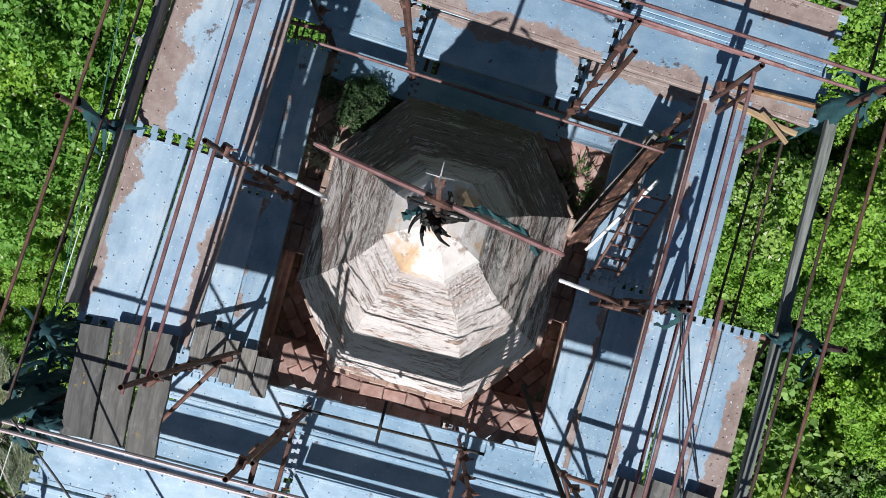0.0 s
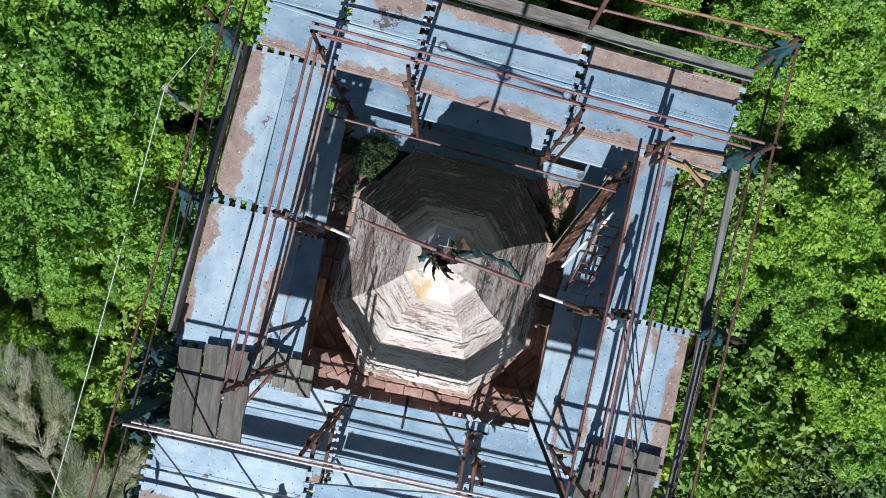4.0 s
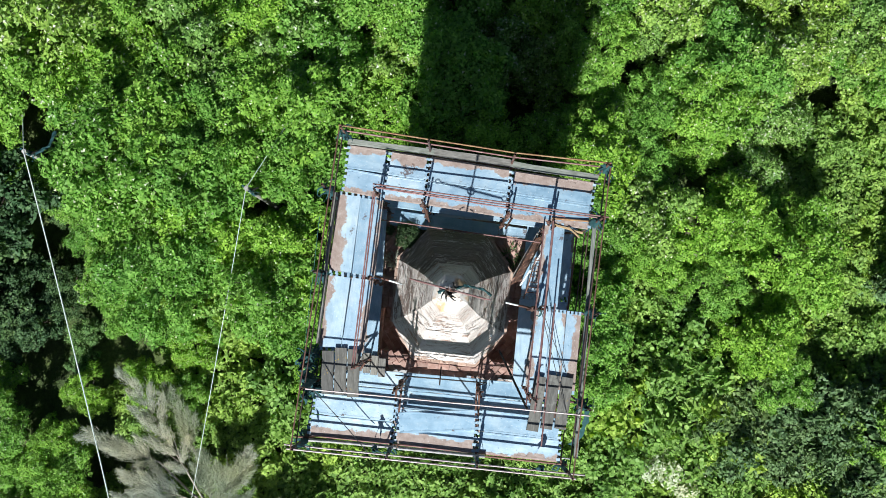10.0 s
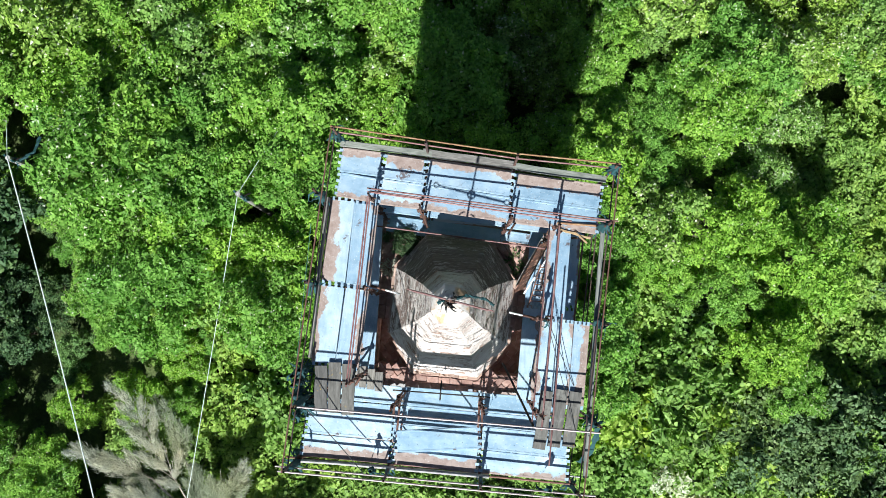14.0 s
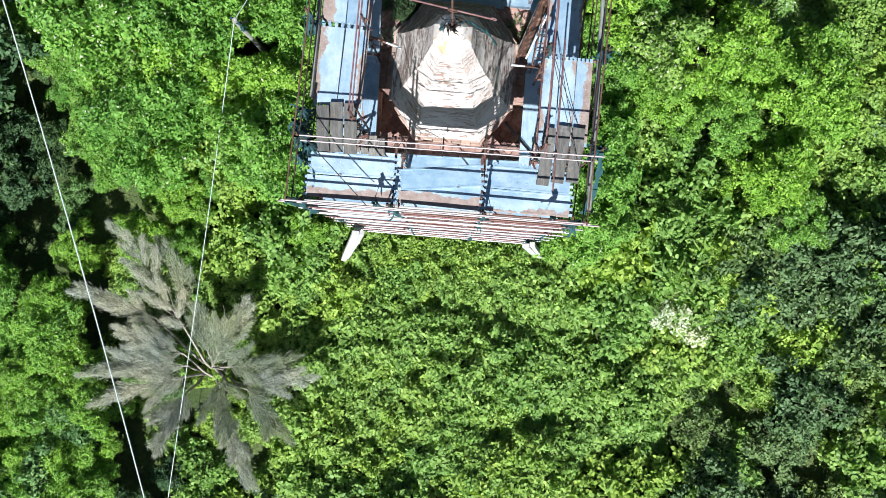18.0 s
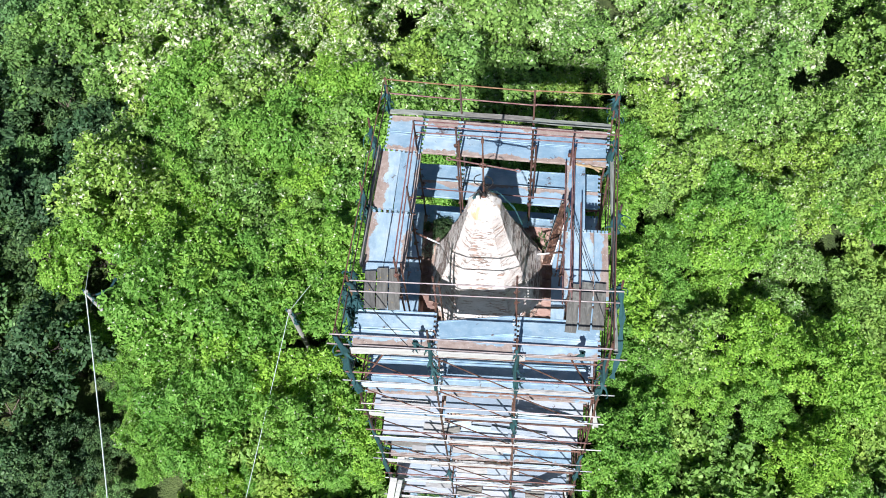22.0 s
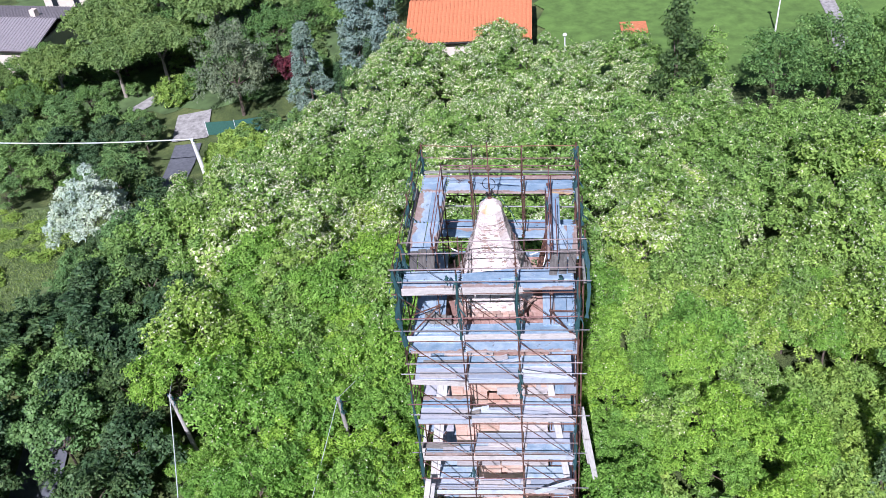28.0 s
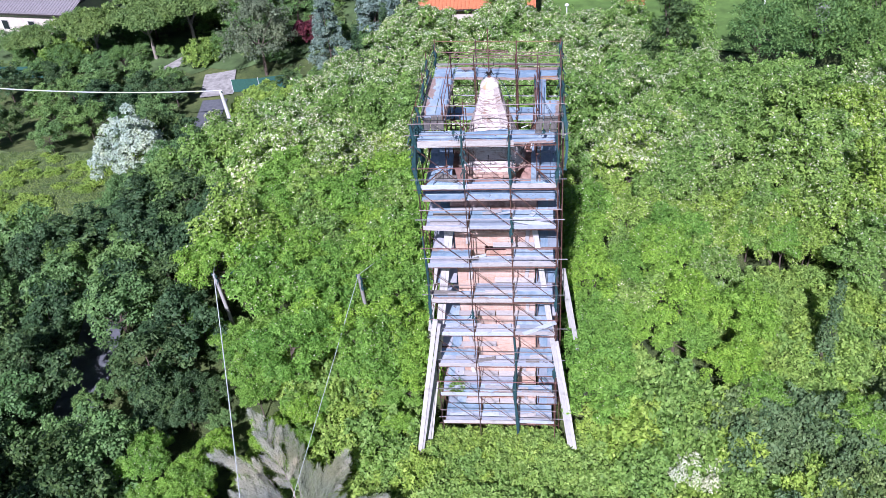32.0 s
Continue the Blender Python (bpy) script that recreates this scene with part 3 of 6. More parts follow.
def shaft():
    tower = thing("brick_tower", "old square brick bell tower shaft wrapped in scaffolding", "tower", m=Matrix.Translation((TX, TY, 0)))
    t = 0.45
    for i, (dx, dy, ln) in enumerate(((0, -1, 2 * HALF), (0, 1, 2 * HALF), (-1, 0, 2 * HALF - 2 * t), (1, 0, 2 * HALF - 2 * t))):
        mb = MB()
        cx, cy = dx * (HALF - t / 2), dy * (HALF - t / 2)
        holes = []
        if i == 0:
            holes = [(11.15, 11.75, -0.45, 0.45), (6.95, 7.35, -0.12, 0.12)]
        z = -1.5
        along_x = dx == 0
        for a, b, u0, u1 in sorted(holes) + [(ZT - 1.4, ZT - 1.4, 0, 0)]:
            mb.box(Matrix.Translation((cx, cy, (z + a) / 2)), ln if along_x else t, t if along_x else ln, a - z)
            if b > a:
                for s0, s1 in ((-ln / 2, u0), (u1, ln / 2)):
                    mb.box(Matrix.Translation((cx + (s0 + s1) / 2, cy, (a + b) / 2)), s1 - s0, t, b - a)
            z = b
        part("wall", mb, M_BRICK, tower)
    for z in (6.0, 13.0):
        mb = MB()
        mb.box(Matrix.Translation((0, 0, z)), 2 * (HALF - t) - 0.01, 2 * (HALF - t) - 0.01, 0.2)
        part("inner_floor", mb, M_MORTAR, tower)
    # corner pilasters and string courses
    for sx in (-1, 1):
        for sy in (-1, 1):
            mb = MB()
            mb.box(Matrix.Translation((sx * (HALF - 0.16), sy * (HALF - 0.16), 6.1)), 0.42, 0.42, 15.2)
            part("pilaster", mb, M_BRICK, tower)
    for z, o, h in ((14.62, 0.08, 0.14), (14.78, 0.14, 0.12), (12.6, 0.07, 0.1), (8.6, 0.07, 0.1), (4.4, 0.07, 0.1)):
        mb = MB()
        for dx, dy in ((0, -1), (0, 1), (-1, 0), (1, 0)):
            ln = 2 * (HALF + o) if dx == 0 else 2 * (HALF + 0.05) - 0.02
            mb.box(Matrix.Translation((dx * (HALF + o - 0.05), dy * (HALF + o - 0.05), z)), ln if dx == 0 else 0.1, 0.1 if dx == 0 else ln, h, 1.0, 0.015)
        part("string_course", mb, M_EAVE, tower)
    # brick ledges under the pavers; the two front corners between them and the drum are an added pit, dropped for shade
    for x0, x1, y0, y1 in ((-1.79, 1.79, -1.87, -1.50), (-1.79, -0.95, -0.44, 1.87), (0.95, 1.79, -0.44, 1.87), (-0.945, 0.945, 0.6, 1.87)):
        mb = MB()
        mb.box(Matrix.Translation(((x0 + x1) / 2, (y0 + y1) / 2, ZT - 0.73)), x1 - x0, y1 - y0, 1.34)
        part("ledge", mb, M_PAVER, tower)
    mb = MB()
    mb.box(Matrix.Translation((0, 0, ZT - 1.46)), 2 * HALF + 0.2, 2 * HALF + 0.2, 0.1)
    part("sunken_floor", mb, M_MORTAR, tower)
    return tower


TOWER = shaft()

# ---------------------------------------------------------------- octagonal lantern and its roof
OX, OY, OROT = -0.01, -0.15, radians(-1.2)

# height, half width across, half depth, and half length of the cardinal sides
PROFILE = [(15.56, 1.27, 1.46, 0.70), (16.30, 0.995, 1.15, 0.57), (17.04, 0.775, 0.84, 0.45), (17.20, 0.715, 0.765, 0.415),
           (17.60, 0.585, 0.615, 0.34), (18.20, 0.44, 0.455, 0.23), (18.80, 0.30, 0.31, 0.135)]


def octa(rx, ry, k, z):
    """Corners of an octagon, deeper than wide, with its four cardinal sides 2 k long."""
    c, n = math.cos(OROT), math.sin(OROT)
    return [V((c * x - n * y, n * x + c * y, z)) for x, y in ((rx, k), (k, ry), (-k, ry), (-rx, k), (-rx, -k), (-k, -ry), (k, -ry), (rx, -k))]


def roof_ring(z, out=0.0, zz=None):
    """The roof's octagon at height z, pushed out a little and drawn at height zz."""
    lo, hi = PROFILE[0], PROFILE[1]
    for p, q in zip(PROFILE, PROFILE[1:]):
        if z >= p[0]:
            lo, hi = p, q
    f = (z - lo[0]) / (hi[0] - lo[0])
    rx, ry, k = (u + (w - u) * f for u, w in zip(lo[1:], hi[1:]))
    return octa(rx + out, ry + out, k + out * 0.42, z if zz is None else zz)


def lantern():
    lan = thing("octagonal_lantern", "octagonal brick lantern with a steep weathered white-limed shingle roof", "lantern", m=Matrix.Translation((OX, OY, 0)))
    r = random.Random(3)
    # drum; the low gap in each side is added in place of an arched shadow
    for i in range(8):
        mb = MB()
        ring = octa(0.98, 1.12, 0.53, ZT - 0.05)
        a, b = ring[i], ring[(i + 1) % 8]
        nrm = V((b.y - a.y, a.x - b.x, 0)).normalized()
        mid = (a + b) / 2
        tx = (b - a).normalized()
        m = Matrix((tx, nrm, V((0, 0, 1)))).transposed().to_4x4()
        m.translation = mid - nrm * 0.12
        L = (b - a).length + 0.08
        for s0, s1, z0, z1 in ((-L / 2, -0.2, 0, 0.42), (0.2, L / 2, 0, 0.42), (-0.2, 0.2, 0.3, 0.42)):
            mb.box(m @ Matrix.Translation(((s0 + s1) / 2, 0, (z0 + z1) / 2)), s1 - s0, 0.24, z1 - z0)
        part("drum_wall", mb, M_BRICK, lan)
    mb = MB()
    mb.v = [tuple(p) for z in (ZT - 1.4, ZT - 0.04) for p in octa(0.98, 1.12, 0.53, z)]
    mb.f = [(i, (i + 1) % 8, 8 + (i + 1) % 8, 8 + i) for i in range(8)]
    part("drum_base", mb, M_BRICK, lan)
    mb = MB()
    mb.v = [tuple(p) for p in octa(0.85, 0.98, 0.46, ZT + 0.02)]
    mb.f = [tuple(range(8))]
    part("drum_floor", mb, M_MORTAR, lan)
    # eave bricks, two stepped courses, some slipped or gone
    for z, o, n, h in ((15.36, 0.12, 7, 0.10), (15.48, 0.07, 6, 0.09)):
        ring = octa(1.27 + o, 1.46 + o, 0.70 + o * 0.42, z)
        for i in range(8):
            a, b = ring[i], ring[(i + 1) % 8]
            tx = (b - a).normalized()
            nrm = V((b.y - a.y, a.x - b.x, 0)).normalized()
            m = Matrix((tx, nrm, V((0, 0, 1)))).transposed().to_4x4()
            q = n if i % 2 else n - 2
            for k in range(q):
                if r.random() < 0.05:
                    continue
                c = a + (b - a) * ((k + 0.5) / q) - nrm * (0.2 + r.uniform(-0.02, 0.04))
                mm = Matrix.Translation(c + V((0, 0, r.uniform(-0.012, 0.01)))) @ m @ pose(0, 0, 0, r.uniform(-2, 2), 0, r.uniform(-3, 3))
                mb = MB()
                mb.box(mm, (b - a).length / q - 0.012, 0.4, h, 1.0, 0.012)
                part("brick", mb, M_EAVE, lan)
    # closing soffit and core
    mb = MB()
    ring = [octa(1.02, 1.18, 0.55, 15.33), octa(1.19, 1.38, 0.66, 15.53)] + [roof_ring(p[0], -0.07) for p in PROFILE[1:]]
    mb.v = [tuple(p) for q in ring for p in q]
    mb.f = [(k * 8 + i, k * 8 + (i + 1) % 8, (k + 1) * 8 + (i + 1) % 8, (k + 1) * 8 + i) for k in range(len(ring) - 1) for i in range(8)]
    mb.f += [tuple(range(7, -1, -1)), tuple((len(ring) - 1) * 8 + i for i in range(8))]
    part("roof_core", mb, M_MORTAR, lan)
    # lapped courses: each side of each course is one board with a butt edge, split and chipped below
    zs = [15.54]
    for stop in (15.78, 16.3, 17.04, 17.2, 17.6, 18.2, 18.66):
        n = max(1, round((stop - zs[-1]) / 0.125))
        z0 = zs[-1]
        zs += [z0 + (stop - z0) * (j + 1 + (r.uniform(-0.15, 0.15) if j < n - 1 else 0)) / n for j in range(n)]
    big = (15.54, 15.78, 17.04, 17.2, 17.6)
    for k, (z0, z1) in enumerate(zip(zs, zs[1:])):
        butt = 0.045 if min(abs(z0 - q) for q in big) < 0.01 else 0.02
        for i in range(8):
            lo, hi = roof_ring(z0, butt + r.uniform(0, 0.008), z0 - 0.012), roof_ring(min(z1 + 0.03, 18.79), 0.002)
            a, b, c, d = lo[i], lo[(i + 1) % 8], hi[(i + 1) % 8], hi[i]
            n = 16
            nrm = V((b.y - a.y, a.x - b.x, 0)).normalized()
            vs, fs = [], []
            chip = 0.0
            for j in range(n + 1):
                if r.random() < 0.3:
                    chip = r.choice((0.0, 0.0, 0.0, 0.012, 0.03))
                e = chip + r.uniform(-0.003, 0.003) if 0 < j < n else 0.0
                f = j / n
                p0 = a.lerp(b, f) + V((0, 0, e)) - nrm * (e * 0.4 - r.uniform(-0.004, 0.004))
                p1 = d.lerp(c, f)
                dn = -nrm * 0.035 + V((0, 0, -0.012))
                vs += [p0, p1, p0 + dn, p1 + dn]
            for j in range(n):
                q = 4 * j
                fs += [(q, q + 4, q + 5, q + 1), (q + 2, q + 6, q + 4, q), (q + 3, q + 7, q + 6, q + 2)]
            fs += [(0, 1, 3, 2), (4 * n + 1, 4 * n, 4 * n + 2, 4 * n + 3)]
            mb = MB()
            mb.add(vs, fs)
            # lower north-facing boards take the barer copy darkened for shade
            part("shingle_course", mb, M_SHINGLE_BARE_SHADED if i < 3 and z0 < 17.5 else M_SHINGLE_GREY if i in (3, 7) else M_SHINGLE, lan)
    # plastered cap
    mb = MB()
    ring = [octa(q, q * 1.03, q * 0.44, z) for q, z in ((0.37, 18.68), (0.35, 18.75), (0.29, 18.84), (0.19, 18.95), (0.07, 19.01))]
    mb.v = [tuple(p) for q in ring for p in q]
    mb.f = [(q * 8 + i, q * 8 + (i + 1) % 8, (q + 1) * 8 + (i + 1) % 8, (q + 1) * 8 + i) for q in range(4) for i in range(8)] + [tuple(range(32, 40))]
    part("cap", mb, M_CAP, lan, "white plastered cap with yellow and brown stains")
    return lan


lantern()


def finial():
    f = thing("iron_finial", "rusty wrought-iron finial with a cross bar and curled scrolls", "finial", m=Matrix.Translation((OX - 0.01, OY + 0.05, 19.02)))
    mb = MB()
    mb.tube((0, 0, -0.08), (0, 0, 2.1), 0.024, 8, 0.014)
    mb.tube((0, 0, 0.0), (0, 0, 0.1), 0.075, 10, 0.05)
    mb.tube((0, 0, 1.9), (0, 0, 2.02), 0.03, 10, 0.026)
    part("pole", mb, M_TUBE, f)
    mb = MB()
    mb.tube((-0.66, 0.11, 1.15), (0.67, -0.12, 1.15), 0.018, 8)
    part("cross_bar", mb, M_TUBE_PINK, f)
    mb = MB()
    mb.sweep([V((0.075 * math.cos(a), -0.0129 * math.cos(a) - 0.02, 1.15 + 0.075 * math.sin(a))) for a in [0.3927 * i for i in range(17)]], 0.016, 0.016, 6)
    part("ring", mb, M_TUBE, f)
    for s in (-1, 1):
        mb = MB()
        mb.sweep([V((s * (0.71 + 0.05 * math.cos(a)), -s * (0.122 + 0.0085 * math.cos(a)), 1.15 + 0.05 * math.sin(a))) for a in [0.5236 * i for i in range(13)]], 0.011, 0.011, 5)
        part("end_loop", mb, M_TUBE_PINK, f)
    for s in (-1, 1):
        mb = MB()
        pts = [V((s * (0.06 + 0.17 * math.sin(a) * (1 - a / 9)), -s * 0.02, 0.62 + 0.24 * math.cos(a) * (1 - a / 9) - 0.1)) for a in [0.4 * i for i in range(15)]]
        mb.sweep(pts, 0.012, 0.010, 5)
        part("scroll", mb, M_IRON, f)
    lr = random.Random(8)
    for k in range(18):
        a, ln = lr.uniform(-3.4, 0.9), lr.uniform(0.09, 0.21)
        mb = MB()
        pts = [V((0.04 * math.cos(a) + ln * q * math.cos(a + 0.8 * q), 0.04 * math.sin(a) + ln * q * math.sin(a + 0.8 * q), 0.10 + 0.14 * math.sin(2.6 * q) * lr.uniform(0.6, 1.3))) for q in [i / 6 for i in range(7)]]
        mb.sweep(pts, 0.028, 0.006, 5)
        part("iron_leaf", mb, M_IRON, f, "dark curled iron leaf")
    mb = MB()
    for a in range(4):
        mb.tube((0, 0, 2.12), (0.07 * math.cos(a * 1.57), 0.07 * math.sin(a * 1.57), 2.14), 0.006, 5, 0.002)
    part("tip_cross", mb, M_GALV, f)


finial()

# ---------------------------------------------------------------- scaffolding
LEVELS = [18.0 - 2.0 * i for i in range(9)]
TOP = 19.12
OUT = {"bl": (-2.80, -3.42), "f1": (-0.98, -3.42), "f2": (0.80, -3.45), "br": (2.62, -3.48),
       "l1": (-2.74, -2.25), "l2": (-2.72, 0.04), "l3": (-2.72, 1.76), "tl": (-2.47, 2.93),
       "b1": (-0.69, 2.80), "b2": (1.03, 2.68), "tr": (2.88, 2.64), "r3": (2.84, 1.58), "r2": (2.87, -0.30), "r1": (2.86, -2.15)}
INN = {"b1": (-0.75, 1.63), "b2": (1.01, 1.56), "tr": (1.89, 1.47), "r2": (1.80, -0.30), "br": (1.84, -2.10),
       "f2": (0.76, -2.10), "f1": (-0.96, -2.18), "bl": (-1.80, -1.76), "l2": (-1.67, 0.0), "tl": (-1.69, 1.77)}


def at_z(p, z):
    return (p[0], p[1], z)


SCAF = thing("scaffolding", "rusty tubular steel scaffolding nine lifts high round a tower", "scaffolding")


def pipe(p, q, mat=M_TUBE, r=0.024, name="ledger", bend=0.0, hollow=False, n=8):
    mb = MB()
    mb.tube(p, q, r, n, None, hollow, bend)
    return part(name, mb, mat, SCAF)


def coupler(p, mat=M_IRON, s=0.045):
    mb = MB()
    mb.box(Matrix.Translation(p) @ pose(0, 0, 0, rnd.uniform(-15, 15), rnd.uniform(-15, 15), rnd.uniform(0, 90)), s * 1.9, s * 1.5, s * 1.7, 1.0, 0.01)
    mb.tube(V(p) + V((0.03, 0, 0)), V(p) + V((0.09, 0.02, 0.01)), 0.01, 6)
    part("coupler", mb, mat, SCAF)


for k, p in OUT.items():
    top = TOP + rnd.uniform(-0.02, 0.12)
    lean = rnd.uniform(-0.02, 0.02)
    pipe(at_z(p, G(*p) - 0.1), (p[0] + lean, p[1], top), (M_TUBE, M_TUBE_ORANGE, M_TUBE_DARK)[rnd.randrange(3)], 0.024, "standard", 0, True, 10)
for k, p in INN.items():
    lean = rnd.uniform(-0.02, 0.02)
    low = 15.2 if max(abs(p[0] - TX), abs(p[1] - TY)) < HALF + 0.2 else G(*p) - 0.1
    pipe(at_z(p, low), (p[0] + lean, p[1], TOP), (M_TUBE, M_TUBE, M_TUBE_DARK)[rnd.randrange(3)], 0.022, "standard", 0, True, 10)
    if k in ("b1", "b2", "tr", "f1", "bl", "r2"):
        d = (0.07, -0.09) if p[1] > 0 else (0.1, 0.07)
        pipe((p[0] + d[0], p[1] + d[1], 15.6 + rnd.uniform(0, 1)), (p[0] + d[0], p[1] + d[1], TOP - rnd.uniform(0.25, 0.4)), M_TUBE, 0.021, "standard", 0, True, 10)
    for z in (18.5, 17.9, 17.2, 16.6, 16.0):
        coupler((p[0] + rnd.uniform(-0.03, 0.03), p[1] + rnd.uniform(-0.03, 0.03), z + rnd.uniform(-0.15, 0.15)), M_TUBE)

SIDES = {"front": ("bl", "f1", "f2", "br"), "back": ("tl", "b1", "b2", "tr"), "left": ("bl", "l1", "l2", "l3", "tl"), "right": ("br", "r1", "r2", "r3", "tr")}
NRM = {"front": (0, -1), "back": (0, 1), "left": (-1, 0), "right": (1, 0)}


def rail(side, z, mat, over=0.1, off=0.04, r=0.0215):
    a, b = OUT[SIDES[side][0]], OUT[SIDES[side][-1]]
    nx, ny = NRM[side]
    p, q = V((a[0] + nx * off, a[1] + ny * off, z + rnd.uniform(-0.03, 0.03))), V((b[0] + nx * off, b[1] + ny * off, z + rnd.uniform(-0.03, 0.03)))
    d = (q - p).normalized()
    pipe(p - d * over * rnd.uniform(0.4, 1.6), q + d * over * rnd.uniform(0.4, 1.6), mat, r)


for i, z in enumerate(LEVELS):
    for side in SIDES:
        if side == "front":
            rail(side, z + 0.46, M_GALV if i else M_TUBE_PALE, 0.32, 0.04, 0.018)
            rail(side, z + 0.98, (M_TUBE_PALE, M_TUBE_PINK)[i % 2], 0.12, 0.04, 0.018)
            rail(side, z - 0.10, M_TUBE, 0.12, -0.05)
        elif side == "back":
            if i == 0:
                continue
            rail(side, z + 0.5, M_GALV if i % 2 else M_TUBE, 0.2)
            rail(side, z + 1.0, M_TUBE, 0.1)
        else:
            rail(side, z + 0.5, M_TUBE_DARK, 0.08, 0.04, 0.014)
            rail(side, z + 1.0, M_TUBE_DARK if i % 2 else M_TUBE, 0.08, 0.05, 0.014)
        if i:
            rail(side, z - 0.12, M_TUBE, 0.05, -0.06)
    # transoms from outer to inner standards
    for k in OUT:
        j = {"f1": "f1", "f2": "f2", "b1": "b1", "b2": "b2", "l2": "l2", "r2": "r2"}.get(k)
        a = OUT[k]
        b = INN[j] if j else {"bl": INN["bl"], "br": INN["br"], "tl": INN["tl"], "tr": INN["tr"], "l1": INN["bl"], "l3": INN["tl"], "r1": INN["br"], "r3": INN["tr"]}[k]
        pipe(at_z(a, z - 0.08), at_z(b, z - 0.08), M_TUBE, 0.024, "transom")
    # diagonal braces on the front
    if i:
        f = SIDES["front"]
        for k in range(3):
            a, b = OUT[f[k]], OUT[f[k + 1]]
            pipe((a[0] + 0.05, a[1] + 0.05, z + 1.78), (b[0] - 0.05, b[1] + 0.05, z + 0.12), M_TUBE, 0.015, "brace")
        if i % 2:
            for s in ("left", "right"):
                a, b = OUT[SIDES[s][1]], OUT[SIDES[s][2]]
                pipe(at_z(a, z + 0.1), at_z(b, z + 1.8), M_TUBE, 0.018, "brace")

# top guard rails
bt = [OUT[k] for k in SIDES["back"]]
for a, b in zip(bt, bt[1:]):
    pipe((a[0] - 0.05, a[1] + 0.05, 19.12), (b[0] + 0.05, b[1] + 0.05, 19.08), M_TUBE_ORANGE, 0.016)
    pipe((a[0] - 0.05, a[1] + 0.05, 18.62), (b[0] + 0.05, b[1] + 0.05, 18.58), M_TUBE_PINK, 0.016)


def inner_rail(a, b, zs, mat, over=0.25):
    a, b = V((*a, 0)), V((*b, 0))
    d = (b - a).normalized()
    for z in zs:
        s = rnd.uniform(-0.04, 0.04)
        pipe(a - d * over + V((s, s, z)), b + d * over + V((s, s, z + rnd.uniform(-0.04, 0.04))), mat, 0.0155)


inner_rail((-1.66, 1.86), (2.86, 1.62), (19.0, 18.55), M_TUBE_PINK, 0.1)
inner_rail((-1.66, 1.80), (2.0, 1.56), (18.93,), M_TUBE_PINK, 0.1)
inner_rail((-1.60, 1.38), (1.75, 1.2), (17.0,), M_TUBE_PINK, 0.1)
inner_rail((-1.75, 1.6), (-1.84, -1.75), (19.02, 18.55), M_TUBE_PINK, 0.1)
inner_rail((1.92, 1.4), (1.86, -2.2), (19.0, 18.5), M_TUBE_PINK, 0.1)
inner_rail((1.78, 1.3), (1.72, -2.2), (18.3,), M_TUBE_PINK, 0.05)
inner_rail((2.02, -0.3), (1.98, -2.9), (18.95,), M_TUBE_PINK, 0.1)
inner_rail((-0.98, -2.06), (0.80, -2.05), (16.35,), M_IRON, 0.15)
inner_rail((-2.7, -2.3), (2.85, -2.32), (19.0, 18.6), M_TUBE_PALE, 0.02)
inner_rail((-0.12, -2.2), (-0.12, -1.78), (16.38,), M_IRON, 0.0)
pipe((1.2, -1.3, 16.1), (1.75, -2.35, 18.3), M_IRON, 0.024, "brace")
pipe((2.9, 1.62, 18.05), (1.95, 1.62, 18.02), M_TUBE_ORANGE, 0.024, "transom")
# adjustable white-sleeved ties to the lantern
for p, q in (((-1.72, 0.12, 17.0), (-1.12, 0.0, 16.7)), ((1.78, -0.28, 17.0), (1.22, -0.2, 16.7))):
    pipe(p, lerp(p, q, 0.5), M_TUBE, 0.026, "tie")
    pipe(lerp(p, q, 0.45), q, M_PALEPIPE, 0.02, "tie")

# ---------------------------------------------------------------- steel planks
_planks = {}


def plank_mesh(L, w, mat, detail):
    key = (round(L, 2), round(w, 2), mat.name, detail)
    if key in _planks:
        return _planks[key]
    mb = MB()
    h = 0.055
    x, y = L / 2, w / 2
    # folded tray: raised rims along both sides and down-turned lips
    prof = [(-y, -h), (-y, -0.005), (-y + 0.006, 0.0), (-y + 0.035, 0.0), (-y + 0.04, -0.003), (y - 0.04, -0.003), (y - 0.035, 0.0), (y - 0.006, 0.0), (y, -0.005), (y, -h)]
    vs = [(s * x, a, b) for s in (-1, 1) for a, b in prof]
    n = len(prof)
    fs = [(i, i + n, i + n + 1, i + 1) for i in range(n - 1)] + [tuple(range(n)), tuple(range(2 * n - 1, n - 1, -1)), (0, n - 1, 2 * n - 1, n)]
    mb.add(vs, fs)
    if detail:
        # raised anti-slip dimples
        nx = max(3, int(L / 0.17))
        for i in range(nx):
            for a in (-0.78, -0.36, 0.36, 0.78):
                cx, cy = -x + (i + 0.5) * L / nx + (0.04 if a in (-0.36, 0.36) else 0), a * y
                ring = [(cx + 0.009 * math.cos(k * math.pi / 3), cy + 0.009 * math.sin(k * math.pi / 3), -0.0025) for k in range(6)]
                top = [(cx + 0.005 * math.cos(k * math.pi / 3), cy + 0.005 * math.sin(k * math.pi / 3), 0.005) for k in range(6)]
                mb.add(ring + top, [(k, (k + 1) % 6, 6 + (k + 1) % 6, 6 + k) for k in range(6)] + [tuple(range(6, 12))])
    me = mb.mesh("steel_plank", mat)
    _planks[key] = me
    return me


_hook = MB()
_hook.box(pose(0, 0, 0), 0.075, 0.055, 0.012, 1.0, 0.003)
_hook.box(pose(0.03, 0, -0.02), 0.014, 0.06, 0.05)
HOOK = _hook.mesh("hook", M_PLANK)


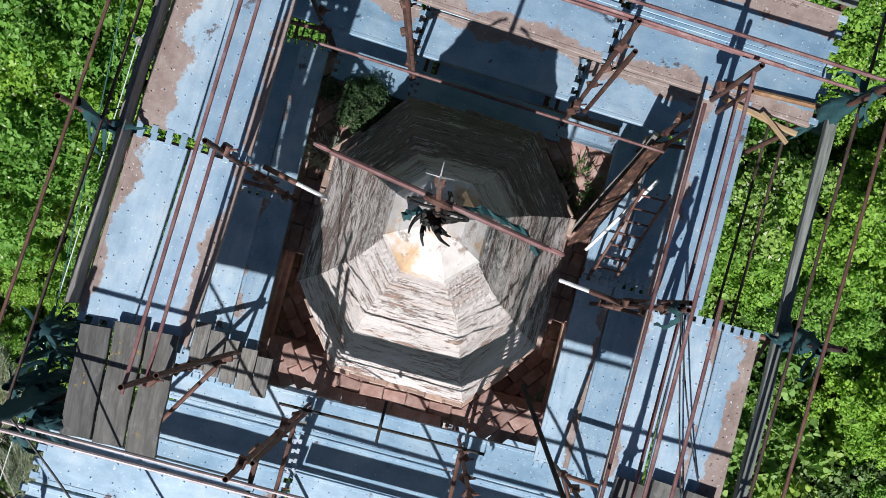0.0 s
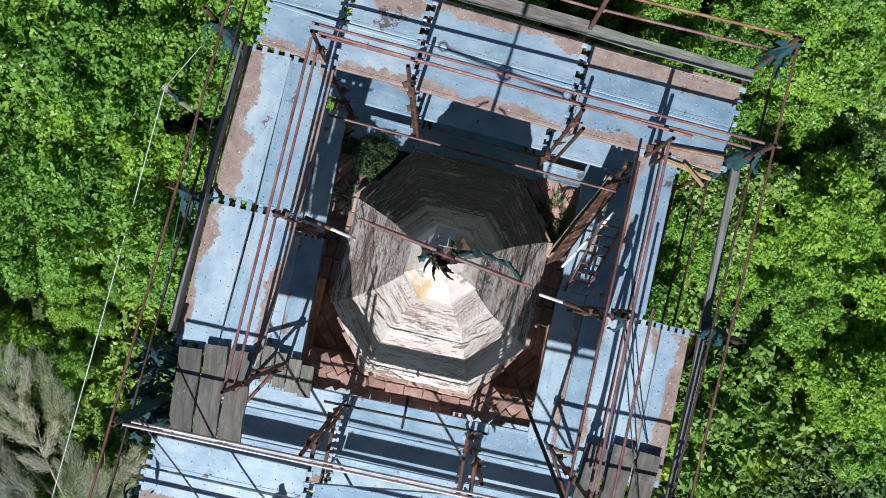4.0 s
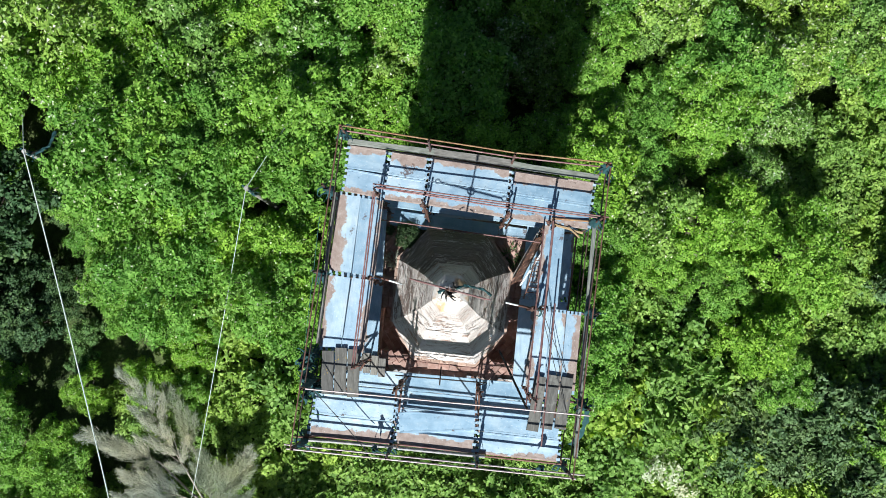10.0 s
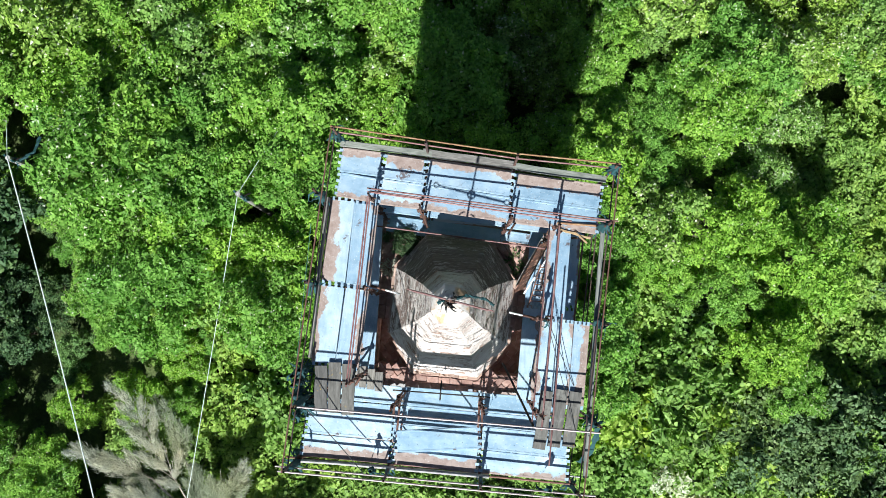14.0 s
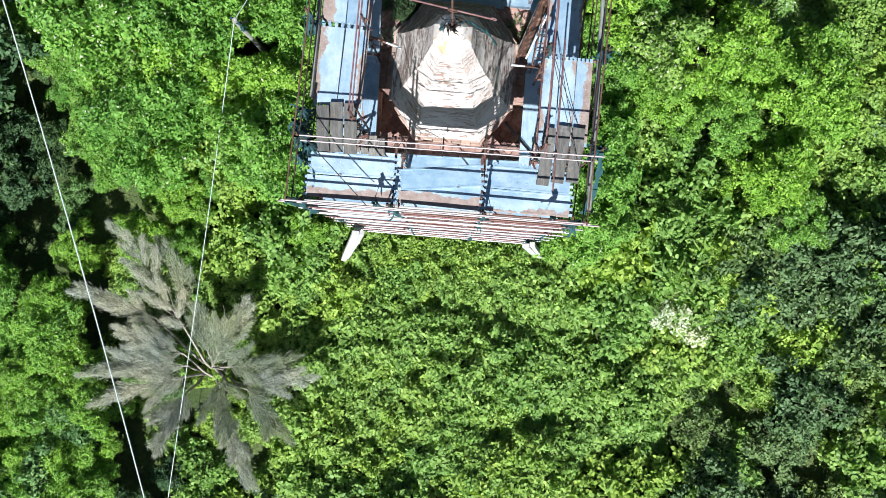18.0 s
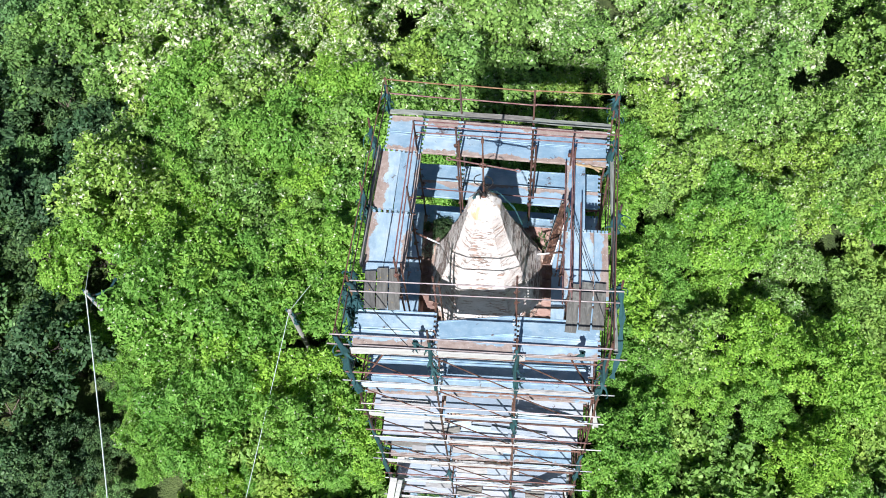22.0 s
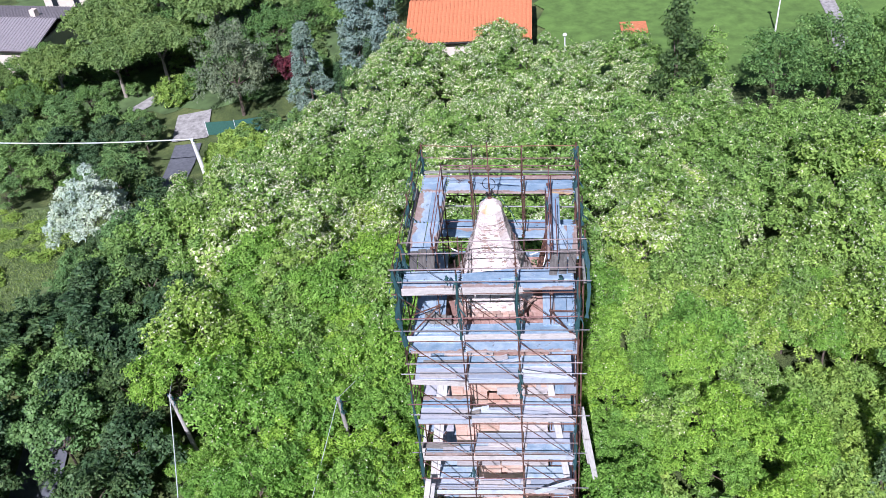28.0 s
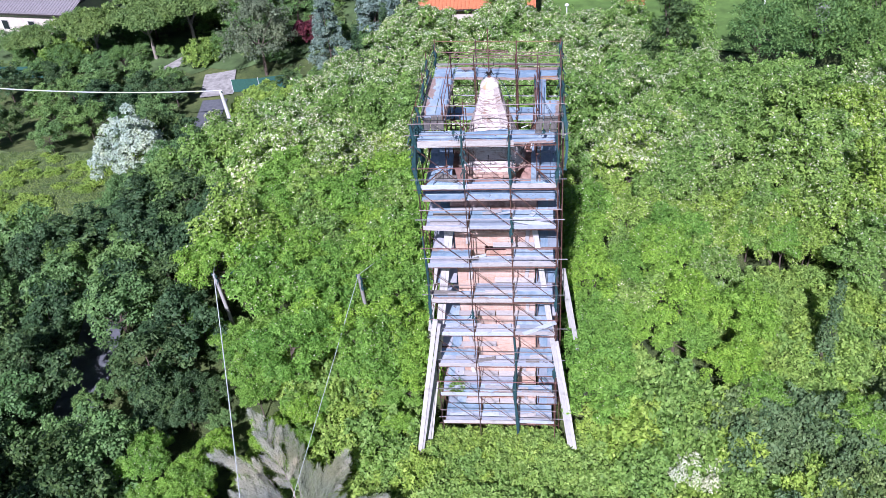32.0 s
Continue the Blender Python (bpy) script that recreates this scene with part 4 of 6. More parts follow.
def plank(p, q, w, z, mat=M_PLANK, detail=False, label="blue-grey galvanised steel scaffold plank", jitter=0.012, tip=0.0):
    """A plank whose middle line runs from p to q at height z."""
    j = lambda: rnd.uniform(-jitter, jitter)
    a, b = V((p[0] + j(), p[1] + j(), z + abs(j()))), V((q[0] + j(), q[1] + j(), z + abs(j())))
    m, L = along(a, b)
    ob = thing("steel_plank", label, "plank", "steel planks of the scaffold decks", m=m @ pose(0, 0, 0, tip, 0, 0))
    L -= 0.06
    part("panel", plank_mesh(L, w - 0.012, mat, detail), None, ob)
    if detail:
        for s in (-1, 1):
            for y in (-0.19, -0.065, 0.065, 0.19):
                hk = part("hook", HOOK, None, ob)
                hk.matrix_basis = pose(s * (L / 2 + 0.02), y * w / 0.5, -0.004) @ pose(0, 0, 0, 0, 0, 0 if s > 0 else 180)
    return ob


def bay(o0, o1, i0, i1, z, n=2, mats=("c",), detail=False, skip=()):
    """n planks side by side from the outer edge o0-o1 to the inner edge i0-i1. Codes: c clean, d half brown, s brown strip; capital: dirt on the inner side."""
    for k in range(n):
        if k in skip:
            continue
        f = (k + 0.5) / n
        p, q = lerp(o0, i0, f), lerp(o1, i1, f)
        w = ((V(o0) - V(i0)).length / n)
        code = mats[k % len(mats)]
        mat = {"c": M_PLANK, "g": M_PLANK_GREY, "d": M_PLANK_DIRTY, "s": M_PLANK_HALF}[code.lower()]
        out = V(o0) - V(i0)
        left = V((p[1] - q[1], q[0] - p[0]))
        if (left.dot(out) < 0) != code.isupper():
            p, q = q, p
        plank(p, q, w, z, mat, detail, "blue-grey galvanised steel scaffold plank" if code in "cg" else "steel scaffold plank partly covered by brown dirt")


Z0 = LEVELS[0]
# top deck, back side
bay((-2.42, 2.80), (-1.58, 2.76), (-2.48, 1.80), (-1.62, 1.72), Z0 + 0.01, 2, ("s", "S"), True)
bay((-1.56, 2.76), (-0.72, 2.70), (-1.60, 1.72), (-0.75, 1.66), Z0, 2, ("d", "S"), True)
bay((-0.69, 2.70), (1.01, 2.58), (-0.72, 1.66), (1.00, 1.55), Z0, 2, ("s", "S"), True)
bay((1.05, 2.58), (2.80, 2.46), (1.02, 1.55), (2.76, 1.44), Z0, 2, ("d", "S"), True)
# left side
bay((-2.60, 0.10), (-2.56, 1.78), (-1.62, 0.06), (-1.58, 1.70), Z0, 2, ("d", "S"), True)
bay((-2.66, -1.50), (-2.60, 0.06), (-1.72, -1.56), (-1.62, 0.02), Z0, 2, ("s", "S"), True)
# right side: a single plank, then three
bay((2.22, -0.24), (2.26, 1.50), (1.76, -0.24), (1.78, 1.50), Z0, 1, ("S",), True)
bay((2.73, -0.30), (2.72, -1.95), (1.78, -0.28), (1.76, -1.95), Z0, 3, ("d", "s", "S"), True)
# front side
bay((-2.70, -3.30), (-0.95, -3.32), (-2.62, -2.42), (-0.93, -2.43), Z0 - 0.01, 2, ("d", "c"), True)
bay((-0.90, -3.30), (0.76, -3.36), (-0.90, -2.80), (0.76, -2.86), Z0, 1, ("d",), True)
bay((-0.88, -3.10), (0.74, -2.90), (-0.88, -2.66), (0.74, -2.44), Z0 + 0.06, 1, ("c",), True)
bay((0.80, -3.34), (2.50, -3.36), (0.82, -2.44), (2.46, -2.50), Z0, 2, ("s", "c"), True)

# lower decks
for i, z in enumerate(LEVELS[1:], 1):
    det = i == 1
    mats = (("g", "S"), ("s", "g"), ("g", "c"))[i % 3] if i > 1 else ("s", "c")
    for x0, x1 in ((-2.70, -0.96), (-0.93, 0.78), (0.81, 2.52)):
        bay((x0, -3.26), (x1, -3.28), (x0, -2.22), (x1, -2.22), z, 2, mats, det, (0, 1) if i == 1 else (1,) if i > 2 and rnd.random() < 0.25 else ())
        if i == 1:
            bay((x0, -3.30), (x1, -3.32), (x0, -2.03), (x1, -2.02), 15.32, 3, ("s", "c", "c"), True)
    for x0, x1 in ((-2.4, -0.74), (-0.71, 0.99), (1.02, 2.76)):
        bay((x0, 2.72 - 0.05 * x0), (x1, 2.72 - 0.05 * x1), (x0, 1.70 - 0.05 * x0), (x1, 1.70 - 0.05 * x1), z, 2, mats[::-1], det, (1,) if i == 2 else ())
    li, ri = (-1.65, 1.62) if i == 1 else (-1.76, 1.82)
    zl = 15.35 if i == 1 else z
    for y0, y1 in ((-2.15, -0.02), (0.04, 1.72)):
        bay((-2.66, y0), (-2.62, y1), (li - 0.03 - 0.03 * y0, y0), (li - 0.03 - 0.03 * y1, y1), zl, 3 if i == 1 else 2, mats, det)
        bay((2.78, y0), (2.80, y1), (ri + 0.02 * y0, y0), (ri + 0.02 * y1, y1), zl, 3 if i == 1 else 2, mats, det)
    if i == 1:
        for x0, x1 in ((-1.6, -0.7), (-0.68, 1.0), (1.02, 1.7)):
            bay((x0, 1.72 - 0.05 * x0), (x1, 1.72 - 0.05 * x1), (x0, 1.42), (x1, 1.36), 15.32, 1, ("c",), True)
    else:
        for x0, x1 in ((-1.75, -0.1), (-0.05, 1.7)):
            if rnd.random() < 0.5:
                continue
            p, q = (x0, -2.02, z + 0.02), (x1, -2.02 - rnd.uniform(-0.03, 0.03), z + 0.02)
            mb = MB()
            m, L = along(p, q)
            mb.box(pose(0, 0, 0), L, 0.3, 0.04, 1.0, 0.006)
            thing("deck_board", "pale weathered timber board lying on a scaffold deck", "board", "deck boards", m=m, mb=mb, mat=M_TOE)


def board(p, q, w, h, mat, label, name="toe_board", cat="board", group="", up=(0, 0, 1)):
    m, L = along(p, q, up)
    mb = MB()
    # slightly bowed plank in four lengths
    r = random.Random(int(abs(p[0] * 91 + p[2] * 37 + q[1] * 13)))
    n = 4
    pts = [V((-L / 2 + L * k / n, r.uniform(-0.008, 0.008), r.uniform(-0.006, 0.006))) for k in range(n + 1)]
    prof = [(-w / 2, -h / 2), (w / 2, -h / 2), (w / 2, h / 2 - 0.005), (w / 2 - 0.005, h / 2), (-w / 2 + 0.005, h / 2), (-w / 2, h / 2 - 0.005)]
    vs = [(c.x, c.y + a, c.z + b) for c in pts for a, b in prof]
    k = len(prof)
    fs = [(s * k + i, s * k + (i + 1) % k, (s + 1) * k + (i + 1) % k, (s + 1) * k + i)[::-1] for s in range(n) for i in range(k)]
    fs += [tuple(range(k)), tuple(range((n + 1) * k - 1, n * k - 1, -1))]
    mb.add(vs, fs)
    return thing(name, label, cat, group, m=m, mb=mb, mat=mat)


# toe boards along the front, one or two lengths a level
for i, z in enumerate(LEVELS):
    mats = (M_TOE, M_TOEBLUE)
    tilt = 0.12 if i == 2 else 0.0
    zc = z + 0.03
    a, b = (-2.66 if i == 0 else -2.78), (2.50 if i == 0 else 2.58)
    cut = rnd.choice((-0.9, 0.75))
    lab = "pale weathered timber toe board along a scaffold deck"
    if i == 0:
        board((a, -3.385, 18.0), (-0.85, -3.39, 17.99), 0.035, 0.27, M_TOE, lab, group="front toe boards")
        board((-0.82, -3.385, 18.0), (0.98, -3.405, 17.99), 0.035, 0.27, M_TOE, lab, group="front toe boards")
        continue
    board((a, -3.385, zc), (cut, -3.39, zc - tilt), 0.035, 0.2, mats[i % 2], lab, group="front toe boards")
    board((cut + 0.02, -3.355, zc + 0.01 - tilt * 0.7), (b, -3.37, zc + 0.01), 0.035, 0.2, mats[(i + 1) % 2], lab, group="front toe boards")
# slipped boards
board((0.85, -3.30, 14.36), (2.55, -3.36, 14.02), 0.03, 0.24, M_TOEBLUE, "pale blue board slipped aslant on a scaffold deck", "loose_board")
board((1.2, -3.46, 8.1), (2.62, -3.50, 8.85), 0.03, 0.22, M_TOEBLUE, "pale blue board hanging aslant from the scaffold", "loose_board")
# timbers along the top deck edges
board((-2.45, 2.86, 18.08), (-0.62, 2.78, 18.1), 0.12, 0.05, M_SPLIT, "grey weathered timber along the deck edge", "edge_timber", group="edge timbers")
board((-0.80, 2.80, 18.1), (1.05, 2.68, 18.09), 0.15, 0.05, M_GREYWOOD, "grey weathered timber along the deck edge", "edge_timber", group="edge timbers")
board((1.0, 2.67, 18.1), (2.84, 2.54, 18.08), 0.13, 0.05, M_SPLIT, "grey weathered timber along the deck edge", "edge_timber", group="edge timbers")
board((-2.67, -1.4, 18.10), (-2.63, 0.1, 18.10), 0.05, 0.2, M_GREYWOOD, "dark grey timber along the deck edge", "edge_timber", group="edge timbers")
board((-2.65, 0.1, 18.10), (-2.58, 1.75, 18.10), 0.05, 0.2, M_GREYWOOD, "dark grey timber along the deck edge", "edge_timber", group="edge timbers")
board((2.81, -3.25, 18.12), (2.83, 1.55, 18.14), 0.085, 0.07, M_SPLIT, "long grey split timber along the deck edge", "edge_timber", group="edge timbers")
board((1.98, 1.50, 18.03), (2.62, 1.36, 18.03), 0.045, 0.03, M_YELLOWWOOD, "short yellow wooden batten", "batten")
board((2.30, 1.46, 18.05), (2.55, 1.26, 18.06), 0.035, 0.03, M_YELLOWWOOD, "short yellow wooden batten", "batten")
# wooden boards across the corners
for k in range(3):
    x = -2.42 + 0.265 * k
    board((x - 0.02, -1.52 + 0.04 * k + rnd.uniform(-0.03, 0.03), 18.06), (x + 0.05, -2.42 + rnd.uniform(-0.03, 0.03), 18.055), 0.245, 0.045, M_DARKWOOD, "old grey wooden plank with lichen across the deck corner", "corner_board", group="corner boards")
for k in range(5):
    x = -2.24 + 0.185 * k
    board((x, -1.55 - 0.05 * k, 15.44), (x + 0.02, -2.06 - 0.03 * k, 15.43), 0.17, 0.03, M_GREYWOOD, "short grey wooden board", "corner_board", group="inner corner boards")
for k in range(3):
    x = 1.98 + 0.28 * k
    board((x, -1.62 - rnd.uniform(0, 0.08), 18.07), (x - 0.08, -2.7 + rnd.uniform(-0.1, 0.1), 18.05), 0.24, 0.05, M_DARKWOOD, "old grey wooden plank with worn rounded ends", "corner_board", group="corner boards by the ladder side")
# leaning rusty sheet beside the ladder
board((1.50, 0.34, 15.28), (1.90, 1.38, 16.5), 0.36, 0.02, M_RUSTPLATE, "rust-eaten steel sheet leaning on a standard", "rusty_sheet", "sheet", up=(0.75, -0.5, 0.5))
board((1.40, 0.42, 15.28), (1.82, 1.42, 16.55), 0.05, 0.05, M_GREYWOOD, "grey timber edge leaning beside the rusty sheet", "leaning_board", "board")
board((1.60, 0.26, 15.40), (1.92, 0.98, 16.6), 0.035, 0.03, M_PALEPIPE, "thin white batten leaning by the sheet", "white_batten", "batten")
# loose boards and offcuts lying about on the lower decks
cr = random.Random(17)
for i, z in enumerate(LEVELS[1:], 1):
    for k in range(0 if i == 1 else 5):
        x, y, a = cr.uniform(-2.4, 2.2), cr.uniform(-3.12, -2.3 if i < 3 else -2.85), (60 if i < 3 and k == 4 else 0) + cr.uniform(-7, 7)
        ln = cr.uniform(0.5, 1.5) * (0.5 if abs(a) > 20 else 1)
        c, n = math.cos(radians(a)) * ln / 2, math.sin(radians(a)) * ln / 2
        board((x - c, y - n, z + 0.035 + 0.012 * k), (x + c, y + n, z + 0.04 + 0.012 * k + cr.choice((0, 0, 0.12))), cr.uniform(0.12, 0.24), 0.035, cr.choice((M_GREYWOOD, M_TOEBLUE, M_TOE, M_TOE)), "weathered board lying loose on a scaffold deck", "loose_board", group="loose boards on the decks")
    for x in (-1.25, 1.2):
        if i > 1 and cr.random() < 0.75:
            board((x + cr.uniform(-0.2, 0.2), -1.95, z + 0.03), (x + cr.uniform(-0.3, 0.3), -1.86, z + cr.uniform(0.7, 1.7)), 0.16, 0.05, cr.choice((M_TOE, M_PROP)), "pale upright beam propped against the tower wall", "upright_beam", "beam", "upright beams", up=(0, -1, 0.2))


def ladder():
    lad = thing("ladder", "narrow rusty steel ladder standing between scaffold decks", "ladder")
    p0, p1 = V((1.86, 0.05, 15.40)), V((1.94, 0.87, 16.62))
    for s in (-0.13, 0.13):
        mb = MB()
        mb.tube(p0 + V((s, 0, 0)), p1 + V((s, 0, 0)), 0.016, 6)
        part("stile", mb, M_TUBE, lad)
    for k in range(7):
        c = p0.lerp(p1, (k + 0.5) / 7)
        mb = MB()
        mb.tube(c - V((0.13, 0, 0)), c + V((0.13, 0, 0)), 0.011, 6)
        part("rung", mb, M_TUBE, lad)


ladder()

# ---------------------------------------------------------------- raking timber shores
for p, q, w, h in (((-4.12, -4.72, -0.1), (-2.62, -3.72, 9.2), 0.2, 0.12), ((-4.00, -4.62, -0.1), (-2.46, -3.70, 8.9), 0.14, 0.12),
                   ((-3.72, -4.22, -0.1), (-1.95, -2.05, 12.9), 0.22, 0.12), ((-3.60, -4.10, -0.1), (-1.80, -2.02, 12.8), 0.16, 0.12),
                   ((3.50, -3.88, -0.1), (1.72, -2.05, 13.0), 0.24, 0.12), ((3.62, -3.95, -0.1), (2.46, -3.72, 8.0), 0.22, 0.12), ((3.74, -3.98, -0.1), (2.66, -3.66, 7.8), 0.16, 0.12),
                   ((4.40, 0.1, -0.2), (3.0, -0.6, 9.4), 0.22, 0.12), ((4.15, 0.9, -0.2), (3.0, 0.3, 8.4), 0.2, 0.12),
                   ((-4.3, 0.9, -0.2), (-2.95, 0.5, 8.6), 0.2, 0.12)):
    board(p, q, w, h, M_PROP, "long sun-bleached timber shore leaning on the scaffolding", "raking_shore", "beam", "raking shores", up=(0, -1, 0.3))

# ---------------------------------------------------------------- plants
def leaf_cloud(seed, n, size, clumps, rx, rz, shape="dome", rc=0.36, aspect=0.55, flat=0.3):
    """Leaves set on the outsides of many small clumps, which fill a crown with gaps between them."""
    g = np.random.default_rng(seed)
    d = g.normal(size=(clumps, 3))
    d /= np.linalg.norm(d, axis=1)[:, None]
    d[:, 2] = np.abs(d[:, 2]) * 1.2 - 0.3
    rad = g.uniform(0.45, 1.0, clumps)[:, None] ** 0.7
    ang = np.arctan2(d[:, 1], d[:, 0])
    lob = (1 + 0.2 * np.sin(3 * ang + seed) + 0.12 * np.sin(5 * ang + 2 * seed))[:, None]
    c = d * rad * lob * np.array([rx, rx, rz])
    if shape == "cone":
        h = g.uniform(0, 1, clumps) ** 1.3
        a = g.uniform(0, 6.283, clumps)
        r = (1 - h) * g.uniform(0.5, 1.05, clumps) + 0.05
        c = np.stack([r * rx * np.cos(a), r * rx * np.sin(a), (h * 2 - 1) * rz], 1)
    elif shape == "umbrella":
        c[:, 2] = np.abs(c[:, 2]) * 0.6 + g.uniform(-0.1, 0.1, clumps)
    cr = rc * g.uniform(0.6, 1.35, clumps)
    wt = cr ** 2
    which = g.choice(clumps, n, p=wt / wt.sum())
    o = g.normal(size=(n, 3))
    o /= np.linalg.norm(o, axis=1)[:, None]
    o[:, 2] = np.where(o[:, 2] < -0.25, -o[:, 2], o[:, 2])
    p = c[which] + o * (cr[which] * g.uniform(0.55, 1.12, n))[:, None] * np.array([1, 1, 0.8])
    nrm = o * (0.75 - 0.5 * flat) + np.array([0, 0, 0.35 + 0.5 * flat]) + g.normal(size=(n, 3)) * 0.38
    nrm /= np.linalg.norm(nrm, axis=1)[:, None]
    u = np.cross(nrm, g.normal(size=(n, 3)))
    u /= np.linalg.norm(u, axis=1)[:, None] + 1e-9
    w = np.cross(nrm, u)
    s = (size * g.uniform(0.6, 1.35, n))[:, None]
    v = np.stack([p - u * s * 0.45 + w * s * aspect * 0.62, p + u * s * 0.75 - nrm * s * 0.1, p - u * s * 0.45 - w * s * aspect * 0.62], 1).reshape(-1, 3)
    return v, c


def cloud_mesh(name, v, mat, extra=None, mat2=None, k=3):
    """One mesh of many loose leaves, k corners each."""
    n = len(v) // k
    me = bpy.data.meshes.new(name)
    allv = v if extra is None else np.concatenate([v, extra])
    m = len(allv) // k
    me.from_pydata(allv.tolist(), [], np.arange(k * m).reshape(-1, k).tolist())
    me.materials.append(mat)
    if extra is not None:
        me.materials.append(mat2)
        me.polygons.foreach_set("material_index", [0] * n + [1] * (m - n))
    me.update()
    return me


def trunk_mesh(seed, h, r, clumps, mat, tilt=0.0, limbs=9):
    rr = random.Random(seed)
    mb = MB()
    pts = [V((0, 0, -0.4))]
    for k in range(1, 5):
        pts.append(V((rr.uniform(-0.1, 0.1) * k * 0.5 + tilt * k, rr.uniform(-0.1, 0.1) * k * 0.5, h * k / 4)))
    for k in range(4):
        mb.tube(pts[k], pts[k + 1], r * (1 - 0.17 * k), 7, r * (1 - 0.17 * (k + 1)))
    for c in rr.sample([tuple(q) for q in clumps], min(limbs, len(clumps))):
        a = pts[2].lerp(pts[4], rr.random())
        e = V(c) + V((0, 0, h))
        mid = a.lerp(e, 0.5) + V((rr.uniform(-0.2, 0.2), rr.uniform(-0.2, 0.2), 0.1))
        mb.tube(a, mid, r * 0.4, 5, r * 0.22)
        mb.tube(mid, e, r * 0.22, 5, r * 0.06)
    return mb.mesh("trunk", mat)


def tree_kind(seed, name, label, cat, leaf, bark, h, rx, rz, n, size, clumps=60, shape="dome", bloom=0.0, rc=0.36, aspect=0.55, group="", limbs=9, r=0.09, bs=0.55, flat=0.3):
    v, c = leaf_cloud(seed, n, size, clumps, rx, rz, shape, rc, aspect, flat)
    extra = None
    if bloom:
        g = np.random.default_rng(seed + 99)
        k = int(n * bloom)
        pick = g.integers(0, n, k)
        q = v.reshape(-1, 3, 3)[pick]
        mid = q.mean(1, keepdims=True)
        hang = mid + (q - mid) * np.array([bs, bs, bs]) + np.array([0, 0, 0.06]) + g.normal(size=(k, 1, 3)) * 0.06
        extra = hang.reshape(-1, 3)
    crown = cloud_mesh("crown", v, leaf, extra, M_BLOSSOM)
    trunk = trunk_mesh(seed, h, r, c, bark, 0.0, limbs)
    return dict(name=name, label=label, cat=cat, crown=crown, trunk=trunk, h=h, group=group, rx=rx)


def plant(kd, x, y, scale=1.0, turn=0.0, zs=1.0, sink=0.0):
    # no tall tree where the lane lies open
    if kd["h"] > 2 and scale > 0.4 and to_line(x, y, -24.2, 2.6, -20.8, -1.8) < 1.9:
        return None
    ob = thing(kd["name"], kd["label"], kd["cat"], kd["group"], m=Matrix.Translation((x, y, G(x, y) - sink)) @ pose(0, 0, 0, 0, 0, turn) @ Matrix.Diagonal((scale, scale, scale * zs, 1)))
    part("trunk", kd["trunk"], None, ob)
    c = part("crown", kd["crown"], None, ob)
    c.matrix_basis = Matrix.Translation((0, 0, kd["h"]))
    return ob


AC = "young acacia tree with bright green pinnate leaves"
ACB = "acacia tree with hanging white blossom clusters"
K_AC = [tree_kind(10 + i, "acacia_tree", AC, "tree", M_ACACIA, M_BARK, 3.5, 1.75, 1.6, 2700, 0.28, 62, bloom=(0.04, 0.14, 0.06, 0.2)[i], rc=0.39, aspect=0.72, bs=0.22, group="acacia wood") for i in range(4)]
K_NEAR = [tree_kind(16 + i, "acacia_tree", AC, "tree", M_ACACIA, M_BARK, 3.5, 1.75, 1.6, 4200, 0.22, 120, bloom=0.03 + 0.06 * i, rc=0.28, aspect=0.75, bs=0.26, group="acacia wood") for i in range(2)]
K_ACB = [tree_kind(20 + i, "acacia_tree", ACB, "tree", M_ACACIA_FAR, M_BARK, 4.2, 2.3, 2.8, 2900, 0.36, 54, bloom=1.4, rc=0.57, aspect=0.7, bs=0.31, group="flowering acacia wood") for i in range(3)]
K_FAR = [tree_kind(30 + i, "acacia_tree", "broad green acacia tree in the wood", "tree", M_ACACIA_FAR, M_BARK, 4.0, 2.4, 2.8, 2900, 0.36, 54, bloom=(0.2, 0.35, 0.12)[i], rc=0.57, aspect=0.7, bs=0.29, group="acacia wood on the slope") for i in range(3)]
K_BR = [tree_kind(40 + i, "bramble_bush", "low bramble thicket with yellow-green leaves", "shrub", M_BRAMBLE, M_BARK, 0.5, 1.4, 0.9, 1900, 0.26, 130, rc=0.185, aspect=0.85, flat=0.85, group="bramble thicket", limbs=5, r=0.03) for i in range(4)]
K_GR = [tree_kind(45 + i, "grey_shrub", "low grey-green shrub with thin twigs", "shrub", M_GREYLEAF, M_TWIG, 0.7, 1.4, 1.0, 1800, 0.23, 90, rc=0.2, aspect=0.75, flat=0.7, group="grey shrubs", limbs=12, r=0.04) for i in range(2)]
K_DK = [tree_kind(50 + i, "evergreen_tree", "dark green evergreen oak tree", "tree", M_DARKLEAF, M_BARK, 2.8, 2.1, 2.3, 2300, 0.38, 60, rc=0.42, aspect=0.7, group="evergreen trees") for i in range(3)]
K_MID = [tree_kind(55 + i, "garden_tree", "mid-green leafy tree near the garden", "tree", M_MIDLEAF, M_BARK, 2.8, 2.1, 2.3, 2300, 0.38, 60, rc=0.42, aspect=0.7, group="trees round the garden") for i in range(2)]
K_SILVER = tree_kind(60, "silver_tree", "silvery white-leaved poplar tree", "tree", M_SILVER, M_TWIG, 2.8, 2.45, 3.2, 9500, 0.34, 150, rc=0.45, aspect=0.7)
K_WHITE = tree_kind(61, "elder_bush", "bush covered in creamy white flowers", "shrub", M_BRAMBLE, M_BARK, 0.9, 1.1, 1.2, 2200, 0.13, 40, bloom=0.9, rc=0.26, bs=0.9, limbs=5, r=0.03)
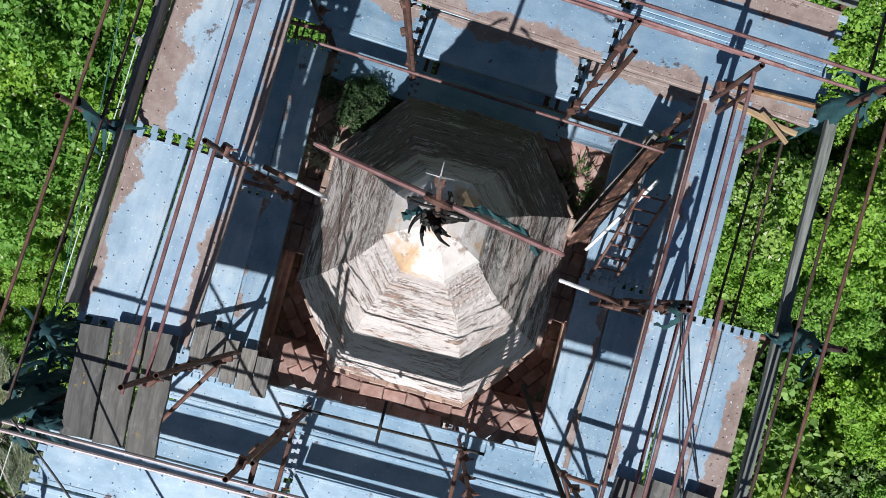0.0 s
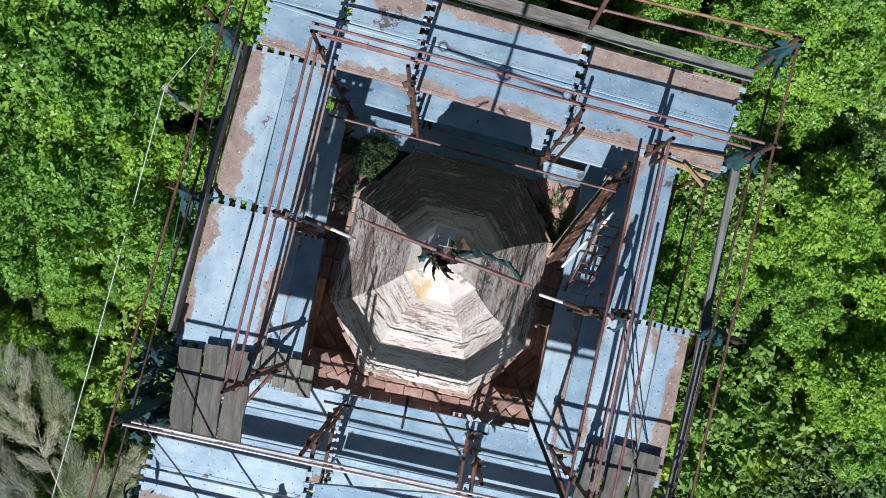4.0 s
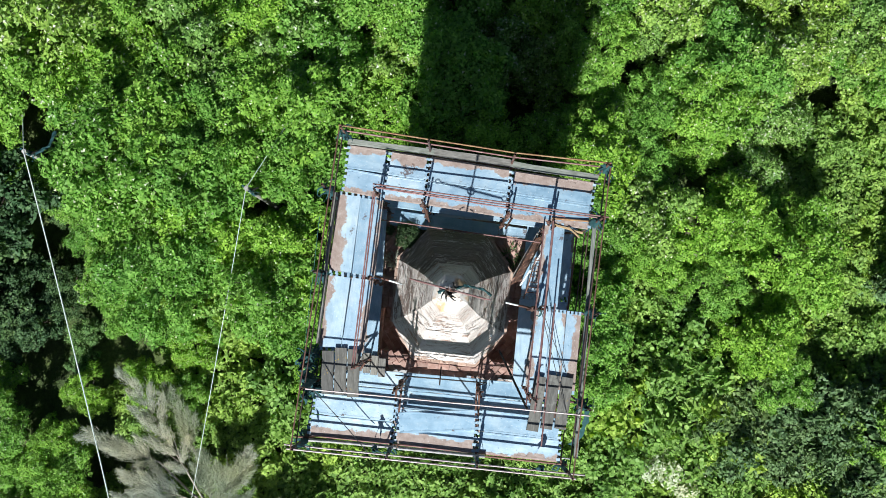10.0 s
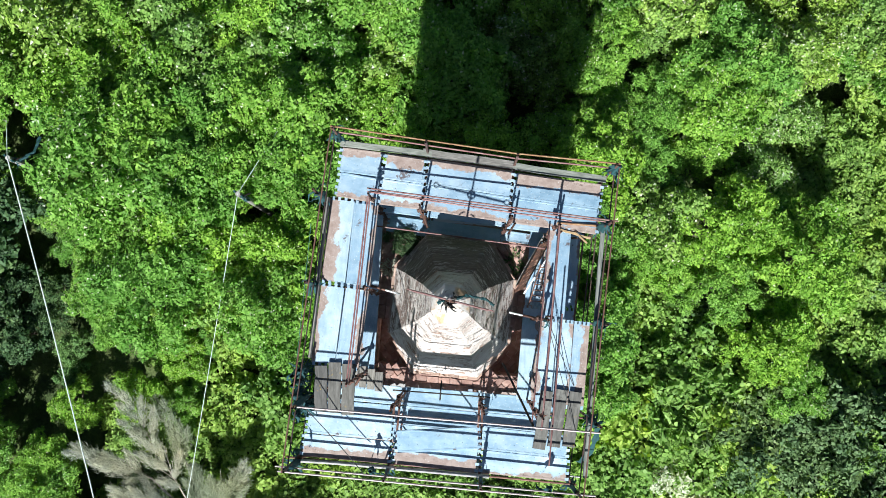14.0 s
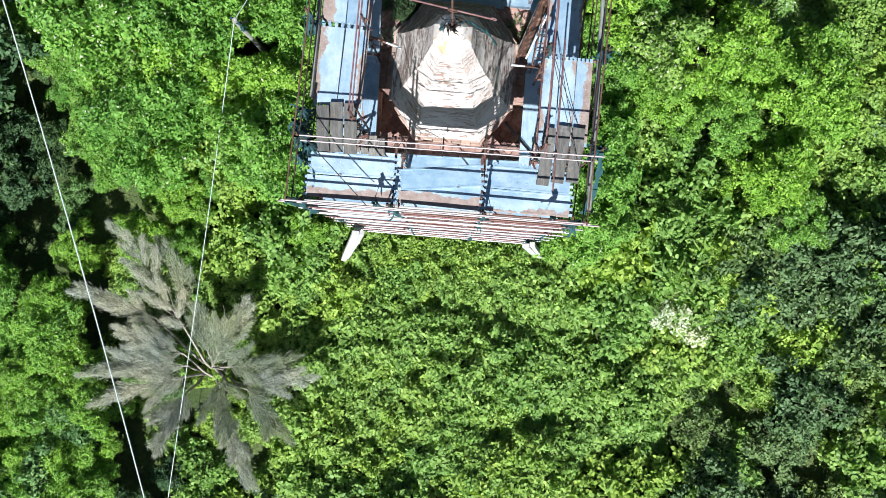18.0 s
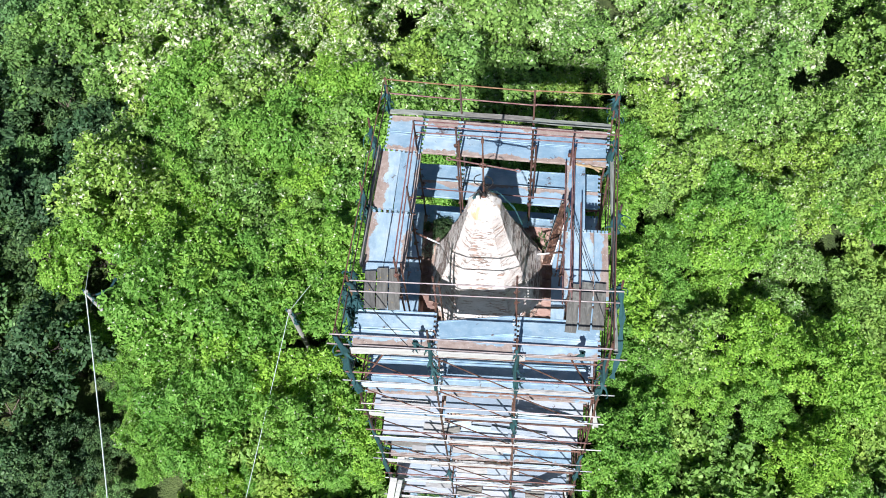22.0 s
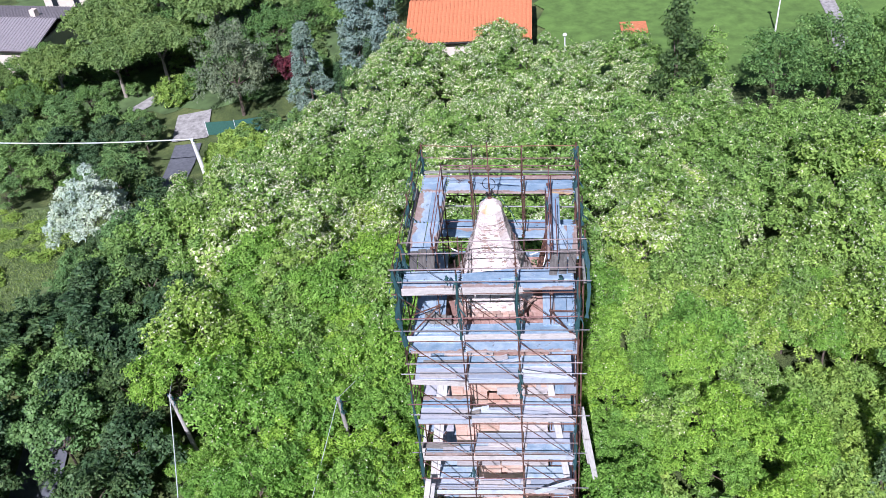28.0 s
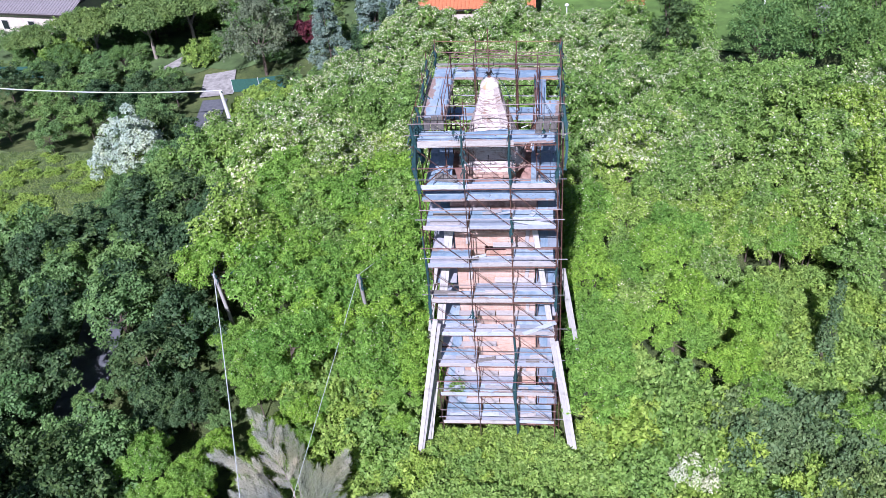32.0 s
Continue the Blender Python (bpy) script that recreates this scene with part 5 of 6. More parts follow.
K_PINE = [tree_kind(62 + i, "umbrella_pine", "umbrella pine with a bare leaning trunk", "tree", M_PINE, M_TWIG, 6.6, 4.4, 2.6, 8500, 0.5, 130, "umbrella", rc=0.8, aspect=0.7, r=0.26, group="umbrella pines") for i in range(2)]
K_FIR = tree_kind(65, "blue_conifer", "blue-grey conifer in a garden", "tree", M_BLUEFIR, M_BARK, 5.0, 2.6, 5.0, 6500, 0.42, 110, "cone", rc=0.62, r=0.14, group="garden conifers")
K_CEDAR = tree_kind(68, "grey_oak", "broad grey-green holm oak by the gate", "tree", M_CEDAR, M_BARK, 3.4, 3.4, 4.4, 8500, 0.32, 150, rc=0.6, r=0.2, limbs=5)
K_JUN = tree_kind(69, "juniper", "slender feathery grey-green juniper", "tree", M_GREYLEAF, M_BARK, 2.9, 0.52, 2.9, 3600, 0.15, 90, "cone", rc=0.2, r=0.07)
K_CYP = tree_kind(66, "cypress", "slender dark green cypress tree", "tree", M_DARKLEAF, M_BARK, 4.5, 1.6, 4.5, 3800, 0.28, 80, "cone", rc=0.5, r=0.12, group="cypresses")
K_PLUM = tree_kind(67, "plum_tree", "purple-leaved plum tree by a path", "tree", M_PLUM, M_BARK, 2.5, 1.8, 1.7, 2600, 0.26, 50, rc=0.45)
K_OAK = [tree_kind(70 + i, "oak_tree", "large green broadleaf tree", "tree", M_OAKLEAF, M_BARK, 4.0, 3.6, 3.2, 5000, 0.36, 90, rc=0.7, group="garden trees", r=0.2) for i in range(2)]

# keep-out: tower, road and meadow
ROADS = [((-39.7, 67.0), (-35.5, 57.0), 1.3), ((-35.0, 57.5), (-33.0, 51.0), 2.4), ((-33.0, 51.0), (-32.0, 44.5), 1.7), ((-32.0, 44.5), (-29.0, 30.0), 1.6), ((-29.0, 30.0), (-26.0, 12.0), 1.5), ((-26.0, 12.0), (-23.8, 2.0), 1.6), ((-23.8, 2.0), (-22.0, -14.0), 1.5)]


def near_road(x, y):
    for a, b, w in ROADS:
        a, b, p = V(a), V(b), V((x, y))
        d = b - a
        k = min(1, max(0, (p - a).dot(d) / d.length_squared))
        if (p - a - d * k).length < w + 0.1:
            return True
    return False


def in_meadow(x, y):
    return (x < -33.0 - 0.12 * (y - 17) and 10 < y < 40) or (y > 57 and x > 4) or (y > 58 and -14 < x < 4)


FARV, FARM = [], []
LOWV = []


def far_plant(kd, x, y, s, turn):
    """Adds a tree to the one joined wood on the far slope."""
    me = kd["crown"]
    n = len(me.vertices)
    v = np.empty(n * 3)
    me.vertices.foreach_get("co", v)
    v = v.reshape(-1, 3) * s
    c, k = math.cos(radians(turn)), math.sin(radians(turn))
    FARV.append(np.stack([c * v[:, 0] - k * v[:, 1] + x, k * v[:, 0] + c * v[:, 1] + y, v[:, 2] + kd["h"] * s + G(x, y)], 1))
    mi = np.empty(len(me.polygons), dtype=np.int32)
    me.polygons.foreach_get("material_index", mi)
    FARM.append(mi)


def low_plant(kd, x, y, s, turn, zs):
    """Adds a shrub to the one joined scrub on the far slopes."""
    me = kd["crown"]
    v = np.empty(len(me.vertices) * 3)
    me.vertices.foreach_get("co", v)
    v = v.reshape(-1, 3) * s
    c, k = math.cos(radians(turn)), math.sin(radians(turn))
    LOWV.append(np.stack([c * v[:, 0] - k * v[:, 1] + x, k * v[:, 0] + c * v[:, 1] + y, (v[:, 2] + kd["h"] * s) * zs + G(x, y)], 1))


def to_line(x, y, x0, y0, x1, y1):
    """Distance of a place from a line between two others."""
    a, b, p = V((x0, y0)), V((x1, y1)), V((x, y))
    k = min(1, max(0, (p - a).dot(b - a) / (b - a).length_squared))
    return (p - a.lerp(b, k)).length


tr = random.Random(11)
# close wood round the tower
y = -17.0
while y < 15.5:
    x = -17.0 + tr.uniform(0, 1)
    while x < 20:
        px, py = x + tr.uniform(-0.8, 0.8), y + tr.uniform(-0.8, 0.8)
        x += 2.15
        if abs(px) < 4.4 and -5.0 < py < 4.4 or near_road(px, py):
            continue
        t = tr.uniform(0, 360)
        under = 0.55 if to_line(px, py, -15.65, 3.8, -8.6, -16.0) < 2.2 or to_line(px, py, -7.5, 3.1, -10.0, -16.0) < 1.2 else 1.0
        low = py < -2.2 - 0.1 * px or (px > 6 and py < 6.5 - 0.75 * px)
        glade = px > 12.5 and -3.5 < py < 9.5 and (px > 14 or py < 8.5)
        if to_line(px, py, -15.4, 3.7, -14.2, 1.9) < 1.2 or to_line(px, py, -7.4, 2.9, -6.9, 2.0) < 0.75:
            plant(tr.choice(K_BR), px, py, tr.uniform(0.8, 1.1), t, 1.3)
            continue
        if to_line(px, py, -9.3, -8.0, -11.7, -3.4) < 1.1 or to_line(px, py, -9.6, -7.2, -13.2, -5.6) < 0.9:
            plant(tr.choice(K_BR), px, py, 0.75, t, 0.8)
            continue
        if (px + 9.0) ** 2 + (py + 8.6) ** 2 < 6.5 or (px - 9.1) ** 2 + (py + 5.6) ** 2 < 2.2 or to_line(px, py, -24.2, 2.6, -21.5, -0.5) < 0.8 or (px - 16.5) ** 2 + (py - 1.9) ** 2 < 1.6:
            continue
        if px < -14.7 - 0.43 * py and tr.random() < (0.8 if py > -5 else 0.35):
            plant(tr.choice(K_DK if tr.random() < 0.65 else K_MID), px, py, tr.uniform(0.6, 1.0) * (0.75 if low else 1.0) * under, t)
        elif glade:
            plant(tr.choice(K_BR), px, py, tr.uniform(0.85, 1.25), t, tr.uniform(0.9, 1.5))
        elif low and px < -10.5:
            plant(tr.choice(K_AC), px, py, tr.uniform(0.5, 0.75) * under, t)
        elif low and tr.random() < (0.12 if px < 8.5 else 0.4 if px < 12 else 0.7) * (1.0 if px > 5.0 else 1.0 if py < -13 else 0.3):
            plant(tr.choice(K_GR), px, py, tr.uniform(0.8, 1.3), t, tr.uniform(0.7, 1.4))
        elif low:
            plant(tr.choice(K_BR), px, py, tr.uniform(0.75, 1.45), t, tr.uniform(0.5, 1.3) if py < -6 else tr.uniform(0.8, 1.5))
        else:
            s = tr.uniform(0.8, 1.25) * (1.12 if px < 0 else 0.86) * under
            if (py > 8 and px < 3 or py > 3 and px > 6) and tr.random() < 0.6:
                plant(tr.choice(K_FAR), px, py, s * 0.74, t)
            else:
                plant(tr.choice(K_NEAR if abs(px) < 10.0 and -4 < py < 6.5 else K_AC), px, py, s, t)
    y += 2.1
for k in range(26):
    px = 5.0 + k * 0.62 + tr.uniform(-0.4, 0.4)
    for py in (-2.4 - 0.1 * px + tr.uniform(-1, 1), 5.4 - 0.75 * px + tr.uniform(-1.2, 1.2)):
        if abs(px) > 5.2 or py < -4.6:
            plant(tr.choice(K_GR if k % 3 and px > 11 else K_BR), px, py, tr.uniform(1.0, 1.5), tr.uniform(0, 360), 1.5)
# a second, lower layer of brambles before the tower
for k in range(24):
    plant(tr.choice(K_AC), tr.uniform(-17.0, -12.6), tr.uniform(-16.0, -6.0), tr.uniform(0.5, 0.7), tr.uniform(0, 360))
for k in range(75):
    px, py = tr.uniform(-6.5, 5.5), tr.uniform(-17.0, -5.6)
    plant(tr.choice(K_BR), px, py, tr.uniform(0.6, 1.2), tr.uniform(0, 360), tr.uniform(0.5, 1.2))
for k in range(22):
    px, py = tr.uniform(-14.0, -4.6), tr.uniform(-5.5, 1.5)
    plant(tr.choice(K_AC), px, py, tr.uniform(0.4, 0.55), tr.uniform(0, 360), 1.0)
for k in range(70):
    plant(tr.choice(K_BR), tr.uniform(12.5, 22.0), tr.uniform(-3.5, 9.0), tr.uniform(0.7, 1.2), tr.uniform(0, 360), tr.uniform(0.7, 1.2))
# thicket right against the scaffold
for px, py in ((-3.9, 2), (-4.0, -0.6), (4.2, 2.4), (4.5, -1.6), (-1.5, 4.4), (1.2, 4.3), (3.8, 4.2), (-3.5, 4.3), (5.1, 0.4)):
    plant(tr.choice(K_NEAR), px, py, 0.75, tr.uniform(0, 360))
for px, py in ((-3, -5.3), (-1.5, -4.9), (0, -5.0), (1.6, -5.0), (3.0, -5.3), (4.7, -4.2), (-5.0, -5.0), (-2.1, -4.3), (0.6, -4.3), (2.0, -4.2), (-4.6, -2.6), (4.6, -3.2), (-2.9, -4.05), (-1.2, -3.7), (0.2, -3.6), (1.4, -3.65), (2.8, -4.5), (-0.6, -3.9), (-2.2, -3.7), (2.3, -3.7), (0.8, -3.8)):
    plant(tr.choice(K_BR), px, py, 0.85, tr.uniform(0, 360), 1.3)
# wood on the slope behind and to the sides
y = 16.6
while y < 60:
    x = -60.0
    while x < 60:
        px, py = x + tr.uniform(-1.3, 1.3), y + tr.uniform(-1.3, 1.3)
        x += 3.7
        if near_road(px, py) or in_meadow(px, py) or abs(px) > 17 + 0.38 * (py + 20) or (px > 19 and py > 43.5) or (px - 14.6) ** 2 + (py - 48.0) ** 2 < 10 or (px < -28 and py < 36):
            continue
        if px < -26.0 + 0.46 * (py - 26) and py > 26 or (px + 34.0) ** 2 + (py - 31.5) ** 2 < 20:
            if py < 44 and -25 < px and tr.random() < 0.7:
                low_plant(tr.choice(K_BR), px, py, tr.uniform(1.0, 1.6), tr.uniform(0, 360), 1.4)
            continue
        t, s = tr.uniform(0, 360), tr.uniform(0.75, 1.25)
        if px < -15.5 - 0.43 * py and py < 26:
            plant(tr.choice(K_DK if tr.random() < 0.65 else K_MID), px, py, s * 1.05, t)
        elif py > 55 - 0.1 * abs(px) and px > 12:
            continue
        else:
            kd = tr.choice(K_ACB) if tr.random() < ((0.9 if px < 8 else 0.55 if py > 43 else 0.2) if py > 31 else (0.4 if px < 0 else 0.1)) else tr.choice(K_FAR)
            if px < -18 and 21 < py < 36:
                s *= 0.78
            if py > 27:
                far_plant(kd, px, py, s, t)
            else:
                plant(kd, px, py, s, t)
    y += 3.5
_fv = np.concatenate(FARV)
_fm = bpy.data.meshes.new("far_wood")
_fm.from_pydata(_fv.tolist(), [], np.arange(len(_fv)).reshape(-1, 3).tolist())
_fm.materials.append(M_ACACIA_FAR)
_fm.materials.append(M_BLOSSOM)
_fm.polygons.foreach_set("material_index", np.concatenate(FARM).tolist())
tagged(new("far_wood", _fm), "dense wood of white-flowering acacia trees on the slope", "wood", kind="stuff")
for side in (-1, 1):
    y = -12.0
    while y < 17:
        x = 20.0 if side > 0 else 18.5
        while x < 34:
            px, py = side * x + tr.uniform(-1, 1), y + tr.uniform(-1, 1)
            x += 3.4
            if near_road(px, py) or in_meadow(px, py) or (px < -32 and py > 9.5) or to_line(px, py, -24.2, 2.6, -21.5, -0.5) < 1.0:
                continue
            kd = (K_DK if tr.random() < 0.65 else K_MID) if side < 0 else K_FAR if py > 4 else K_GR
            plant(tr.choice(kd), px, py, tr.uniform(0.7, 1.1) * (1.8 if kd is K_GR else 1), tr.uniform(0, 360))
        y += 3.0

# single trees that stand out
plant(K_WHITE, 9.1, -5.6, 1.1, 20)
plant(K_SILVER, -32.3, 30.0, 1.12, 0, 1.0)
plant(K_JUN, 16.5, 1.9, 1.12, 0, 1.0)
plant(K_CYP, 14.6, 49.0, 1.65, 40, 1.0)
for x, y, s, k in ((29.5, 53.0, 1.25, 0), (36.5, 55.0, 1.3, 1), (24.0, 51.5, 1.05, 0), (33.0, 49.5, 1.1, 1), (41.5, 53.5, 1.2, 0), (39.5, 49.0, 1.1, 0), (46.0, 52.0, 1.2, 1)):
    plant(K_OAK[k], x, y, s, x * 9)
# unseen oaks added to the south-west to throw shade over the lane trees
for x, y, s in ((-27.5, -12.0, 1.3), (-23.6, -14.5, 1.25), (-31.5, -9.0, 1.3), (-27.0, -17.0, 1.3)):
    plant(K_OAK[0], x, y, s, x * 9)
# umbrella pines of the garden
for x, y, s, k in ((-49.6, 61.6, 0.78, 0), (-43.4, 62.8, 0.82, 1), (-39.3, 65.6, 0.9, 0), (-57.2, 60.9, 0.6, 1), (-26.0, 75.4, 0.8, 0), (-46.5, 69.5, 0.9, 1), (-34.0, 71.0, 1.1, 1), (-22.0, 78.0, 1.0, 1), (-38.0, 76.0, 1.2, 0), (-46.0, 72.0, 1.0, 0), (-28.0, 80.0, 1.1, 0)):
    plant(K_PINE[k], x, y, s, x * 7)
plant(K_CEDAR, -28.2, 56.6, 1.05, 10, 1.35)
plant(K_PLUM, -23.9, 61.2, 1.0, 0)
plant(K_FIR, -20.3, 55.6, 0.92, 0)
plant(K_FIR, -16.2, 63.8, 1.15, 50)
plant(K_FIR, -12.8, 61.0, 1.05, 20)
plant(K_CYP, -17.0, 54.4, 0.6, 0)
plant(K_CYP, -14.2, 57.0, 0.75, 0)
for x, y, s in ((-52, 55, 0.9), (-47, 55, 1.0), (-42, 55.5, 0.85), (-40, 50, 1.0), (-37.3, 46, 0.9), (-44, 48, 1.1), (-50, 48, 1.1), (-38, 41, 1.0), (-43, 43, 1.0), (-26, 49.5, 0.6), (-24, 51.5, 0.65), (-56, 52, 1.1),
                (-36.6, 50.5, 0.8), (-38.5, 54.5, 0.7), (-47, 44, 1.0), (-52, 43, 1.0), (-46, 51.5, 1.0), (-36.5, 38.5, 0.9), (-40, 46.5, 0.9), (-49, 52, 0.9), (-22, 49, 0.7), (-21, 51, 0.6), (-57, 46, 1.0), (-55, 56.5, 0.8), (-35.5, 42.5, 0.9), (-19.5, 48.5, 0.7), (-53.5, 39.5, 0.9), (-45.5, 39.5, 0.8)):
    plant(K_MID[int(x) % 2] if int(x) % 4 else K_DK[0], x, y, s * 1.0, x * 13, 0.85)
for x, y, s in ((-52.6, 59.4, 0.55), (-45.5, 58.6, 0.5), (-45, 68, 0.9), (-36, 69, 0.9), (-27, 69, 0.9), (-31, 65.5, 0.9), (-50, 66.5, 0.5), (-42, 79, 1.2), (-31, 77, 1.2), (-24, 73, 0.8), (-18, 70, 1.0), (-41, 69.5, 1.0), (-35, 63.0, 0.45), (-16, 75, 1.2), (-37, 84, 1.3), (-26, 86, 1.3), (-46, 84, 1.3), (-33, 90, 1.3), (-20, 90, 1.3), (-10, 80, 1.1), (-42, 73, 1.0), (-48, 76, 0.7)):
    plant(K_OAK[int(y) % 2], x, y, s, x * 5)


# undergrowth of the garden and round the gate
ur = random.Random(23)
for k in range(120):
    x, y = ur.uniform(-62, -14), ur.uniform(58.8, 76)
    if to_line(x, y, -38.6, 65.2, -41.4, 59.2) > 2.0 and to_line(x, y, -34.0, 58.5, -33.0, 52.0) > 2.6:
        plant((K_MID + K_MID[:1] + K_GR)[k % 5], x, y, ur.uniform(0.4, 0.75) * (1.7 if k % 5 > 2 else 1), ur.uniform(0, 360), 0.8)
for x, y, s in ((-27.2, 46.0, 1.1), (-26.0, 43.6, 1.2), (-28.2, 50.8, 0.7), (-25.0, 46.6, 1.2), (-26.4, 50.0, 1.0), (-24.4, 44.6, 1.3), (-22.6, 45.6, 1.3), (-23.0, 42.6, 1.3)):
    low_plant(K_BR[int(-x) % 4], x, y, s * 1.25, x * 31, 1.3)
for x, y, s in ((-37.3, 61.0, 1.3), (-36.4, 62.2, 1.1), (-53.8, 60.3, 1.6), (-52.6, 61.6, 1.4)):
    plant(K_BR[0], x, y, s, x * 11, 1.7)
for k in range(110):
    x, y = ur.uniform(-52, -35.6), ur.uniform(13, 39.5)
    low_plant(K_BR[k % 4], x, y, ur.uniform(0.35, 0.8), ur.uniform(0, 360), 0.7)
tagged(new("scrub", cloud_mesh("scrub", np.concatenate(LOWV), M_BRAMBLE)), "scattered low yellow-green scrub on the grassy slope", "shrub", kind="stuff")
for x, y, s in ((-54.8, 68.4, 0.6), (-58.0, 66.0, 0.55), (-61.0, 63.5, 0.6)):
    plant(K_OAK[0], x, y, s, x * 5)


# low growth that closes the gaps between the trees
for k in range(7):
    plant(K_DK[k % 3], -17.0 + ur.uniform(-1.4, 1.4), -1.8 + ur.uniform(-1.8, 1.8), ur.uniform(0.45, 0.65), ur.uniform(0, 360))
for k in range(12):
    plant(K_BR[k % 4], -9.2 + ur.uniform(-2.4, 2.4), 0.6 + ur.uniform(-1.5, 1.0), ur.uniform(0.9, 1.3), ur.uniform(0, 360), 1.7)
for x, y, s in ((14.6, 11.6, 0.7), (13.2, 11.2, 0.6), (15.8, 10.6, 0.65), (15.6, 12.6, 0.7), (16.8, 11.4, 0.7), (14.0, 12.8, 0.7), (17.6, 9.6, 0.65)):
    plant(K_FAR[int(x) % 3], x, y, s, x * 17)
for x, y in ((-14.7, 2.3), (-15.6, 2.6), (-14.2, 1.2)):
    plant(K_AC[int(-x) % 4], x, y, 0.52, x * 23)
for x, y, s in ((-34.0, 10.5, 0.8), (-36.0, 9.0, 0.9), (-33.0, 8.0, 0.8), (-37.5, 11.5, 0.7), (-35.2, 13.2, 0.6), (-31.5, 10.5, 0.75), (-39.0, 9.5, 0.9)):
    plant((K_DK + K_MID)[int(-x) % 5], x, y, s, x * 19)
for x, y in ((-21.6, -0.6), (-22.6, -1.2), (-20.9, 0.4)):
    plant(K_MID[int(-x) % 2], x, y, 0.33, x * 29)


# trees that overhang the lane
for k in range(22):
    yy = -13.0 + 2.5 * k
    for a, b, w in ROADS:
        if b[1] <= yy <= a[1]:
            cx = a[0] + (b[0] - a[0]) * (yy - a[1]) / (b[1] - a[1])
            for sd in (-1, 1):
                if 1.4 < yy < 3.4 and sd > 0:
                    continue
                if (cx + sd * 2.3 + 34) ** 2 + (yy - 31.5) ** 2 > 18 and not (sd > 0 and yy > 33.5) and to_line(cx + sd * (w + 0.7), yy, -24.2, 2.6, -22.0, 0.0) > 1.4:
                    plant((K_DK + K_MID)[k % 5], cx + sd * (w + 0.35), yy + 0.6 * sd, (0.85 + 0.2 * ((k * 7) % 3) / 2) * (0.62 if sd < 0 and 12 < yy < 34 else 1.0), 40 * k)


def dry_bush(x, y):
    """Plumes of fine dry twigs on pale crooked branches; each plume by its foot and tip in plan, and its half width."""
    ob = thing("dry_bush", "large half-dead tamarisk with feathery tan plumes and grey branches", "shrub", m=Matrix.Translation((x, y, G(x, y))))
    r = random.Random(77)
    g = np.random.default_rng(4)
    PL = ((-0.3, 0.5, -3.5, 0.3, 0.62), (-0.3, 0.1, -2.9, -0.7, 0.5), (-0.4, 1.7, -3.0, 5.6, 0.5), (-0.4, 2.6, -1.5, 5.0, 0.36), (-1.6, 2.2, -4.3, 3.1, 0.36), (1.2, 1.4, 1.9, 3.0, 0.34),
          (1.6, -0.1, 4.2, 0.4, 0.5), (2.0, -0.2, 3.4, -1.5, 0.42), (1.2, -1.2, 2.4, -3.3, 0.36), (-0.3, -0.5, -0.9, -2.3, 0.4), (0.6, 0.5, 1.7, 2.7, 0.5), (0.4, 1.0, 0.2, 2.7, 0.5), (1.0, 0.5, 3.3, 0.9, 0.5), (0.7, 0.0, 1.5, -1.8, 0.5), (-0.5, 0.9, -2.6, 1.6, 0.45))
    for k, (ax, ay, bx, by, wd) in enumerate(PL):
        a, b = V((ax, ay, r.uniform(1.5, 2.1))), V((bx, by, r.uniform(2.2, 3.2)))
        root = V((r.uniform(-0.1, 0.9), r.uniform(-0.3, 0.2), 0.0))
        mb = MB()
        mid = root.lerp(a, 0.5) + V((r.uniform(-0.2, 0.2), r.uniform(-0.2, 0.2), 0.3))
        mb.tube(root, mid, 0.07, 6, 0.05)
        mb.tube(mid, a, 0.05, 6, 0.035)
        for q in range(4):
            f = r.uniform(0.1, 0.6)
            s0 = a.lerp(b, f)
            mb.tube(s0, s0 + (b - a) * 0.3 + V((r.uniform(-wd, wd), r.uniform(-wd, wd), 0.1)), 0.018, 5, 0.006)
        mb.tube(a, a.lerp(b, 0.7), 0.035, 6, 0.012)
        part("branch", mb, M_TWIG, ob)
        d = b - a
        ln = d.length
        d.normalize()
        side = d.cross(V((0, 0, 1))).normalized()
        bits = []
        for q in range(11):
            f = 0.06 + 0.86 * q / 11
            sgn = 1 if q % 2 else -1
            sd = (d + side * sgn * r.uniform(0.15, 1.0) * (1.15 - f) + V((0, 0, r.uniform(-0.1, 0.4)))).normalized()
            sl = (wd * 1.9 * (1 - 0.5 * f) + 0.3) * r.uniform(0.5, 1.4)
            n = int(760 * sl)
            t = g.random(n)
            p = np.array(a + d * (f * ln)) + np.outer(t * sl, np.array(sd)) + g.normal(size=(n, 3)) * (0.02 + 0.09 * np.sin(np.pi * t))[:, None]
            dirn = np.array(sd) + g.normal(size=(n, 3)) * 0.38
            dirn /= np.linalg.norm(dirn, axis=1)[:, None]
            w = np.cross(dirn, g.normal(size=(n, 3)))
            w /= np.linalg.norm(w, axis=1)[:, None]
            L = g.uniform(0.08, 0.24, n)[:, None]
            bits.append(np.stack([p - w * 0.0085, p + w * 0.0085, p + dirn * L], 1).reshape(-1, 3))
        v = np.concatenate(bits)
        green = k in (3, 7, 10, 11, 12, 13)
        part("plume", cloud_mesh("plume", v, M_TAMARISK if green else M_DRY), None, ob)


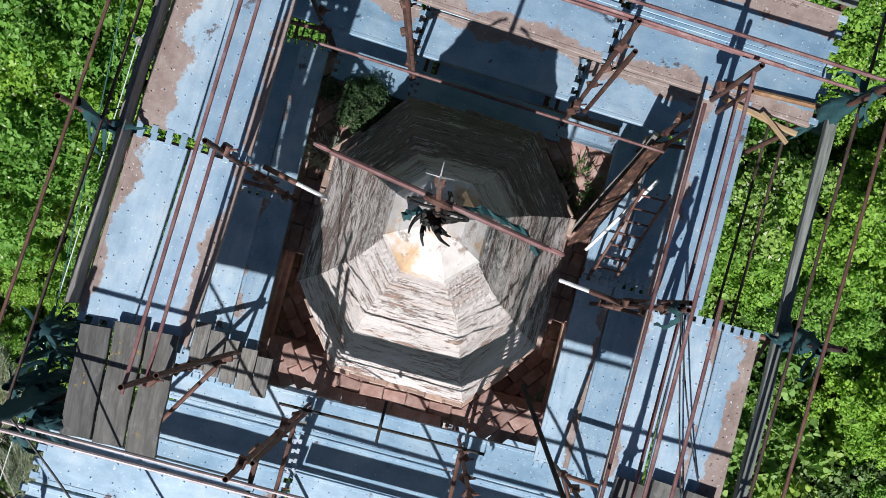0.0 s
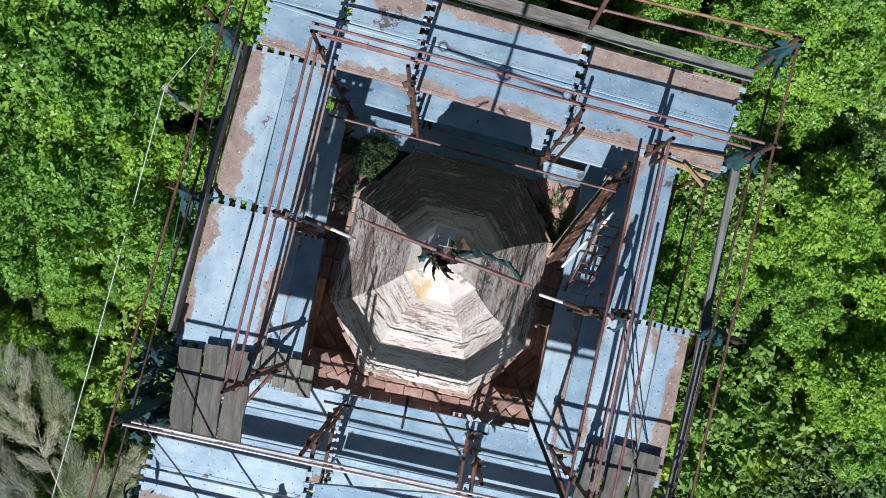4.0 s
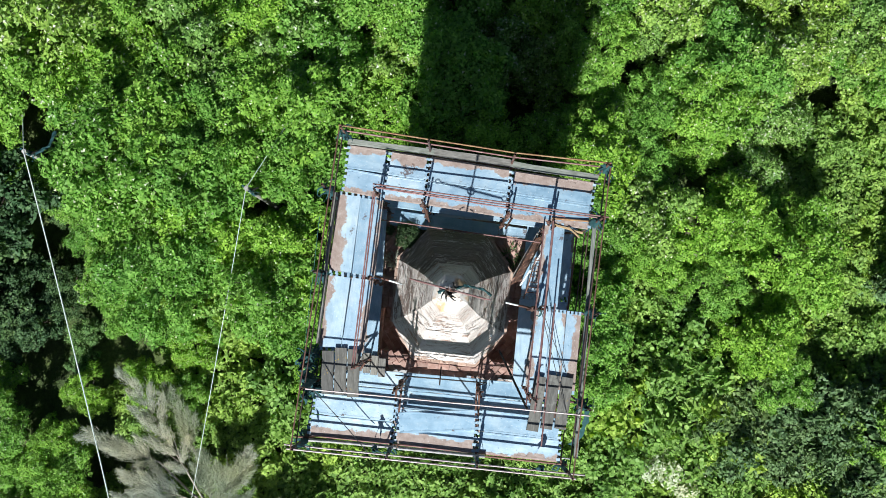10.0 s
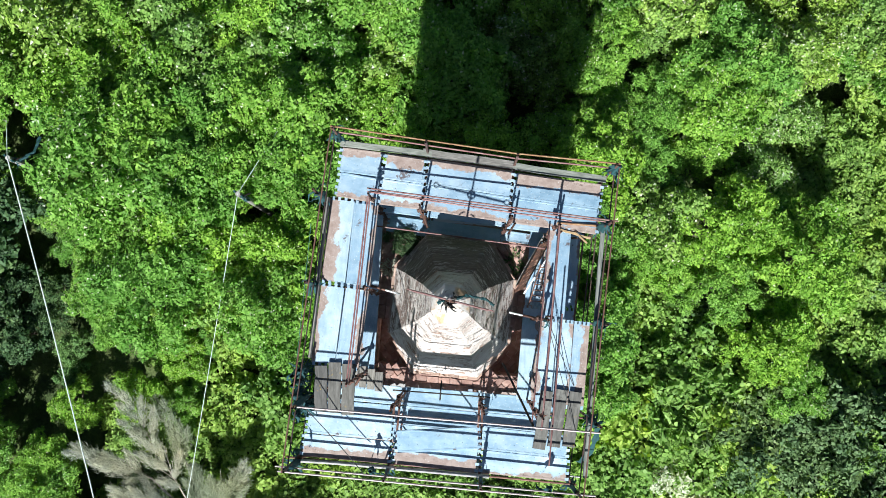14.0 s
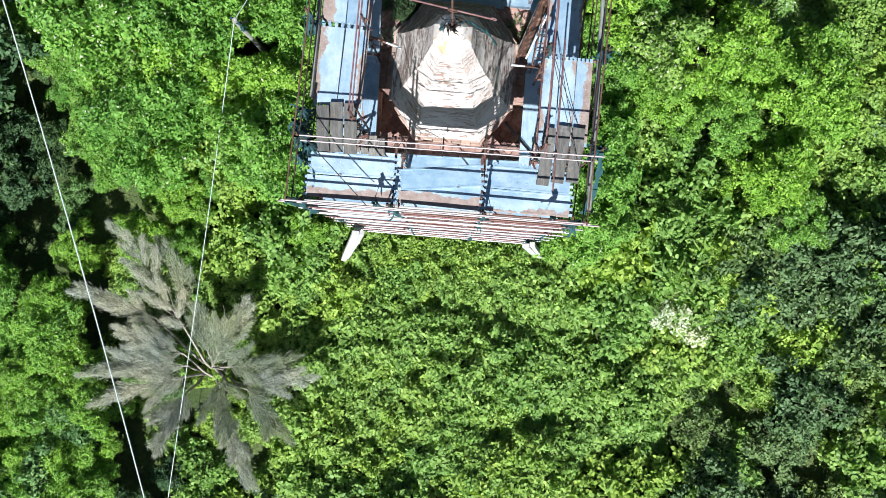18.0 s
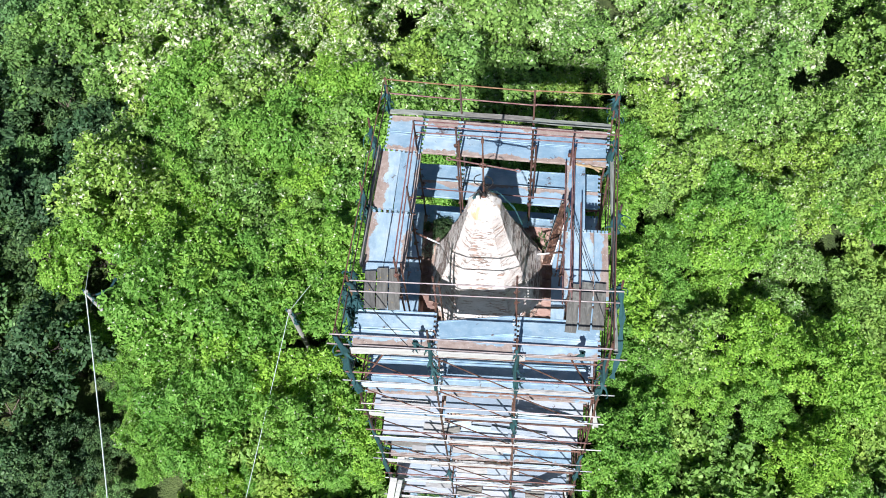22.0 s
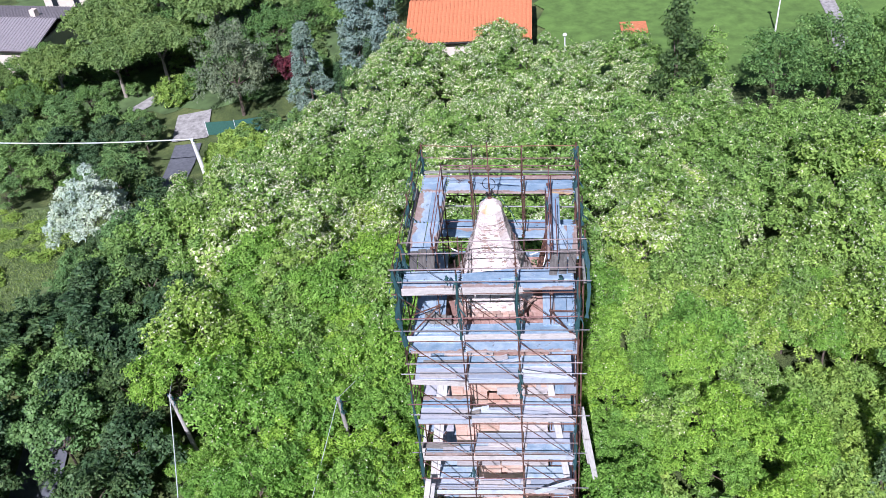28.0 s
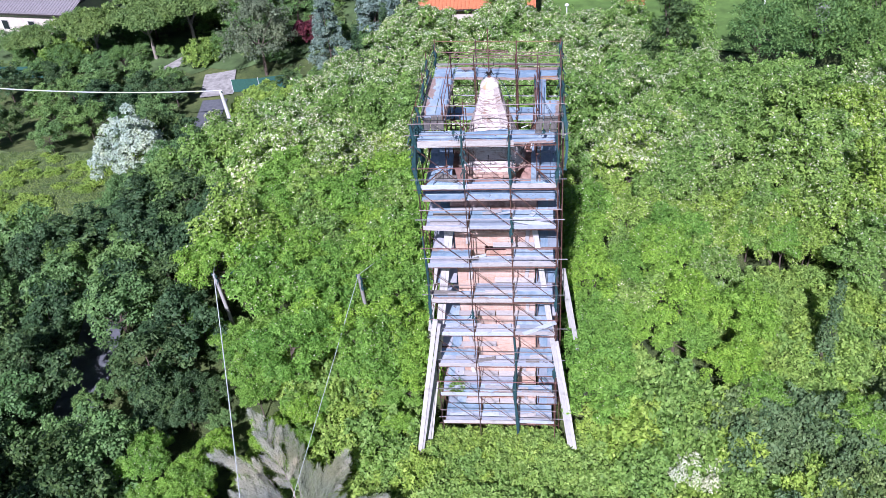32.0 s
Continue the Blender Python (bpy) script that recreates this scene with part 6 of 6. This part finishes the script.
dry_bush(-9.0, -9.4)
for px, py, s in ((-9.0, -9.0, 0.8), (-10.2, -8.4, 0.8), (-11.8, -6.2, 0.8), (-10.8, -5.0, 0.8), (-8.0, -8.2, 0.8), (-12.6, -8.8, 0.8), (-11.8, -10.4, 0.8), (-7.8, -9.6, 0.8), (-9.3, -7.4, 0.7), (-10.6, -9.8, 0.7), (-8.4, -11.4, 0.8), (-11.2, -7.4, 0.7), (-7.2, -7.6, 0.8), (-10.2, -12.2, 0.8), (-6.8, -11.2, 0.8)):
    plant(K_BR[int(-px) % 4] if s > 0.75 else K_GR[0], px, py, s * 0.8, px * 50)

# ---------------------------------------------------------------- terrace: pavers and weeds
def pavers():
    r = random.Random(21)
    for i in range(8):
        ring = octa(1.0, 1.12, 0.52, 0)
        a, b = ring[i], ring[(i + 1) % 8]
        nrm = V((b.y - a.y, a.x - b.x, 0)).normalized()
        inr = (a + b).length / 2
        rr = 1.12
        row = 0
        while rr < 2.7:
            pa, pb = a * rr, b * rr
            L = (pb - pa).length
            tx = (pb - pa).normalized()
            n = max(2, int(L / 0.25))
            off = (row % 2) * 0.5
            for k in range(-1, n + 1):
                f = (k + off + 0.5) / n
                if not -0.05 < f < 1.05:
                    continue
                c = pa + (pb - pa) * f
                wx, wy = OX + c.x, OY + c.y
                if not (-1.78 < wx < 1.80 and -2.0 < wy < 1.68):
                    continue
                m = Matrix((tx, nrm, V((0, 0, 1)))).transposed().to_4x4()
                mb = MB()
                # front corner pavers are dropped into the added pit so they fall dark
                shade_drop = 1.33 if -1.62 < wy < -0.56 and abs(wx) > 0.6 else 0.0
                mb.box(Matrix.Translation((wx - TX, wy - TY, ZT - shade_drop - 0.045 + r.uniform(-0.02, 0.016))) @ m @ pose(0, 0, 0, r.uniform(-2, 2), r.uniform(-2, 2), r.uniform(-9, 9)), L / n - 0.007, 0.139, 0.05, 1.0, 0.009)
                part("paver", mb, M_PAVER, TOWER)
            rr += 0.146 / inr
            row += 1


pavers()


def tuft(name, label, x, y, z, r0, h, n, mat, seed):
    g = np.random.default_rng(seed)
    a = g.uniform(0, 6.283, n)
    rad = g.random(n) ** 0.6 * r0
    p = np.stack([rad * np.cos(a), rad * np.sin(a), np.zeros(n)], 1)
    d = np.stack([np.cos(a) * 0.7, np.sin(a) * 0.7, np.full(n, 0.9)], 1) + g.normal(size=(n, 3)) * 0.35
    d /= np.linalg.norm(d, axis=1)[:, None]
    w = np.cross(d, g.normal(size=(n, 3)))
    w /= np.linalg.norm(w, axis=1)[:, None]
    L = (h * g.uniform(0.5, 1.2, n))[:, None]
    v = np.stack([p - w * 0.016, p + w * 0.016, p + d * L * np.array([1.1, 1.1, 0.95])], 1).reshape(-1, 3)
    ob = new(name, cloud_mesh(name, v, mat))
    ob.location = (x, y, z)
    tagged(ob, label, "plant", kind="stuff")


_wv, _wc = leaf_cloud(201, 6500, 0.042, 60, 0.36, 0.28, "dome", 0.1, 0.3)
_weed = new("weeds", cloud_mesh("weeds", _wv, M_WEED))
_weed.location = (-1.2, 1.2, ZT + 0.1)
tagged(_weed, "dark green bushy weeds growing on the brick terrace", "plant", kind="stuff")
tuft("weeds", "small weeds between the terrace bricks", 1.35, 0.95, ZT, 0.25, 0.2, 200, M_DARKLEAF, 2)
tuft("weeds", "pale dry grass at the terrace edge", -1.45, 0.6, ZT, 0.2, 0.15, 160, M_DRY, 3)
tuft("weeds", "green creeper hanging on a low scaffold deck", -2.0, -3.0, 4.03, 0.3, 0.4, 500, M_BRAMBLE, 4)


# ---------------------------------------------------------------- shreds of netting
def net(x, y, z0, z1, seed, r0=0.055, tongue=2):
    """A crumpled sleeve of torn netting bound to a standard, with loose hanging shreds."""
    g = random.Random(seed)
    ob = thing("netting", "torn dark green debris netting bound round a standard", "netting", "torn netting", m=Matrix.Translation((x, y, z0)))
    h = z1 - z0
    rings = max(5, int(h / 0.05))
    n = 11
    mb = MB()
    for k in range(rings + 1):
        f = k / rings
        bulge = 0.25 + 0.8 * abs(math.sin(f * 7.3 + seed)) * math.sin(math.pi * min(1, f + 0.1))
        ox, oy = 0.4 * r0 * math.sin(9 * f + seed), 0.4 * r0 * math.cos(7 * f + 2 * seed)
        for i in range(n):
            a = 2 * math.pi * i / n + 1.5 * f
            rr = 0.028 + r0 * bulge * (0.55 + 0.45 * math.cos(3 * a + 8 * f)) * g.uniform(0.7, 1.3)
            mb.v.append((ox + rr * math.cos(a), oy + rr * math.sin(a), f * h + g.uniform(-0.012, 0.012)))
    mb.f = [(k * n + i, k * n + (i + 1) % n, (k + 1) * n + (i + 1) % n, (k + 1) * n + i) for k in range(rings) for i in range(n)]
    part("sleeve", mb, M_NET, ob, "", True)
    for q in range(tongue):
        a = g.uniform(0, 6.28)
        ln, w = g.uniform(0.15, 0.5), g.uniform(0.01, 0.03)
        mb = MB()
        z = g.uniform(0.2, 1.0) * h
        m = 9
        bow, tw, reach = g.uniform(-1.0, 1.0), g.uniform(-4, 4), g.uniform(0.05, 0.24)
        for k in range(m + 1):
            f = k / m
            out = 0.04 + reach * math.sin(1.9 * f) + g.uniform(-0.012, 0.012)
            b = a + bow * f
            cx, cy, ww = out * math.cos(b), out * math.sin(b), w * (1.2 - 0.8 * f) * g.uniform(0.6, 1.4)
            for s in (-1, 0, 1):
                mb.v.append((cx + s * ww * math.cos(b + 1.57 + tw * f), cy + s * ww * math.sin(b + 1.57 + tw * f), z - ln * f + (0.015 if s == 0 else 0) + g.uniform(-0.01, 0.01)))
        mb.f = [(3 * k + e, 3 * k + e + 1, 3 * k + e + 4, 3 * k + e + 3) for k in range(m) for e in (0, 1)]
        part("tongue", mb, M_NET, ob, "", True)


NETS = (("l2", 17.6, 18.9, 0.06), ("l1", 16.4, 19.0, 0.15), ("bl", 15.8, 18.9, 0.12), ("bl", 8.0, 13.6, 0.06), ("tl", 17.9, 19.0, 0.05), ("l3", 17.7, 18.9, 0.07),
        ("tr", 18.3, 19.1, 0.09), ("r3", 17.4, 18.9, 0.09), ("r2", 18.0, 18.9, 0.09), ("r1", 17.6, 19.0, 0.08), ("br", 16.0, 18.5, 0.07), ("br", 9.5, 12.0, 0.05),
        ("f1", 16.0, 18.7, 0.035), ("f2", 15.9, 18.7, 0.045), ("f2", 1.3, 7.9, 0.1), ("f2", 13.3, 14.6, 0.06), ("br", 5.0, 7.5, 0.1), ("f1", 9.0, 9.6, 0.04))
for i, (k, z0, z1, r0) in enumerate(NETS):
    net(OUT[k][0], OUT[k][1], z0, z1, 31 + i, r0, 13 if z1 > 18 else 4)
for q, (dx, dy, z0, z1) in enumerate(((-0.1, 0.6, 16.9, 18.2), (-0.25, 0.3, 16.4, 18.0), (0.02, 0.0, 17.2, 18.3), (-0.12, -0.25, 16.6, 18.1), (-0.3, 0.45, 16.2, 17.8), (-0.15, 0.12, 17.0, 18.3), (0.12, -0.1, 17.9, 18.35))):
    net(OUT["l1"][0] + dx, OUT["l1"][1] + dy, z0, z1, 60 + q, 0.03, 24)
net(-1.25, -3.38, 18.4, 18.6, 90, 0.05, 3)
net(1.79, -0.3, 18.8, 19.0, 91, 0.03, 1)
net(2.1, -3.45, 18.4, 18.6, 92, 0.05, 2)


def strip(name, label, pts, w, mat, cat, seed, hang=0.0):
    g = random.Random(seed)
    mb = MB()
    P = []
    for a, b in zip(pts, pts[1:]):
        P += [V(a).lerp(V(b), k / 5) for k in range(5)]
    P.append(V(pts[-1]))
    for k, p in enumerate(P):
        d = (P[min(k + 1, len(P) - 1)] - P[max(k - 1, 0)]).normalized()
        s = d.cross(V((0, 0, 1))).normalized() * w * g.uniform(0.5, 1.3)
        up = V((0, 0, g.uniform(0, 0.05)))
        mb.v += [tuple(p - s + V((0, 0, g.uniform(-0.01, 0.02)))), tuple(p + up), tuple(p + s + V((0, 0, g.uniform(-0.01, 0.02))))]
    for k in range(len(P) - 1):
        q = 3 * k
        mb.f += [(q, q + 1, q + 4, q + 3), (q + 1, q + 2, q + 5, q + 4)]
    return thing(name, label, cat, mb=mb, mat=mat)


strip("netting_rag", "dark green rag of netting trailing down the lantern roof", [(0.08, -0.05, 19.12), (0.26, 0.03, 18.98), (0.44, 0.02, 18.72), (0.66, 0.0, 18.34), (0.84, -0.1, 17.86)], 0.026, M_NET, "rag", 5)
strip("netting_rag", "dark green rag of netting beside the finial", [(-0.05, -0.12, 19.12), (-0.16, -0.1, 19.05), (-0.26, -0.16, 18.96)], 0.035, M_NET, "rag", 6)
strip("netting_rag", "torn netting trailing off the deck corner", [(2.86, -2.2, 18.9), (2.95, -2.5, 18.2), (2.98, -2.9, 17.4), (2.9, -3.2, 16.6)], 0.06, M_NET, "rag", 7)


def cable(name, label, p, q, sag, r, mat, group=""):
    """One unbroken hanging line."""
    mb = MB()
    n, k = 18, 6
    pts = [V(p).lerp(V(q), i / n) - V((0, 0, sag * 4 * (i / n) * (1 - i / n))) for i in range(n + 1)]
    d = (V(q) - V(p)).normalized()
    s = d.cross(V((0, 0, 1))).normalized()
    u = s.cross(d)
    mb.v = [tuple(c + (s * math.cos(6.2832 * j / k) + u * math.sin(6.2832 * j / k)) * r) for c in pts for j in range(k)]
    mb.f = [(i * k + j, i * k + (j + 1) % k, (i + 1) * k + (j + 1) % k, (i + 1) * k + j) for i in range(n) for j in range(k)]
    thing(name, label, "cable", group, mb=mb, mat=mat)


cable("loose_cable", "dark cable hanging slack across the scaffold corner", (1.8, -0.32, 18.95), (2.62, -2.5, 18.06), 0.1, 0.007, M_ROPE)
cable("loose_cable", "dark cable hanging slack across the scaffold corner", (1.84, -0.34, 18.85), (2.5, -1.55, 18.03), 0.1, 0.007, M_ROPE)
cable("loose_cable", "dark cable hanging slack across the front deck", (-2.7, -2.2, 18.7), (-1.4, -3.45, 18.5), 0.1, 0.009, M_ROPE)
cable("loose_cable", "thin pale rope hanging outside the scaffold", (-2.85, 1.2, 18.3), (-3.1, -2.6, 17.2), 0.05, 0.006, M_FENCE)

# ---------------------------------------------------------------- utility poles and lines
A, B, C = (-15.65, 3.8, 5.4), (-7.5, 3.12, 5.9), (-29.0, 44.14, -5.5)
for (x, y, z), dx, dy in ((A, 0.5, -0.25), (B, 0.35, -0.2), (C, 0.25, 0.2)):
    g = G(x, y)
    pole = thing("utility_pole", "pale weathered utility pole with dark insulators and a cable bracket", "utility pole", "utility poles", m=Matrix.Translation((x + dx, y + dy, g)))
    mb = MB()
    r = 0.24 if z == C[2] else 0.13
    mb.tube((0, 0, -0.3), (-dx, -dy, z - g), r, 12, r * 0.65)
    part("shaft", mb, M_PALEPIPE if z == C[2] else M_CONCRETE if z != B[2] else M_POLE, pole)
    t = V((-dx, -dy, z - g))
    mb = MB()
    mb.beam(t + V((-0.14, 0.1, -0.2)), t + V((0.16, -0.1, -0.2)), 0.07, 0.07)
    mb.tube(t + V((0.12, -0.05, -0.2)), t + V((0.35, 0.1, -0.35)), 0.03, 6)
    part("bracket", mb, M_IRON, pole)
    for s in (-1, 1):
        mb = MB()
        mb.tube(t + V((0.13 * s, -0.08 * s, -0.17)), t + V((0.13 * s, -0.08 * s, -0.02)), 0.05, 8, 0.035)
        part("insulator", mb, M_NET, pole, "dark green insulator")
LN = "pale twisted overhead cable"
cable("overhead_line", LN, (A[0], A[1], 5.42), (-8.6, -16.0, 5.0), 0.3, 0.024, M_CABLE, "overhead lines")
cable("overhead_line", LN, (A[0], A[1], 5.42), (-25.0, 30.0, -4.6), 0.4, 0.016, M_CABLE, "overhead lines")
cable("overhead_line", LN, (B[0], B[1], 5.9), (-10.0, -16.0, 1.5), 0.15, 0.012, M_CABLE, "overhead lines")
cable("overhead_line", LN, (B[0], B[1], 5.9), (-3.25, 13.0, 3.7), 0.1, 0.012, M_CABLE, "overhead lines")
cable("overhead_line", LN, (C[0], C[1], C[2]), (-78.0, 38.0, 4.0), 1.8, 0.05, M_CABLE, "overhead lines")
net(B[0] + 0.1, B[1] - 0.05, 4.9, 5.8, 70, 0.09, 3)
net(A[0] + 0.05, A[1], 4.7, 5.3, 71, 0.07, 8)
strip("dark_cloth", "dark cloth caught on the utility pole", [(-15.3, 3.75, 5.25), (-14.9, 4.1, 5.1), (-14.85, 4.7, 4.9)], 0.07, M_NET, "rag", 9)


# ---------------------------------------------------------------- roads, grass and houses beyond the wood
def ribbon(name, label, pts, w, mat, lift=0.16, kind="structure", cat="road"):
    mb = MB()
    P = []
    for a, b in zip(pts, pts[1:]):
        n = max(2, int((V(b) - V(a)).length / 1.2))
        P += [V(a).lerp(V(b), k / n) for k in range(n)]
    P.append(V(pts[-1]))
    for k, p in enumerate(P):
        d = (P[min(k + 1, len(P) - 1)] - P[max(k - 1, 0)]).normalized()
        s = V((-d.y, d.x))
        for q in (-1, -0.33, 0.33, 1):
            e = p + s * w * q
            mb.v.append((e.x, e.y, G(e.x, e.y) + lift))
    mb.f = [(4 * k + j, 4 * k + j + 1, 4 * k + j + 5, 4 * k + j + 4)[::-1] for k in range(len(P) - 1) for j in range(3)]
    thing(name, label, cat, kind=kind, mb=mb, mat=mat)


ribbon("road", "narrow grey asphalt lane in the wood", [(-32.8, 51.5), (-32.0, 44.5), (-29.0, 30.0), (-26.0, 12.0), (-23.8, 2.0), (-22.0, -14.0)], 1.35, M_ROAD)
ribbon("forecourt", "pale gravel forecourt before a garden gate", [(-34.0, 58.0), (-32.9, 52.3)], 1.8, M_GRAVEL, 0.2, "structure", "pavement")
ribbon("garden_path", "pale gravel garden path", [(-37.0, 69.5), (-38.6, 65.2), (-41.4, 59.2)], 0.8, M_GRAVEL, 0.2, "structure", "path")
ribbon("field_track", "pale two-rut track across the grass", [(37.0, 95.0), (35.4, 72.0), (33.0, 60.0)], 0.8, M_GRAVEL, 0.22, "structure", "track")


def patch(name, label, x0, x1, y0, y1, mat, lift=0.14):
    mb = MB()
    nx, ny = int((x1 - x0) / 1.5), int((y1 - y0) / 1.5)
    for j in range(ny + 1):
        for i in range(nx + 1):
            x, y = x0 + (x1 - x0) * i / nx, y0 + (y1 - y0) * j / ny
            if i in (0, nx) or j in (0, ny):
                x, y = x + math.sin(j * 2.1 + i) * 0.7, y + math.sin(i * 1.7 + j) * 0.7
            mb.v.append((x, y, G(x, y) + lift))
    mb.f = [(j * (nx + 1) + i, j * (nx + 1) + i + 1, (j + 1) * (nx + 1) + i + 1, (j + 1) * (nx + 1) + i) for j in range(ny) for i in range(nx)]
    thing(name, label, "grass", kind="structure", mb=mb, mat=mat)


patch("meadow", "bright green mown meadow", 3.0, 90.0, 57.0, 130.0, M_MEADOW)
patch("grass_slope", "rough yellow-green grass slope", -64.0, -32.5, 9.0, 40.0, M_SLOPE)
patch("lawn", "shady garden lawn under pines", -70.0, -14.0, 59.0, 100.0, M_LAWN, 0.1)


def grass(n):
    g = np.random.default_rng(12)
    xy = np.stack([g.uniform(-52, -33.2, n), g.uniform(11, 39.5, n)], 1)
    p = np.array([(x, y, G(x, y) + 0.1) for x, y in xy])
    d = g.normal(size=(n, 3)) * 0.8 + np.array([0, 0, 1.0])
    d /= np.linalg.norm(d, axis=1)[:, None]
    w = np.cross(d, g.normal(size=(n, 3)))
    w /= np.linalg.norm(w, axis=1)[:, None]
    L = g.uniform(0.1, 0.32, n)[:, None]
    v = np.stack([p - w * 0.05, p + w * 0.05, p + d * L], 1).reshape(-1, 3)
    tagged(new("rough_grass", cloud_mesh("rough_grass", v, M_GRASS)), "long rough grass on the open slope", "grass", kind="stuff")


grass(60000)


def house(name, label, x, y, w, d, h, rise, roof_mat, turn, lean_roof=False):
    z = G(x, y)
    ob = thing(name, label, "house", m=Matrix.Translation((x, y, z)) @ pose(0, 0, 0, 0, 0, turn))
    for sx, sy, lx, ly in ((0, -1, w, 0.3), (0, 1, w, 0.3), (-1, 0, 0.3, d - 0.6), (1, 0, 0.3, d - 0.6)):
        mb = MB()
        mb.box(Matrix.Translation((sx * (w / 2 - 0.15), sy * (d / 2 - 0.15), h / 2 - 0.5)), lx, ly, h + 1)
        part("wall", mb, M_WALL, ob)
    rl = d / 2 + 0.6
    for s in (-1, 1):
        ang = math.atan2(rise, rl)
        ln = math.hypot(rise, rl)
        mid = V((0, s * rl / 2, h + rise / 2 + 0.1))
        mb = MB()
        m = Matrix.Translation(mid) @ pose(0, 0, 0, -s * math.degrees(ang), 0, 0)
        mb.box(m, w + 1.2, ln, 0.14)
        slope = part("roof", mb, roof_mat, ob)
        n = int((w + 1.2) / 0.42)
        for i in range(n):
            mb = MB()
            xx = -(w + 1.2) / 2 + (i + 0.5) * (w + 1.2) / n
            mb.tube(m @ V((xx, -ln / 2, 0.07)), m @ V((xx, ln / 2, 0.07)), 0.09, 6)
            part("roof_rib", mb, roof_mat, slope)
    mb = MB()
    mb.tube((-w / 2 - 0.6, -rl, h + 0.02), (w / 2 + 0.6, -rl, h + 0.02), 0.1, 8)
    part("gutter", mb, M_IRON, ob)
    for i in range(3):
        mb = MB()
        mb.box(Matrix.Translation((-w / 3 + i * w / 3, -d / 2 - 0.02, h * 0.5)), 1.0, 0.08, 1.3)
        win = part("window", mb, M_TOE, ob)
        mb = MB()
        mb.box(Matrix.Translation((-w / 3 + i * w / 3, -d / 2 - 0.07, h * 0.5)), 0.84, 0.04, 1.14)
        part("pane", mb, M_GLASS, win)
    mb = MB()
    mb.box(Matrix.Translation((w / 4, 0.8, h + rise + 0.2)), 0.7, 0.7, 1.4)
    part("chimney", mb, M_WALL, ob)


house("house", "house with a bright orange tiled roof behind the wood", -4.5, 67.6, 11.9, 12.0, 4.2, 1.6, M_ROOFTILE, -1)
house("house", "low house with a wide grey-brown roof among pines", -60.9, 75.2, 11.6, 10.8, 3.4, 1.3, M_GREYROOF, -9)
house("house", "white house behind the garden pines", -57.0, 90.5, 10.0, 9.0, 5.0, 1.2, M_PALEPIPE, -9)


def shed(x, y):
    z = G(x, y)
    ob = thing("shed", "small pale shed with a red flat roof", "shed", m=Matrix.Translation((x, y, z)))
    mb = MB()
    mb.box(Matrix.Translation((0, 0, 1.0)), 2.4, 2.2, 2.2)
    part("body", mb, M_CONCRETE, ob)
    mb = MB()
    mb.box(Matrix.Translation((0, 0, 2.2)), 2.8, 2.6, 0.16, 1.0, 0.03)
    part("roof", mb, M_ROOFTILE, ob)
    mb = MB()
    mb.box(Matrix.Translation((0, -1.12, 0.95)), 0.9, 0.06, 1.9)
    part("door", mb, M_GREYWOOD, ob)


shed(12.8, 66.5)


def lamp_post(x, y, h):
    z = G(x, y)
    ob = thing("street_lamp", "white lamp post standing in the grass", "street lamp", "lamp posts", m=Matrix.Translation((x, y, z)))
    mb = MB()
    mb.tube((0, 0, 0), (0, 0, h), 0.1, 8, 0.06)
    part("post", mb, M_PALEPIPE, ob)
    mb = MB()
    for k in range(5):
        mb.tube((0, 0, h + 0.08 * k), (0, 0, h + 0.08 * (k + 1)), 0.25 * math.sin(0.3 + 0.55 * k), 10, 0.25 * math.sin(0.3 + 0.55 * (k + 1)))
    part("globe", mb, M_PALEPIPE, ob)


lamp_post(28.2, 68.5, 5.0)
lamp_post(5.4, 64.0, 3.0)


def fence(p, q):
    ob = thing("fence", "garden fence covered in dark green cloth", "fence", "garden fences")
    a, b = V(p), V(q)
    n = max(2, int((b - a).length / 2.2))
    for k in range(n + 1):
        c = a.lerp(b, k / n)
        z = G(c.x, c.y)
        mb = MB()
        mb.tube((c.x, c.y, z - 0.2), (c.x, c.y, z + 1.7), 0.035, 6)
        part("post", mb, M_PALEPIPE, ob)
        if k < n:
            d = a.lerp(b, (k + 1) / n)
            z2 = G(d.x, d.y)
            mb = MB()
            mb.beam((c.x, c.y, z + 0.85), (d.x, d.y, z2 + 0.85), 0.02, 1.5)
            part("panel", mb, M_FENCE, ob)


fence((-31.2, 53.2), (-25.0, 52.8))
fence((-54.0, 58.4), (-62.0, 58.8))
